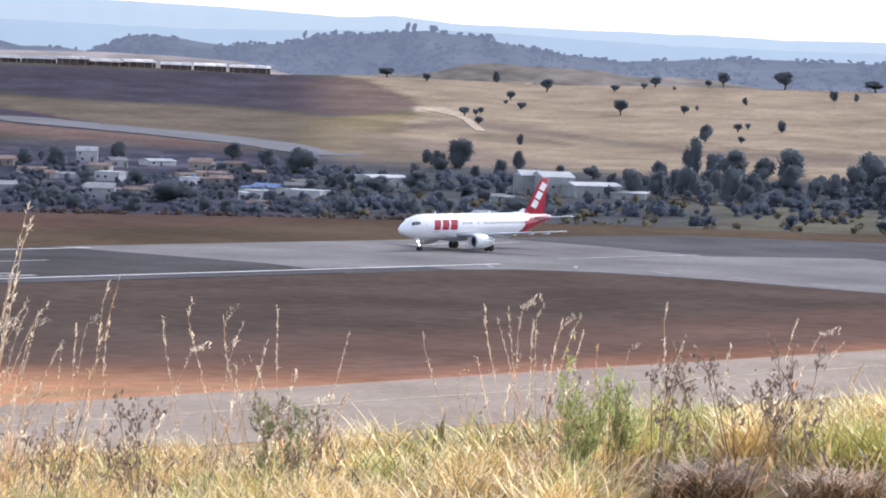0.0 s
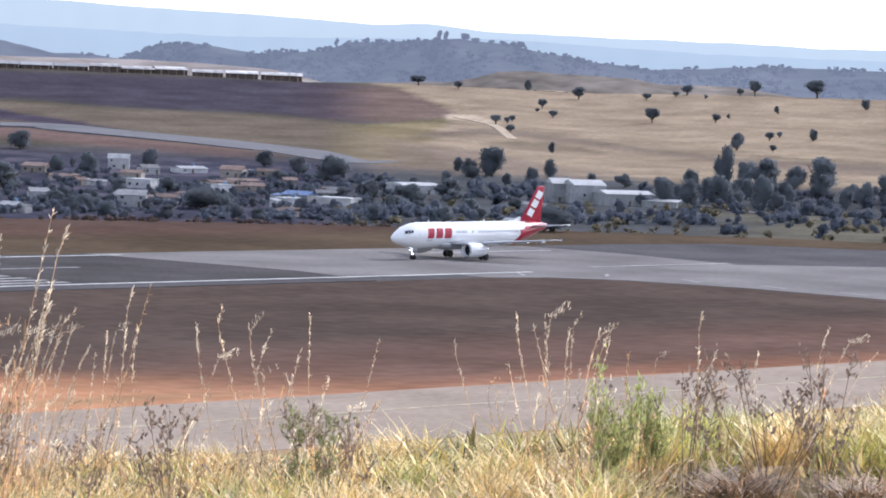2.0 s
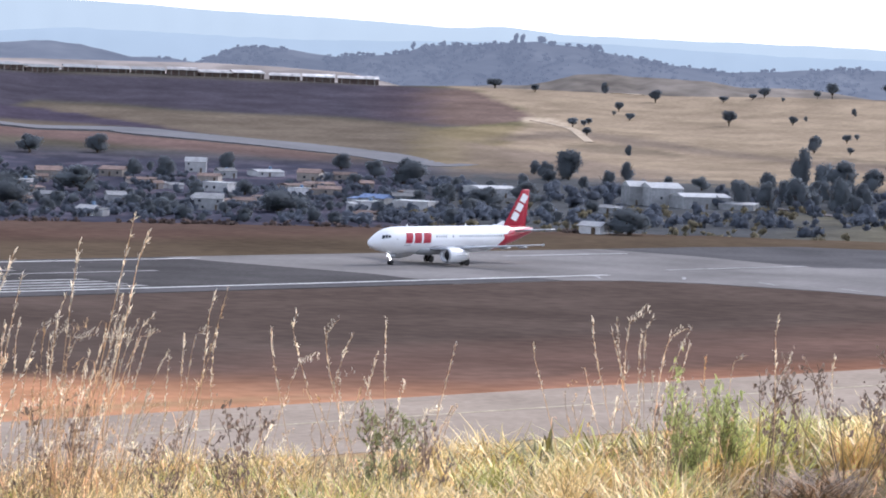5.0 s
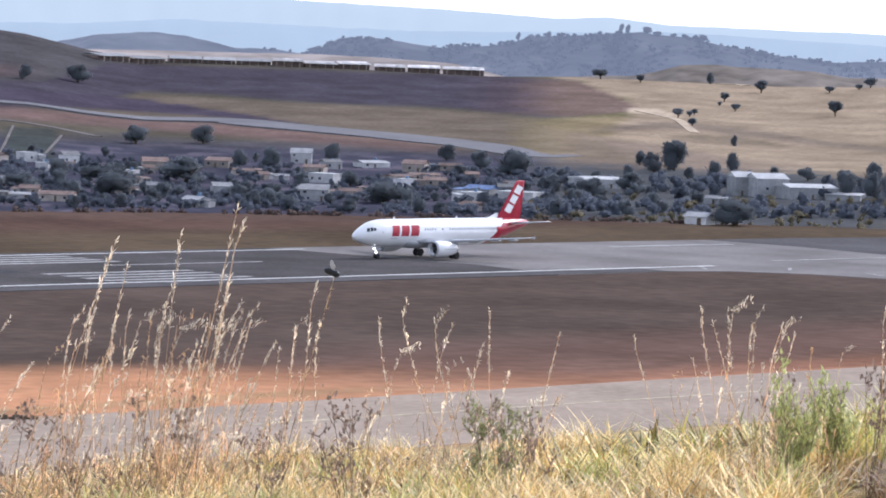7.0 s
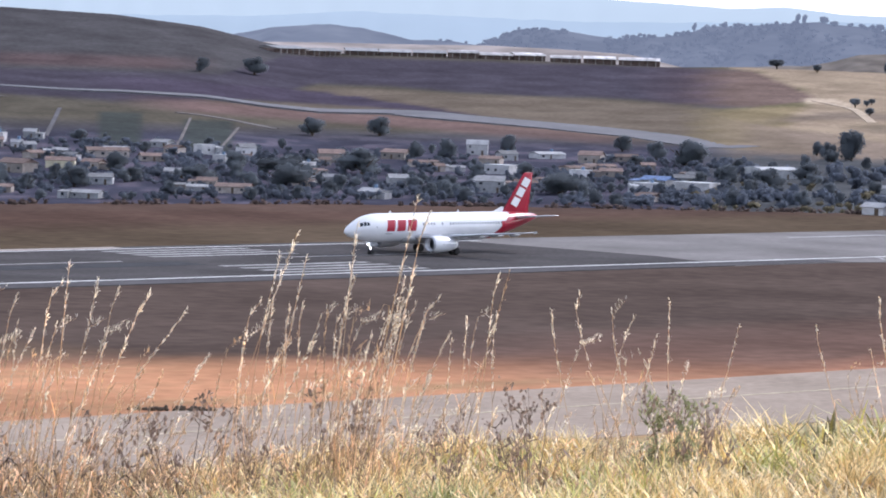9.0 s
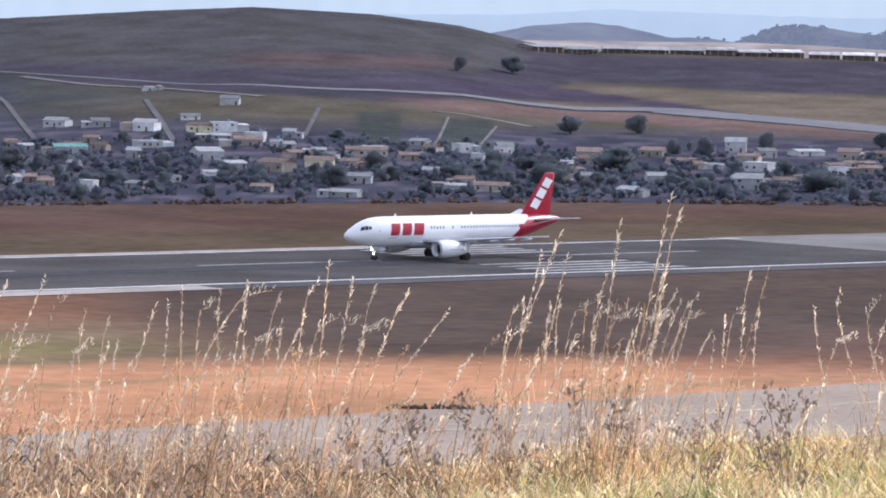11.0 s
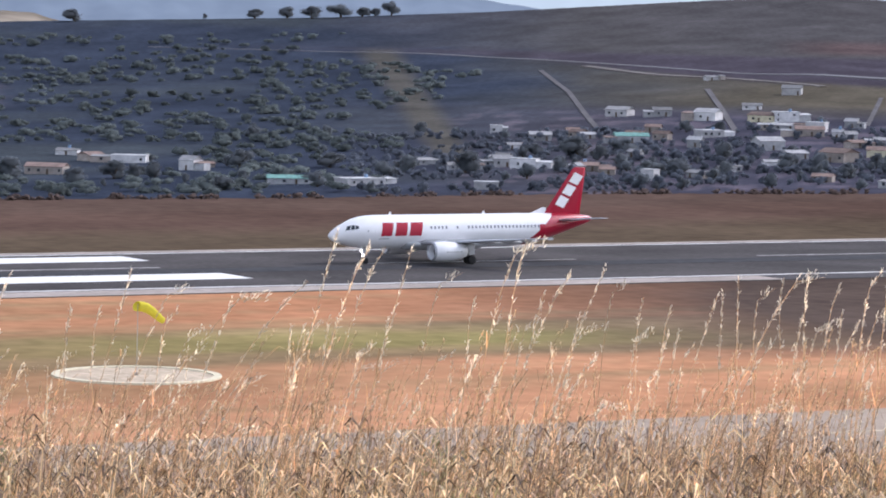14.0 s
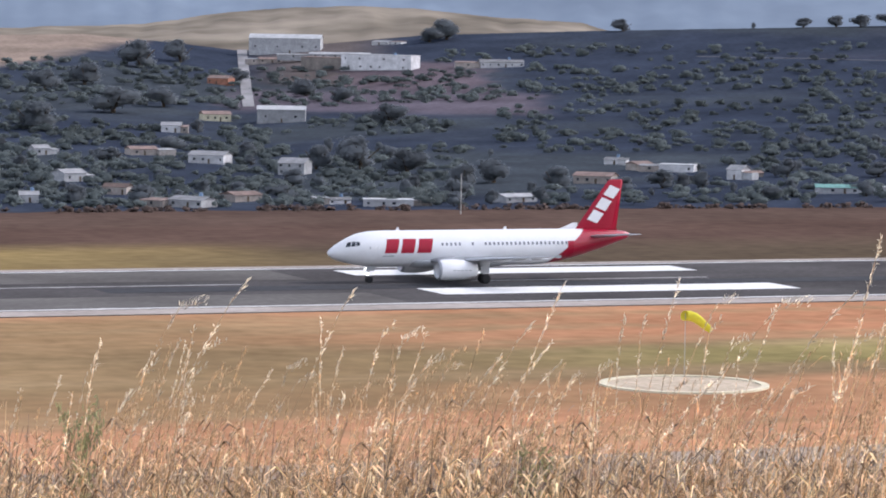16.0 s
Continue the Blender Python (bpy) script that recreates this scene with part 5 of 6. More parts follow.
# ---- roads on the hillside ----
def ribbon(name, pts, width, material, label, lift=0.3):
    p = np.array(pts, float)
    t = np.concatenate([[0], np.cumsum(np.hypot(*np.diff(p, axis=0).T))])
    s = np.linspace(0, t[-1], max(8, int(t[-1] / 6)))
    q = np.stack([np.interp(s, t, p[:, 0]), np.interp(s, t, p[:, 1])], 1)
    for _ in range(6):
        q[1:-1] = (q[:-2] + 2 * q[1:-1] + q[2:]) / 4
    g = np.gradient(q, axis=0)
    g /= np.linalg.norm(g, axis=1)[:, None]
    side = np.stack([-g[:, 1], g[:, 0]], 1) * (np.interp(np.degrees(np.arctan2(q[:, 0], q[:, 1])), *width)[:, None] if isinstance(width, tuple) else width) / 2
    verts, faces = [], []
    for i in range(len(q)):
        for e in (-1, 1):
            x, y = q[i] + e * side[i]
            verts += [(x, y, max(gz(x, y), gz(*q[i])) + lift), (x, y, gz(x, y) - 0.3)]
    for i in range(len(q) - 1):
        a, b = i * 4, i * 4 + 4
        faces += [(a, a + 2, b + 2, b), (a + 1, a, b, b + 1), (a + 2, a + 3, b + 3, b + 2)]
    return tagged(mesh(name, verts, faces, material), label, "road", kind="structure")


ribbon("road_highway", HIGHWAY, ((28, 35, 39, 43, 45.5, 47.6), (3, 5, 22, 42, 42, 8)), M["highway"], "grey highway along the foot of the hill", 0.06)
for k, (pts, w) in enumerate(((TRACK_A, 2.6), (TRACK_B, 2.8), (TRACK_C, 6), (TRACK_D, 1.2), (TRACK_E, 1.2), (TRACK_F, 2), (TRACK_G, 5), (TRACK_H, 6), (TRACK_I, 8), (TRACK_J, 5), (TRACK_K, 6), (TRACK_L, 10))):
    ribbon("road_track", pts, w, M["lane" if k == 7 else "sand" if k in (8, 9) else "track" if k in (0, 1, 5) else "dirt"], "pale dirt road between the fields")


# ---- trees ----
def rounded(me, verts, centre):
    """Shade a mass of leaves as a rounded crown, not leaf by leaf."""
    nrm = verts - centre
    nrm /= np.linalg.norm(nrm, axis=1)[:, None] + 1e-6
    nrm[:, 2] += 1.3
    nrm /= np.linalg.norm(nrm, axis=1)[:, None]
    me.polygons.foreach_set("use_smooth", [True] * len(me.polygons))
    me.normals_split_custom_set_from_vertices(nrm.tolist())


def clump_mesh(name, count, rx, rz, seed, leaf, lift, lobes=5, core=8):
    """A crown of many small tilted leaf clumps gathered in several uneven lobes, with gaps."""
    rnd = np.random.RandomState(seed)
    c = rnd.normal(0, 1, (lobes, 3))
    c /= np.linalg.norm(c, axis=1)[:, None]
    c *= rnd.uniform(0.28, 0.6, (lobes, 1))
    size = rnd.uniform(0.32, 0.56, lobes)
    which = rnd.randint(0, lobes, count)
    d = rnd.normal(0, 1, (count, 3))
    d /= np.linalg.norm(d, axis=1)[:, None]
    p = c[which] + d * (size[which] * rnd.uniform(0.8, 1.2, count))[:, None]
    p *= np.array([rx, rx, rz])
    p[:, 2] += lift
    d = d + rnd.normal(0, 0.25, (count, 3))
    d /= np.linalg.norm(d, axis=1)[:, None]
    u = np.cross(d, rnd.normal(0, 1, (count, 3)))
    u /= np.linalg.norm(u, axis=1)[:, None]
    v = np.cross(d, u)
    v /= np.linalg.norm(v, axis=1)[:, None] + 1e-9
    k = (leaf * rnd.uniform(0.6, 1.4, count))[:, None]
    w = d * -0.3
    verts = np.stack([p + u * k, p + v * k * 0.7 + w * k, p - u * k, p - v * k * 0.7 + w * k], 1).reshape(-1, 3)
    # the dense inside of each lobe
    th, ph = np.linspace(0, 2 * np.pi, core + 1), np.linspace(0.15, np.pi - 0.15, core // 2 + 1)
    ball = lambda i, j: np.array([math.sin(ph[j]) * math.cos(th[i]), math.sin(ph[j]) * math.sin(th[i]), math.cos(ph[j])])
    for q in range(lobes):
        bump = rnd.uniform(0.8, 1.0, (core + 1, core // 2 + 1))
        bump[-1] = bump[0]
        spot = lambda i, j: (c[q] + ball(i, j) * size[q] * 0.86 * bump[i, j]) * np.array([rx, rx, rz]) + np.array([0, 0, lift])
        verts = np.concatenate([verts] + [np.stack([spot(i, j), spot(i, j + 1), spot(i + 1, j + 1), spot(i + 1, j)]) for i in range(core) for j in range(core // 2)])
    faces = np.arange(len(verts)).reshape(-1, 4)
    me = bpy.data.meshes.new(name)
    me.from_pydata(verts.tolist(), [], faces.tolist())
    rounded(me, verts, np.array([0, 0, lift]))
    return me


def make_tree(seed, shape):
    """A unit tree, 1 high and 1 wide: tapered trunk, limbs and a crown."""
    rnd = random.Random(seed)
    thing = tagged(new("tree"), {"round": "dark green broad-crowned tree on the hillside", "flat": "flat-crowned savanna tree in dry grass", "tall": "tall dark narrow tree in a row"}[shape], "tree", "trees of the valley")
    bm = bmesh.new()
    base, rz, rx = {"round": (0.14, 0.5, 0.5), "flat": (0.22, 0.42, 0.52), "tall": (0.10, 0.52, 0.48)}[shape]
    tube(bm, (0, 0, -0.06), (0.02, 0.01, base + 0.2), 0.045, 0.028, 7)
    for i in range(5):
        a = rnd.uniform(0, 6.28)
        tube(bm, (0.01, 0, base * rnd.uniform(0.7, 1.0)), (0.3 * math.cos(a), 0.3 * math.sin(a), base + rz * rnd.uniform(0.5, 1.3)), 0.022, 0.008, 5)
    part("trunk", bm, M["bark"], thing)
    me = clump_mesh("crown", 1100, rx, rz, seed, 0.036, 1 - rz * 0.98, 8 if shape != "flat" else 9)
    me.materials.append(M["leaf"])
    o = new("crown", me)
    o.parent = thing
    return thing


def put_tree(proto, x, y, w, h, turn):
    o = copy_thing(proto, pose(x, y, gz(x, y) - 0.1, 0, 0, turn))
    o.scale = (w, w, h)
    return o


HX = np.array([(q[0], q[1], q[2]) for q in HOUSES + SHEDS])


def in_front(x, y):
    """True where a tree would not stand close before a house."""
    r = math.hypot(x, y)
    along = (HX[:, 0] * x + HX[:, 1] * y) / r - r
    across = np.abs(HX[:, 0] * y - HX[:, 1] * x) / r
    return not np.any((across < HX[:, 2] * 0.3) & (along < 30) & (along > 0))


PROTO = {k: [make_tree(11 * i + j, k) for j in range(3)] for i, k in enumerate(("round", "flat", "tall"))}
rt = random.Random(7)
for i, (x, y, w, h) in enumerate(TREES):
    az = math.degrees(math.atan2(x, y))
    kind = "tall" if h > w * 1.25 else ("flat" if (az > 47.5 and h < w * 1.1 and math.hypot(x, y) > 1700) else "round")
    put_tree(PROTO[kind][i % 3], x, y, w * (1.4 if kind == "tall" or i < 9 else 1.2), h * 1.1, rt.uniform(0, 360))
for i in range(230):
    a, r = radians(rt.uniform(13, 50) if i < 130 else rt.uniform(33, 49)), rt.uniform(1255, 1620 if i < 130 else 1420)
    x, y = r * math.sin(a), r * math.cos(a)
    if min(math.hypot(x - q[0], y - q[1]) for q in HOUSES) < 9 or not in_front(x, y):
        continue
    s = rt.uniform(3, 7)
    put_tree(PROTO["round"][i % 3], x, y, s * rt.uniform(1, 1.5), s, rt.uniform(0, 360))
for i in range(34):
    a, r = radians(rt.uniform(51.6, 56)), rt.uniform(1420, 1560)
    s = rt.uniform(6, 15)
    put_tree(PROTO["tall" if i % 2 else "round"][i % 3], r * math.sin(a), r * math.cos(a), s * 0.9, s, rt.uniform(0, 360))
for i in range(9):
    a, r = radians(rt.uniform(48.5, 56)), rt.uniform(1750, 2280)
    s = rt.uniform(2.5, 6)
    put_tree(PROTO["flat"][i % 3], r * math.sin(a), r * math.cos(a), s * 1.3, s, rt.uniform(0, 360))
for q in PROTO.values():
    for o in q:
        x, y = 1340 * math.sin(0.72 + 0.02 * q.index(o)), 1340 * math.cos(0.72 + 0.02 * q.index(o))
        o.matrix_basis = pose(x, y, gz(x, y) - 0.1)
        o.scale = (7, 7, 6)


def scatter(name, spots, size, leaf, per, material, label, category, seed, squash=0.8, heights=None):
    """Bushes that nobody could count, as one mesh of leaf clumps."""
    rnd = np.random.RandomState(seed)
    base = [clump_mesh("tmp", per, 1, squash, seed + k, leaf, squash * 0.6, 4, 6) for k in range(4)]
    tpl = []
    for me in base:
        co = np.empty(len(me.vertices) * 3)
        me.vertices.foreach_get("co", co)
        tpl.append(co.reshape(-1, 3))
        bpy.data.meshes.remove(me)
    spots = np.array(spots)
    zz = ground_z(spots[:, 0], spots[:, 1]) if heights is None else heights
    out = []
    for i, (x, y) in enumerate(spots):
        a = rnd.uniform(0, 6.28)
        s = size * rnd.uniform(0.5, 1.5)
        p = tpl[i % 4] * s
        out.append(np.stack([p[:, 0] * math.cos(a) - p[:, 1] * math.sin(a) + x, p[:, 0] * math.sin(a) + p[:, 1] * math.cos(a) + y, p[:, 2] + zz[i]], 1))
    v = np.concatenate(out)
    f = np.arange(len(v)).reshape(-1, 4)
    me = bpy.data.meshes.new(name)
    me.vertices.add(len(v))
    me.vertices.foreach_set("co", v.ravel())
    me.loops.add(len(f) * 4)
    me.loops.foreach_set("vertex_index", f.ravel())
    me.polygons.add(len(f))
    me.polygons.foreach_set("loop_start", np.arange(0, len(f) * 4, 4))
    me.update(calc_edges=True)
    mid = np.repeat(np.stack([spots[:, 0], spots[:, 1], zz + size * squash * 0.4], 1), len(tpl[0]), 0)
    rounded(me, v, mid)
    me.materials.append(material)
    return tagged(new(name, me), label, category, kind="stuff")


def polar(n, a0, a1, r0, r1, seed, keep=None):
    rnd = np.random.RandomState(seed)
    a, r = np.radians(rnd.uniform(a0, a1, n)), rnd.uniform(r0, r1, n)
    p = np.stack([r * np.sin(a), r * np.cos(a)], 1)
    if keep:
        p = p[[keep(x, y) for x, y in p]]
    return p


ROAD = np.array([p for a, b in zip(TRACK_H, TRACK_H[1:]) for p in np.linspace(a, b, 30)])


def in_sight(x, y):
    """Keep the scrub off the houses, their forecourts and the steep lane."""
    r = math.hypot(x, y)
    along = (HX[:, 0] * x + HX[:, 1] * y) / r - r
    across = np.abs(HX[:, 0] * y - HX[:, 1] * x) / r
    lane = np.abs(ROAD[:, 0] * y - ROAD[:, 1] * x) / r + np.abs(np.hypot(ROAD[:, 0], ROAD[:, 1]) - r) * 0.15
    field = abs(math.degrees(math.atan2(x, y)) - 21.3) < 1.6 and noise.noise(Vector((x * 0.01, y * 0.01, 4))) > -0.1 and 1560 < r < 1830
    return not (np.any((across < HX[:, 2] * 0.5 + 1) & (along < 45) & (along > -4)) or np.any(lane < 5) or field)


def in_garden(x, y):
    """Gardens crowd round the houses and leave part of each front free."""
    r = math.hypot(x, y)
    along = (HX[:, 0] * x + HX[:, 1] * y) / r - r
    across = np.abs(HX[:, 0] * y - HX[:, 1] * x) / r
    return not np.any((across < HX[:, 2] * 0.36) & (along < 26) & (along > -3)) and noise.noise(Vector((x * 0.02, y * 0.02, 14))) > -0.22


wood = lambda x, y: in_sight(x, y) and noise.fractal(Vector((x * 0.006, y * 0.006, 5)), 1.0, 2.0, 3) > -0.3


def slope(x, y):
    """Bearing and dip of a spot of the hillside, as seen from the brow."""
    return math.degrees(math.atan2(x, y)), math.degrees(math.atan2(gz(x, y) - EYE, math.hypot(x, y)))


def forest(x, y):
    a, e = slope(x, y)
    return a < 29.5 + 2.6 * noise.fractal(Vector((x * 0.004, y * 0.004, 8)), 1.0, 2.0, 3) and not (a < 18.4 and e > -1.24 + 0.2 * (a - 15.4)) and wood(x, y)


def thicket(x, y):
    """Where the slope's scrub closes into a wood."""
    return forest(x, y) and noise.fractal(Vector((x * 0.0045, y * 0.0045, 33)), 1.0, 2.0, 3) > -0.12


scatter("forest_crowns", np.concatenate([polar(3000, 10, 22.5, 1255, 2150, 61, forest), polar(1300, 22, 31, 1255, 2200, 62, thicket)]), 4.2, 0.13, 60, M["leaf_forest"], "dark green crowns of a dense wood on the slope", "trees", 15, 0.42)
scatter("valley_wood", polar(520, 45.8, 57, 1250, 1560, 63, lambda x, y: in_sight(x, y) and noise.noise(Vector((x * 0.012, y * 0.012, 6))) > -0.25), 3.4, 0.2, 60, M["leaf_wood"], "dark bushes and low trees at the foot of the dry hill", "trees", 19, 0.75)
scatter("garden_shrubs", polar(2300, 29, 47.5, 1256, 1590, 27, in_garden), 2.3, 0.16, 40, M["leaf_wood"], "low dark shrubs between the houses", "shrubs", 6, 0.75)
scatter("dry_bushes", polar(520, 46.5, 58, 740, 1450, 31), 1.8, 0.28, 36, M["leaf_dry"], "olive and straw-coloured dry bushes", "bushes", 5)


def edge_spots(n, a0, a1, seed):
    rnd = np.random.RandomState(seed)
    az = rnd.uniform(a0, a1, n)
    r = EYE / np.tan(np.radians(-np.interp(az, *EDGE))) + rnd.uniform(-4, 10, n)
    keep = [noise.noise(Vector((a * 1.3, 2, 0))) > -0.15 for a in az]
    return np.stack([r * np.sin(np.radians(az)), r * np.cos(np.radians(az))], 1)[keep]


scatter("edge_shrubs", edge_spots(1500, 12, 50, 41), 0.8, 0.2, 24, M["leaf_rust"], "rusty dry shrubs along the edge of the strip", "shrubs", 8, 0.6)


far_rnd = np.random.RandomState(51)
# the woods share the hills' glowing haze colour
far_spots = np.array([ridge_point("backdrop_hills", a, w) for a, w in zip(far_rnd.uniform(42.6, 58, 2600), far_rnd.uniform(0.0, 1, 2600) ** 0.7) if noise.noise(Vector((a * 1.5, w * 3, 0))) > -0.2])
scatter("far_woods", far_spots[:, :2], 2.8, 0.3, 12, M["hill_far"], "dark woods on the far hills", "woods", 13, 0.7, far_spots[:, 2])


# ---- windsock and its circle ----
def windsock(x, y):
    circle = tagged(new("windsock_circle"), "pale gravel disc with a whitewashed rim round the windsock", "ground marking")
    circle.matrix_basis = pose(x, y, 0)
    for name, r0, r1, z, m in (("disc", 0, 6.6, 0.06, M["gravel"]), ("rim", 6.6, 7.3, 0.16, M["rim"])):
        bm = bmesh.new()
        n = 48
        ring = lambda r, zz: [(r * math.cos(2 * math.pi * i / n), r * math.sin(2 * math.pi * i / n), zz) for i in range(n)]
        loft(bm, [ring(max(r0, 0.01), -0.1), ring(max(r0, 0.01), z), ring(r1, z), ring(r1, -0.1)], False)
        part(name, bm, m, circle)
    sock = tagged(new("windsock"), "drooping yellow fabric windsock on a thin pole", "windsock")
    sock.matrix_basis = pose(x, y, 0)
    bm = bmesh.new()
    tube(bm, (0, 0, -0.1), (0, 0, 6.2), 0.03, 0.025, 10)
    part("pole", bm, M["pole"], sock)
    bm = bmesh.new()
    ctr = ((-0.1, 6.0, 0.42), (0.35, 5.98, 0.42), (0.8, 5.85, 0.4), (1.25, 5.55, 0.37), (1.7, 5.15, 0.33), (2.15, 4.8, 0.26))
    n = 16
    c, s = math.cos(radians(-23)), math.sin(radians(-23))
    loft(bm, [[((a + 0.25 * math.sin(2 * math.pi * i / n) * r) * c - r * 1.0 * math.cos(2 * math.pi * i / n) * s * -1, (a * s) + r * math.cos(2 * math.pi * i / n) * c, zz + r * math.sin(2 * math.pi * i / n)) for i in range(n)] for a, zz, r in ctr], False)
    part("sleeve", bm, M["sock"], sock, "yellow fabric sleeve", True)
    bm = bmesh.new()
    box(bm, -0.12, 0.12, -0.12, 0.12, -0.1, 0.25, 0.02)
    part("footing", bm, M["shoulder"], sock)


windsock(140.5, 290.5)
bm = bmesh.new()
tube(bm, (0, 0, -0.2), (0, 0, 6.0), 0.08, 0.06, 10)
pole = tagged(part("post", bm, M["pole"], None), "thin grey post at the edge of the strip", "post")
pole.matrix_basis = pose(214, 520, 0)


def earth_clods(x0, y0, x1, y1):
    """A broken line of dark clods and dead branches at the taxiway's edge."""
    rnd = random.Random(31)
    bm = bmesh.new()
    for i in range(46):
        u = rnd.random()
        r = rnd.uniform(0.10, 0.26)
        c = Matrix.Translation((x0 + (x1 - x0) * u + rnd.gauss(0, 0.12), y0 + (y1 - y0) * u + rnd.gauss(0, 0.12), 0.06 + r * 0.45)) @ pose(0, 0, 0, rnd.uniform(0, 90), rnd.uniform(0, 90), rnd.uniform(0, 360)) @ Matrix.Diagonal((r * 1.6, r, r * 0.8, 1))
        made = bmesh.ops.create_icosphere(bm, subdivisions=1, radius=1, matrix=c)
        for v in made["verts"]:
            v.co += Vector((rnd.gauss(0, 0.03), rnd.gauss(0, 0.03), rnd.gauss(0, 0.03)))
    for i in range(6):
        u = rnd.random()
        p = Vector((x0 + (x1 - x0) * u, y0 + (y1 - y0) * u, 0.15))
        tube(bm, p, p + Vector((rnd.uniform(-1.2, 1.2), rnd.uniform(-0.6, 0.6), rnd.uniform(0.05, 0.35))), 0.05, 0.02, 6)
    return tagged(part("earth_clods", bm, M["bark"], None), "dark clods of earth and dead branches beside the taxiway", "debris", kind="stuff")


earth_clods(196.9, 250.6, 202.8, 246.4)


# ---- plants of the brow ----
def stalk_mesh(seed, low=2):
    """Tall dry grass, 1 high: a thin stem whose tip stands over its foot, shorter stems beside it, curled leaves and knotted seed heads."""
    rnd = random.Random(seed)
    sv, sf, hv, hf = [], [], [], []

    def strip3(v, f, pts, w0, w1, ax):
        k0 = len(v)
        for i, p in enumerate(pts):
            w = w0 + (w1 - w0) * i / (len(pts) - 1)
            v.extend([p - ax * w, p + ax.cross(Vector((0, 0, 1))) * w * 1.2, p + ax * w])
        for i in range(len(pts) - 1):
            a, b = k0 + 3 * i, k0 + 3 * i + 3
            f.extend([(a, a + 1, b + 1, b), (a + 1, a + 2, b + 2, b + 1), (a + 2, a, b, b + 2)])

    for s in range(1 + low):
        h = 1.0 if s == 0 else rnd.uniform(0.45, 0.85)
        foot = Vector((0, 0, -0.05)) if s == 0 else Vector((rnd.gauss(0, 0.05), rnd.gauss(0, 0.05), -0.05))
        tip = Vector((0, 0, h)) if s == 0 else foot + Vector((rnd.gauss(0.03, 0.07), rnd.gauss(0, 0.07), h))
        bow = Vector((rnd.gauss(-0.02, 0.02), rnd.gauss(0, 0.02), 0))
        nod = rnd.choice((0.0, 0.02, 0.05, 0.09))
        pts = []
        for i in range(12):
            k = i / 11
            p = foot.lerp(tip, k) + bow * math.sin(math.pi * k)
            e = max(0.0, k - 0.86) / 0.14
            pts.append(p + Vector((nod * e * e, 0, -nod * 0.6 * e * e)))
        a = rnd.uniform(0, 3.1)
        ax = Vector((math.cos(a), math.sin(a), 0))
        strip3(sv, sf, pts, 0.0022, 0.001, ax)
        for _ in range(rnd.randint(1, 3)):
            k = rnd.uniform(0.15, 0.65)
            p = foot.lerp(tip, k) + bow * math.sin(math.pi * k)
            b = rnd.uniform(0, 6.28)
            d = Vector((math.cos(b), math.sin(b), 0))
            ln = rnd.uniform(0.05, 0.15)
            strip3(sv, sf, [p, p + d * ln * 0.3 + Vector((0, 0, ln * 0.7)), p + d * ln * 0.75 + Vector((0, 0, ln * 0.75)), p + d * ln * 1.1 + Vector((0, 0, ln * 0.35))], 0.0026, 0.0006, d.cross(Vector((0, 0, 1))))
        # knots of spikelets, closer towards the tip
        k = rnd.uniform(0.6, 0.72)
        while k < 1.0:
            j = min(10, int(k * 11))
            p = pts[j].lerp(pts[j + 1], k * 11 - j)
            side = rnd.uniform(-0.5, 1.0)
            for _ in range(rnd.randint(2, 6)):
                b = rnd.uniform(0, 6.28)
                d = Vector((math.cos(b) * 0.6 + side * 0.6, math.sin(b) * 0.6, rnd.uniform(0.2, 2.6))).normalized()
                ln = rnd.uniform(0.007, 0.019)
                q = p + d * rnd.uniform(0, 0.012) + Vector((0, 0, rnd.gauss(0, 0.008)))
                strip3(hv, hf, [q, q + d * ln * 0.5, q + d * ln], rnd.uniform(0.001, 0.0025), 0.0006, d.cross(Vector((0.3, 0.5, 1))).normalized())
            k += rnd.choice((0.008, 0.015, 0.03, 0.06)) * rnd.uniform(0.7, 1.3) * (1.5 - k)
    return sv, sf, hv, hf


def make_stalk(seed, low):
    sv, sf, hv, hf = stalk_mesh(seed, low)
    ob = tagged(new("grass_tuft"), "tall dry straw-coloured grass with pale knotted seed heads", "grass", "tall grass tufts on the brow")
    tagged(mesh("stem", sv, sf, M["stalk"], ob), kind="stuff")
    tagged(mesh("seed_head", hv, hf, M["husk"], ob, "pale feathery seed heads"), kind="stuff")
    return ob


tufts = [make_stalk(200 + i, i % 3) for i in range(12)]
SWAY = []
rp = random.Random(3)
for i, (x, y, h, lean) in enumerate(STALKS):
    az = math.degrees(math.atan2(x, y))
    m = pose(x, y, gz(x, y) - 0.03, 0, 0, -az) @ pose(0, 0, 0, 0, lean, 0)
    o = copy_thing(tufts[i % 12], m) if i >= 12 else tufts[i]
    o.matrix_basis = m
    o.scale = (max(0.9, h * 0.85),) * 2 + (h / math.cos(radians(lean)),)
    SWAY.append((o, m, rp.uniform(0, 6.28), rp.uniform(0.7, 1.6), rp.uniform(0.6, 1.3)))


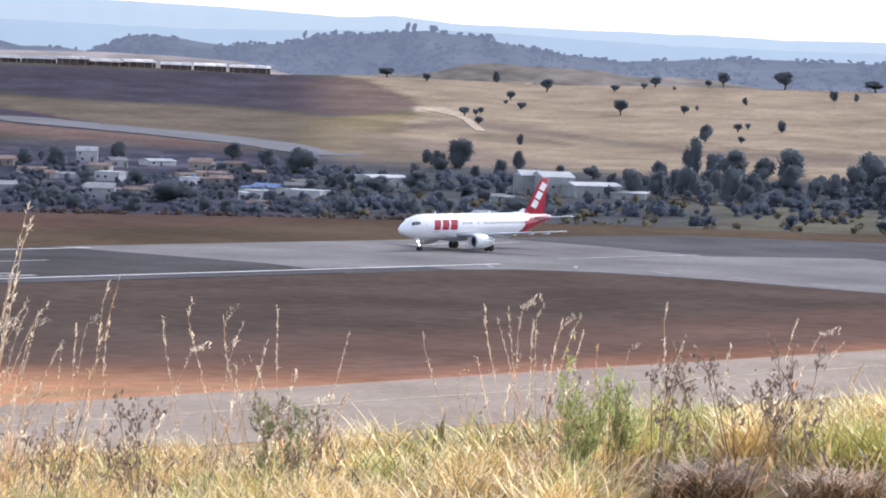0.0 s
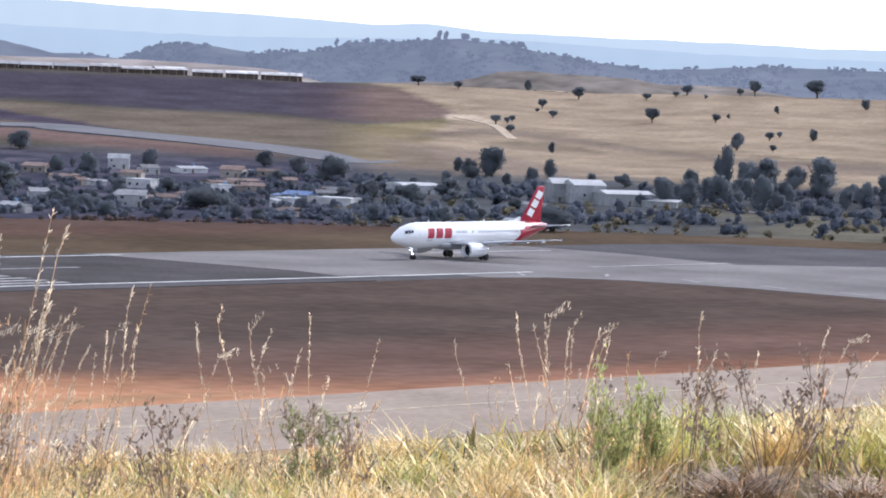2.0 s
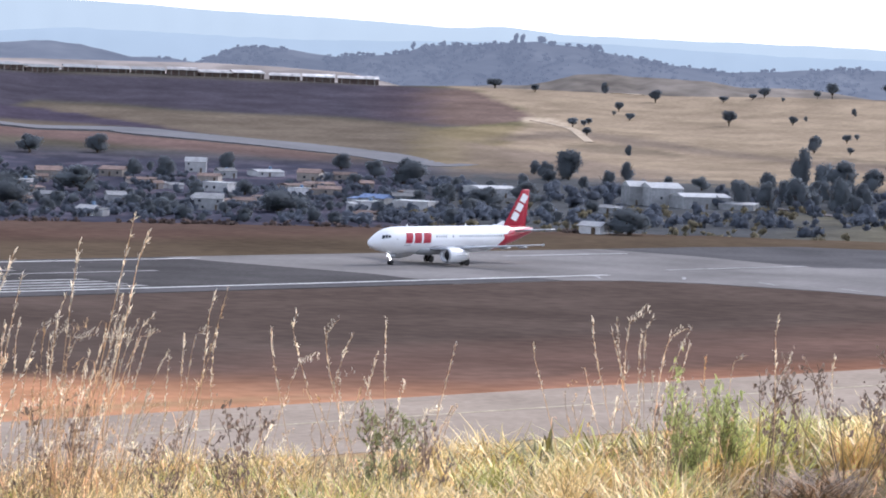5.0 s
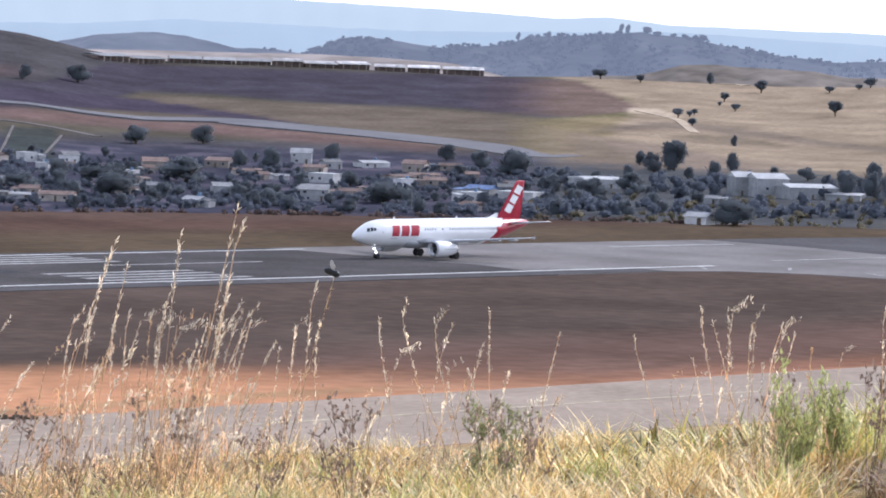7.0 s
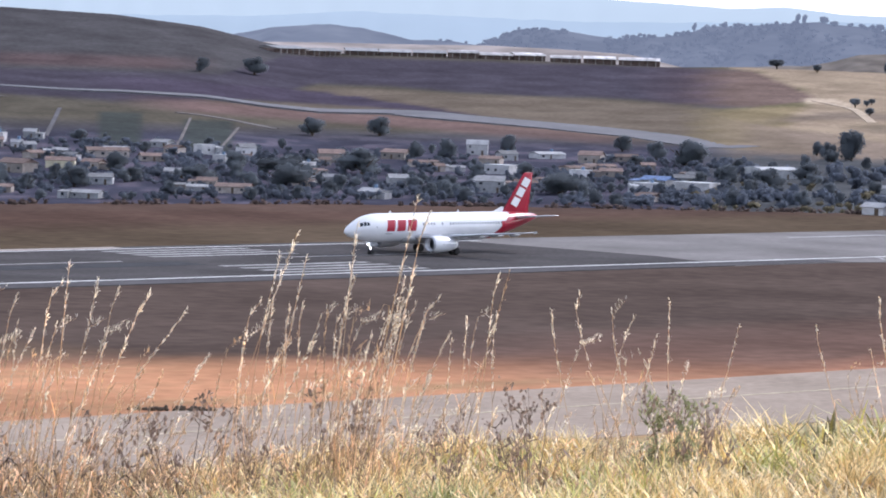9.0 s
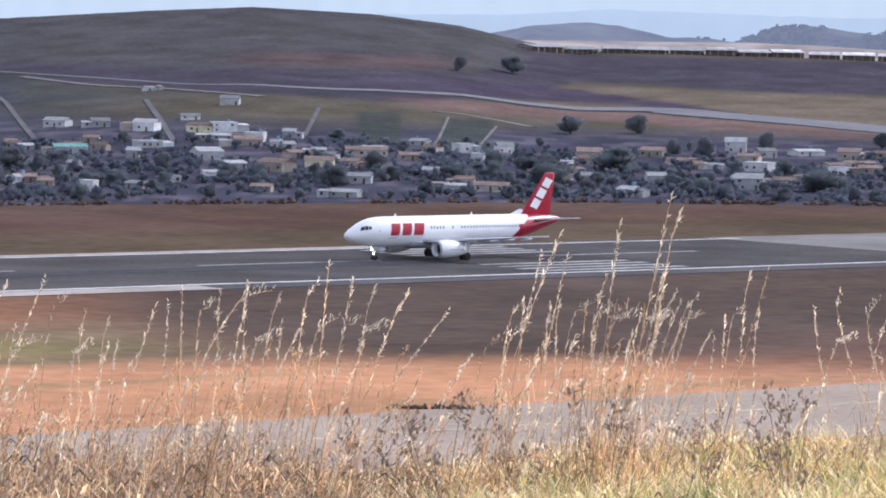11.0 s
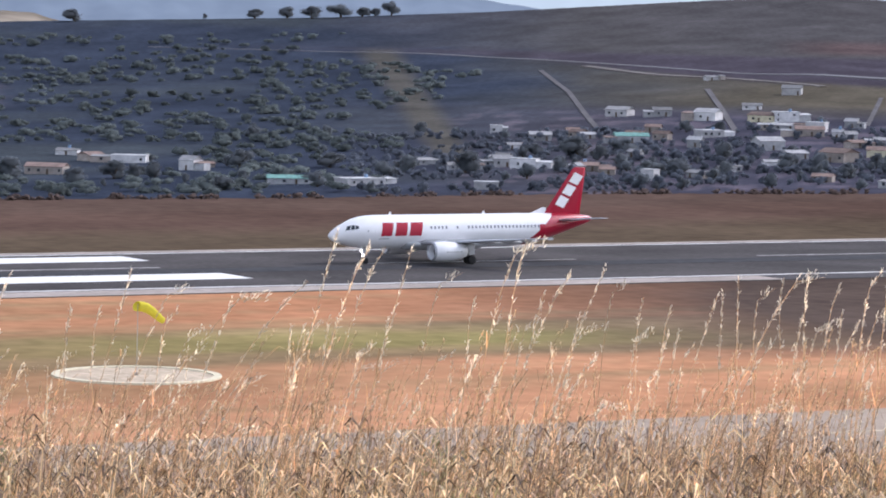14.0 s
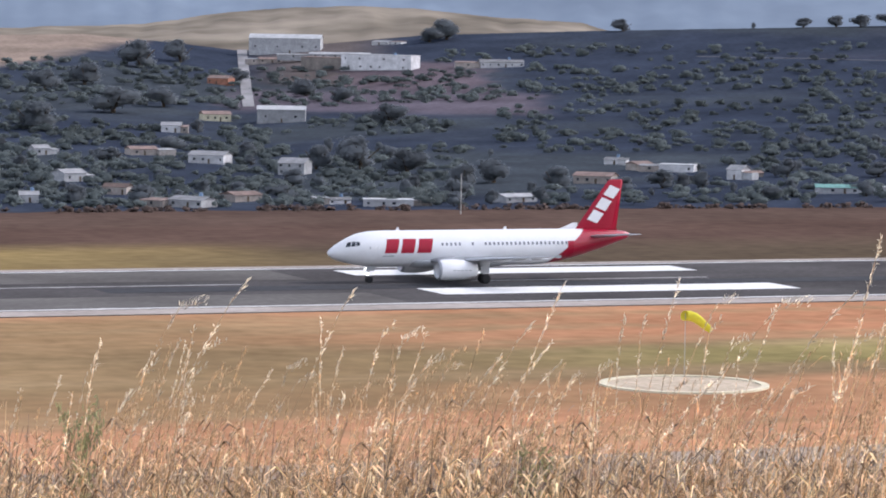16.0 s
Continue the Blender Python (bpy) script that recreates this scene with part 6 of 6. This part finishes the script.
def tuft_field():
    """The many lower and thinner tufts between the tall ones, in one mesh."""
    forms = [stalk_mesh(300 + i, i % 2) for i in range(14)]
    spots = []
    for x, y, h, lean in STALKS:
        az = math.degrees(math.atan2(x, y))
        for _ in range(5 if az < 28 else 3 if az < 37 else 2 if az < 43 else 1):
            spots.append((x + rp.gauss(0, 0.22), y + rp.gauss(0, 0.3), h * rp.uniform(0.4, 0.8), lean + rp.gauss(0, 5)))
    for i in range(560):
        a, r = radians(rp.uniform(12, 36) if i < 440 else rp.uniform(36, 40) if i < 500 else rp.uniform(43, 58)), rp.uniform(17.5, 22)
        spots.append((r * math.sin(a), r * math.cos(a), rp.uniform(0.35, 0.95) * (1.0 if a < radians(36) else 0.7), rp.gauss(7, 9)))
    for az, spread, h, count in STANDS:
        for _ in range(count):
            a, r = radians(rp.gauss(az, spread)), rp.uniform(18.6, 20.6)
            spots.append((r * math.sin(a), r * math.cos(a), h * rp.uniform(0.6, 1.05), rp.gauss(11, 6)))
    verts, faces, slots = [], [], []
    for i, (x, y, h, lean) in enumerate(spots):
        sv, sf, hv, hf = forms[i % 14]
        m = pose(x, y, gz(x, y) - 0.03, 0, 0, -math.degrees(math.atan2(x, y))) @ pose(0, 0, 0, 0, lean, 0) @ Matrix.Diagonal((0.9, 0.9, h, 1))
        for v, f, slot in ((sv, sf, 0), (hv, hf, 1)):
            k = len(verts)
            verts += [tuple(m @ p) for p in v]
            faces += [tuple(q + k for q in g) for g in f]
            slots += [slot] * len(f)
    me = bpy.data.meshes.new("grass_stalks")
    me.from_pydata(verts, [], faces)
    me.materials.append(M["stalk"])
    me.materials.append(M["husk_low"])
    me.polygons.foreach_set("material_index", slots)
    return tagged(new("grass_stalks", me), "thin dry grass stalks with pale seed heads", "grass", kind="stuff")


tuft_field()


def bush(kind, seed):
    """A unit weed bush: branching twigs with seed clusters or leaves; 1 high and about 1 wide."""
    rnd = random.Random(seed)
    label, leafm, words = {"d": ("dark dry weed bush with brown seed clusters", "seed", "brown seed clusters"), "m": ("olive-green leafy weed bush among dry grass", "leaf_mid", "olive leaves"), "g": ("bright green leafy bush among dry grass", "leaf_bright", "bright green leaves")}[kind]
    thing = tagged(new("bush"), label, "bush", "bushes on the brow")
    bm = bmesh.new()
    lv, lf = [], []
    for s in range(8 if kind == "d" else 10):
        a, out = rnd.uniform(0, 6.28), rnd.uniform(0.1, 0.75 if kind == "d" else 0.5)
        top = Vector((math.cos(a) * out, math.sin(a) * out, rnd.uniform(0.45, 1.0)))
        tube(bm, (0, 0, -0.05), top, 0.007, 0.003, 5)
        for b in range(5 if kind == "d" else 12 if kind == "g" else 7):
            k = rnd.uniform(0.72 if kind == "d" else 0.5, 1.0)
            p = top * k
            d = Vector((rnd.uniform(-1, 1), rnd.uniform(-1, 1), rnd.uniform(0.1, 0.9))).normalized() * rnd.uniform(0.08, 0.24)
            tube(bm, p, p + d, 0.004, 0.002, 4)
            for c in range(4 if kind == "d" else 7):
                q = p + d * rnd.uniform(0.3, 1.1) + Vector((rnd.gauss(0, 0.03), rnd.gauss(0, 0.03), rnd.gauss(0, 0.03)))
                u = Vector((rnd.gauss(0, 1), rnd.gauss(0, 1), rnd.gauss(0.4, 1))).normalized()
                v = u.cross(Vector((rnd.gauss(0, 1), rnd.gauss(0, 1), rnd.gauss(0, 1)))).normalized()
                ln = rnd.uniform(0.016, 0.034) if kind == "d" else rnd.uniform(0.022, 0.05)
                wd = ln * (0.7 if kind == "d" else 0.38)
                i0 = len(lv)
                lv += [q - u * ln, q + v * wd, q + u * ln, q - v * wd, q + u.cross(v) * wd * 0.5]
                lf += [(i0, i0 + 1, i0 + 4), (i0 + 1, i0 + 2, i0 + 4), (i0 + 2, i0 + 3, i0 + 4), (i0 + 3, i0, i0 + 4)]
    tagged(part("twig", bm, M["twig"], thing, "thin dark twigs"), kind="stuff")
    tagged(mesh("foliage", lv, lf, M[leafm], thing, words), kind="stuff")
    return thing


kinds = {}
for i, (x, y, h, w, kind) in enumerate(BUSHES):
    key = kind + str(i % 3)
    m = pose(x, y, gz(x, y) - 0.03, 0, 0, rp.uniform(0, 360))
    if key not in kinds:
        kinds[key] = o = bush(kind, 500 + i)
        o.matrix_basis = m
    else:
        o = copy_thing(kinds[key], m)
    o.scale = (w * (1.25 if kind == "d" else 1.1),) * 2 + (h,)


def grass_field():
    """The thick grass of the brow: bent tapering blades in clumps."""
    rnd = np.random.RandomState(17)
    n = 105000
    a = np.radians(rnd.uniform(9, 62, n))
    r = np.sqrt(rnd.uniform(14.5 ** 2, 25.5 ** 2, n))
    x, y = r * np.sin(a), r * np.cos(a)
    cx, cy = np.round(x / 0.35 + rnd.normal(0, 0.25, n)) * 0.35, np.round(y / 0.35 + rnd.normal(0, 0.25, n)) * 0.35
    k = rnd.uniform(0.35, 0.9, n)
    x, y = x * (1 - k) + cx * k + np.sin(cy * 37) * 0.1, y * (1 - k) + cy * k + np.sin(cx * 41) * 0.1
    den = np.array([noise.fractal(Vector((p * 0.5, q * 0.5, 1)), 1.0, 2.0, 3) for p, q in zip(cx, cy)])
    az = np.degrees(np.arctan2(x, y))
    keep = rnd.uniform(0, 1, n) < np.clip(np.interp(az, [10, 30, 36, 42, 56], [0.34, 0.4, 0.75, 1.0, 1.0]) + den * 0.8, 0.1, 1)
    for gx, gy in MOUNDS:
        keep &= (np.abs(np.arctan2(x, y) - math.atan2(gx, gy)) > 0.024) | (r > math.hypot(gx, gy) + 0.4)
    x, y, den, az, cx, cy = (q[keep] for q in (x, y, den, az, cx, cy))
    n = len(x)
    z = ground_z(x, y) - 0.04
    ln = rnd.uniform(0.12, 0.36, n) * (1 + 0.45 * den)
    wd = rnd.uniform(0.004, 0.012, n) * np.interp(np.degrees(np.arctan2(x, y)), [38, 46], [1, 1.45])
    th = rnd.uniform(0, 2 * np.pi, n)
    lean, curl = rnd.uniform(0.05, 0.85, n), rnd.uniform(0.1, 1.3, n)
    dx, dy = np.cos(th), np.sin(th)
    rows = []
    for q in (0, 0.4, 0.75, 1.0):
        out = ln * (lean * q + curl * q * q * 0.8)
        up = ln * (q - 0.5 * curl * q ** 3)
        w = wd * (1 - q) ** 0.6 + 0.0004
        for e in (-1, 1):
            rows.append(np.stack([x + dx * out - dy * w * e, y + dy * out + dx * w * e, z + up], 1))
    v = np.stack(rows, 1).reshape(-1, 3)
    base = np.arange(n)[:, None, None] * 8
    f = (base + np.array([[0, 1, 3, 2], [2, 3, 5, 4], [4, 5, 7, 6]])[None]).reshape(-1, 4)
    me = bpy.data.meshes.new("grass")
    me.vertices.add(len(v))
    me.vertices.foreach_set("co", v.ravel())
    me.loops.add(len(f) * 4)
    me.loops.foreach_set("vertex_index", f.ravel())
    me.polygons.add(len(f))
    me.polygons.foreach_set("loop_start", np.arange(0, len(f) * 4, 4))
    me.update(calc_edges=True)
    straw, gold, green, brown = np.array([0.93, 0.71, 0.38]), np.array([0.84, 0.61, 0.24]), np.array([0.50, 0.49, 0.14]), np.array([0.42, 0.28, 0.18])
    t = rnd.uniform(0, 1, n)[:, None]
    g = np.array([noise.noise(Vector((p * 0.35, q * 0.35, 9))) for p, q in zip(cx, cy)])
    tone = straw * t + gold * (1 - t)
    wg = np.clip(-0.02 + 1.1 * g + np.interp(az, [10, 30, 40, 50], [-0.3, -0.25, 0.0, 0.12]), 0, 0.9) * rnd.uniform(0.2, 1, n)
    for gx, gy in GREEN_TUFTS:
        wg = np.maximum(wg, np.clip(1.15 - np.hypot(x - gx, y - gy) / 0.7, 0, 0.85))
    tone = tone * (1 - wg[:, None]) + green * wg[:, None]
    wb = np.clip(np.interp(az, [10, 34, 42, 48], [0.8, 0.75, 0.3, 0.05]) - 0.9 * g, 0, 0.85) * rnd.uniform(0.2, 1, n)
    for gx, gy in MOUNDS:
        wb = np.maximum(wb, np.clip(1.3 - np.hypot(x - gx, y - gy) / 0.55, 0, 0.9))
    tone = tone * (1 - wb[:, None]) + brown * wb[:, None]
    tone = tone * rnd.uniform(0.45, 1.2, n)[:, None].clip(0, 1.1)
    col = me.attributes.new("tone", "FLOAT_COLOR", "POINT")
    col.data.foreach_set("color", np.concatenate([np.repeat(tone, 8, 0), np.ones((n * 8, 1))], 1).ravel())
    me.materials.append(M["straw"])
    return tagged(new("grass", me), "thick dry golden and green grass on the brow", "grass", kind="stuff")


def undergrowth():
    """Dry weeds on the slope: thin upright stems with curled leaves."""
    rnd = np.random.RandomState(29)
    n = 30000
    az = rnd.uniform(9, 47, n)
    a, r = np.radians(az), np.sqrt(rnd.uniform(15.5 ** 2, 26 ** 2, n))
    keep = rnd.uniform(0, 1, n) < np.interp(az, [9, 28, 35, 38, 42, 47], [0.36, 0.5, 0.65, 0.5, 0.35, 0.1])
    a, r = a[keep], r[keep]
    n = len(a)
    x, y = r * np.sin(a), r * np.cos(a)
    z = ground_z(x, y) - 0.03
    h = rnd.uniform(0.2, 0.54, n) * (1 + 0.75 * rnd.uniform(0, 1, n) ** 2) * np.interp(np.degrees(a), [9, 30, 35, 38, 47], [1.0, 0.95, 0.8, 0.5, 0.45])
    verts, tone = [], []
    base = np.stack([x, y, z], 1)
    th = rnd.uniform(0, 2 * np.pi, n)
    lean = np.stack([np.cos(th), np.sin(th), 0 * th], 1) * 0.18 + np.array([0.10, -0.07, 0])
    side = np.stack([np.cos(th + 1.3), np.sin(th + 1.3), 0 * th], 1)
    pale, tan, brown = np.array([0.78, 0.57, 0.32]), np.array([0.62, 0.40, 0.22]), np.array([0.28, 0.18, 0.12])
    pick = rnd.uniform(0, 1, n)
    col = np.where((pick < 0.28)[:, None], pale, np.where((pick < 0.7)[:, None], tan, brown))

    def blade(p0, p1, p2, w0, w1, w2):
        for p, w in ((p0, w0), (p1, w1), (p2, w2)):
            verts.append(p - side * w)
            verts.append(p + side * w)
        tone.append(col)

    up = np.array([0, 0, 1.0])
    blade(base, base + up * (h * 0.55)[:, None] + lean * (h * 0.35)[:, None], base + up * h[:, None] + lean * h[:, None], 0.0028, 0.0024, 0.0012)
    for k in range(4):
        f = rnd.uniform(0.25, 0.95, n)
        p = base + up * (h * f)[:, None] + lean * (h * f * f)[:, None]
        b = rnd.uniform(0, 2 * np.pi, n)
        d = np.stack([np.cos(b), np.sin(b), 0 * b], 1)
        ln = rnd.uniform(0.03, 0.11, n)[:, None]
        blade(p, p + d * ln * 0.6 + up * ln * 0.6, p + d * ln * 1.2 + up * ln * rnd.uniform(-0.3, 0.5, (n, 1)), 0.002, 0.006, 0.001)
    strips = len(verts) // 6
    v = np.concatenate([np.stack(verts[6 * q:6 * q + 6], 1).reshape(-1, 3) for q in range(strips)])
    c = np.concatenate([np.repeat(q, 6, 0) for q in tone])
    i = np.arange(len(v) // 6)[:, None, None] * 6
    f = (i + np.array([[0, 1, 3, 2], [2, 3, 5, 4]])[None]).reshape(-1, 4)
    me = bpy.data.meshes.new("undergrowth")
    me.vertices.add(len(v))
    me.vertices.foreach_set("co", v.ravel())
    me.loops.add(len(f) * 4)
    me.loops.foreach_set("vertex_index", f.ravel())
    me.polygons.add(len(f))
    me.polygons.foreach_set("loop_start", np.arange(0, len(f) * 4, 4))
    me.update(calc_edges=True)
    at = me.attributes.new("tone", "FLOAT_COLOR", "POINT")
    at.data.foreach_set("color", np.concatenate([c, np.ones((len(c), 1))], 1).ravel())
    me.materials.append(M["straw"])
    return tagged(new("undergrowth", me), "thin dry brown weeds with curled leaves", "weeds", kind="stuff")


def tussock(seed, blades, kind):
    """A mound of long arching grass blades round one root, about 1 wide and 0.6 high."""
    rnd = np.random.RandomState(seed)
    th = rnd.uniform(0, 2 * np.pi, blades)
    ln = rnd.uniform(0.3, 0.85, blades)
    arch = rnd.uniform(0.35, 1.0, blades) if kind != "dead" else rnd.uniform(0.8, 1.5, blades)
    rx, ry = rnd.normal(0, 0.13, blades), rnd.normal(0, 0.13, blades)
    wd = rnd.uniform(0.006, 0.016, blades)
    bend = rnd.normal(0, 0.75, blades)
    rows = []
    for q in (0, 0.25, 0.5, 0.75, 1.0):
        out = ln * 0.55 * q ** 1.3 * (0.5 + 0.5 * arch)
        up = ln * 0.75 * (q - 0.42 * arch * q ** 2.2)
        a = th + bend * q
        w = wd * (1 - q * 0.92)
        for e in (-1, 1):
            rows.append(np.stack([rx + np.cos(a) * out - np.sin(a) * w * e, ry + np.sin(a) * out + np.cos(a) * w * e, up - 0.03], 1))
    v = np.stack(rows, 1).reshape(-1, 3)
    f = (np.arange(blades)[:, None, None] * 10 + np.array([[0, 1, 3, 2], [2, 3, 5, 4], [4, 5, 7, 6], [6, 7, 9, 8]])[None]).reshape(-1, 4)
    words = {"gold": "arching golden grass tussock", "green": "yellow-green arching grass tussock", "dead": "collapsed mound of dead brown grass", "fresh": "fresh green tuft of broad grass"}[kind]
    ob = mesh("grass_tussock", v, f, M["tussock_" + kind])
    return tagged(ob, words + " on the brow", "grass", "grass tussocks on the brow")


for nm, c in (("gold", (0.92, 0.71, 0.34)), ("green", (0.64, 0.61, 0.20)), ("dead", (0.42, 0.28, 0.165)), ("fresh", (0.44, 0.44, 0.17))):
    M["tussock_" + nm] = mat("tussock_" + nm, c, 0.45, grain=0.2, scale=4, island=0.5 if nm != "dead" else 0.75, spec=0.5, through_light=0.12)
grass_field()
undergrowth()
forms = {k: [tussock(900 + 10 * i + j, 260 if k != "dead" else 420, k) for j in range(2)] for i, k in enumerate(("gold", "green", "dead", "fresh"))}
used = set()
rq = random.Random(12)
spots = [(x, y, "dead", 0.95) for x, y in MOUNDS] + [(18.3 * math.sin(radians(a)) + rq.uniform(-0.13, 0.13), 18.3 * math.cos(radians(a)) + rq.uniform(-0.13, 0.13), "fresh", rq.uniform(0.75, 1.0)) for a in (43.2, 30.7, 23.7, 18.4) for _ in range(3)]
for i in range(190):
    a, r = radians(rq.uniform(39, 58)), rq.uniform(17, 22.5)
    spots.append((r * math.sin(a), r * math.cos(a), "green" if rq.random() < 0.28 else "gold", rq.uniform(0.5, 0.95) * (0.85 + 0.2 * (math.degrees(a) > 50))))
for i in range(40):
    a, r = radians(rq.uniform(13, 39)), rq.uniform(17.5, 21.5)
    spots.append((r * math.sin(a), r * math.cos(a), "green" if i % 3 == 0 else "gold", rq.uniform(0.3, 0.5)))
for i, (x, y, k, sz) in enumerate(spots):
    if k in ("gold", "green") and any(abs(math.atan2(x, y) - math.atan2(gx, gy)) < 0.035 and math.hypot(x, y) < math.hypot(gx, gy) + 0.5 for gx, gy in MOUNDS):
        continue
    m = pose(x, y, gz(x, y), 0, 0, rq.uniform(0, 360))
    proto = forms[k][i % 2]
    if proto.name in used:
        o = copy_thing(proto, m)
    else:
        o = proto
        o.matrix_basis = m
        used.add(proto.name)
    o.scale = (sz, sz, sz) if k != "dead" else (sz * 0.8, sz * 0.8, sz * 0.6)
    if k == "fresh":
        o.scale = (sz * 0.6, sz * 0.6, sz * 0.85)

def insect():
    """A bee that crosses close before the lens."""
    thing = tagged(new("bee"), "dark bee in flight with blurred pale wings", "insect")
    bm = bmesh.new()
    loft(bm, [[(x, r * math.cos(2 * math.pi * i / 10), r * math.sin(2 * math.pi * i / 10)) for i in range(10)] for x, r in ((-0.0036, 0.0003), (-0.0026, 0.0012), (-0.001, 0.0014), (0.0004, 0.0011), (0.0012, 0.0015), (0.0024, 0.0012), (0.0032, 0.0004))])
    part("body", bm, M["dark"], thing, "dark hairy body", True)
    for side in (-1, 1):
        bm = bmesh.new()
        loft(bm, [[(x - w, side * 0.0004 + 0.0016 * side * k, z - 0.0001), (x + w, side * 0.0004 + 0.0016 * side * k, z - 0.0001), (x + w, side * 0.0004 + 0.0016 * side * k, z + 0.0001), (x - w, side * 0.0004 + 0.0016 * side * k, z + 0.0001)] for k, x, z, w in ((0, 0, 0.001, 0.0004), (0.6, -0.001, 0.0026, 0.0012), (1, -0.002, 0.0042, 0.0004))])
        part("wing", bm, M["wall_white"], thing, "pale wing")
    return thing


bee = insect()

# more small houses between the gardens
more = random.Random(77)
for k in range(46):
    a, r = radians(more.uniform(31, 46.5)), more.uniform(1262, 1600)
    x, y = r * math.sin(a), r * math.cos(a)
    if min(math.hypot(x - q[0], y - q[1]) for q in HOUSES) > 10:
        house(x, y, more.uniform(5, 9), more.uniform(2.6, 4.2), more.choice("wtgtgf"), 700 + k)

# masts and lone trees on the far crest
for az, el, w in ((48.10, 0.21, 5), (48.20, 0.20, 5), (46.55, 0.06, 4), (47.0, 0.09, 5), (48.5, 0.2, 9), (49.35, 0.11, 8)):
    x, y = 3000 * math.sin(radians(az)), 3000 * math.cos(radians(az))
    o = copy_thing(PROTO["tall" if w < 6 else "flat"][0], pose(x, y, EYE + 3000 * math.tan(radians(el)) - 6, 0, 0, az * 31))
    o.scale = (w * 1.2, w * 1.2, 10 if az in (48.10, 48.20) else 8)
    # trunk and crown take the emissive haze colour of the far hills
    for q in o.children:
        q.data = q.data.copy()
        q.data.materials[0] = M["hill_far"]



def motions():
    walk(plane, [(t, pose(x, 399.84, 0.08)) for t, x in PLANE])
    # the bee hovers beside the camera, then darts across its view
    a, e = radians(43.86), radians(-3.66)
    at = Vector((1.5 * math.cos(e) * math.sin(a), 1.5 * math.cos(e) * math.cos(a), EYE + 1.5 * math.sin(e)))
    right = Vector((math.cos(a), -math.sin(a), 0))
    spots = [(0.0, -0.95, 0.36), (6.8, -0.75, 0.31), (7.0, 0.0, 0.0), (7.2, 0.75, -0.33), (16.0, 1.3, -0.42)]
    walk(bee, [(t, Matrix.Translation(at + right * u + Vector((0, 0, w))) @ pose(0, 0, 0, 0, 20, -43.9)) for t, u, w in spots])
    # the tall grass nods in the wind
    for ob, m, phase, speed, amount in SWAY:
        walk(ob, [(t * 0.5, m @ pose(0, 0, 0, amount * math.sin(phase + speed * t), 0.8 * amount * math.sin(1.3 * phase + 0.8 * speed * t), 0)) for t in range(33)])


motions()
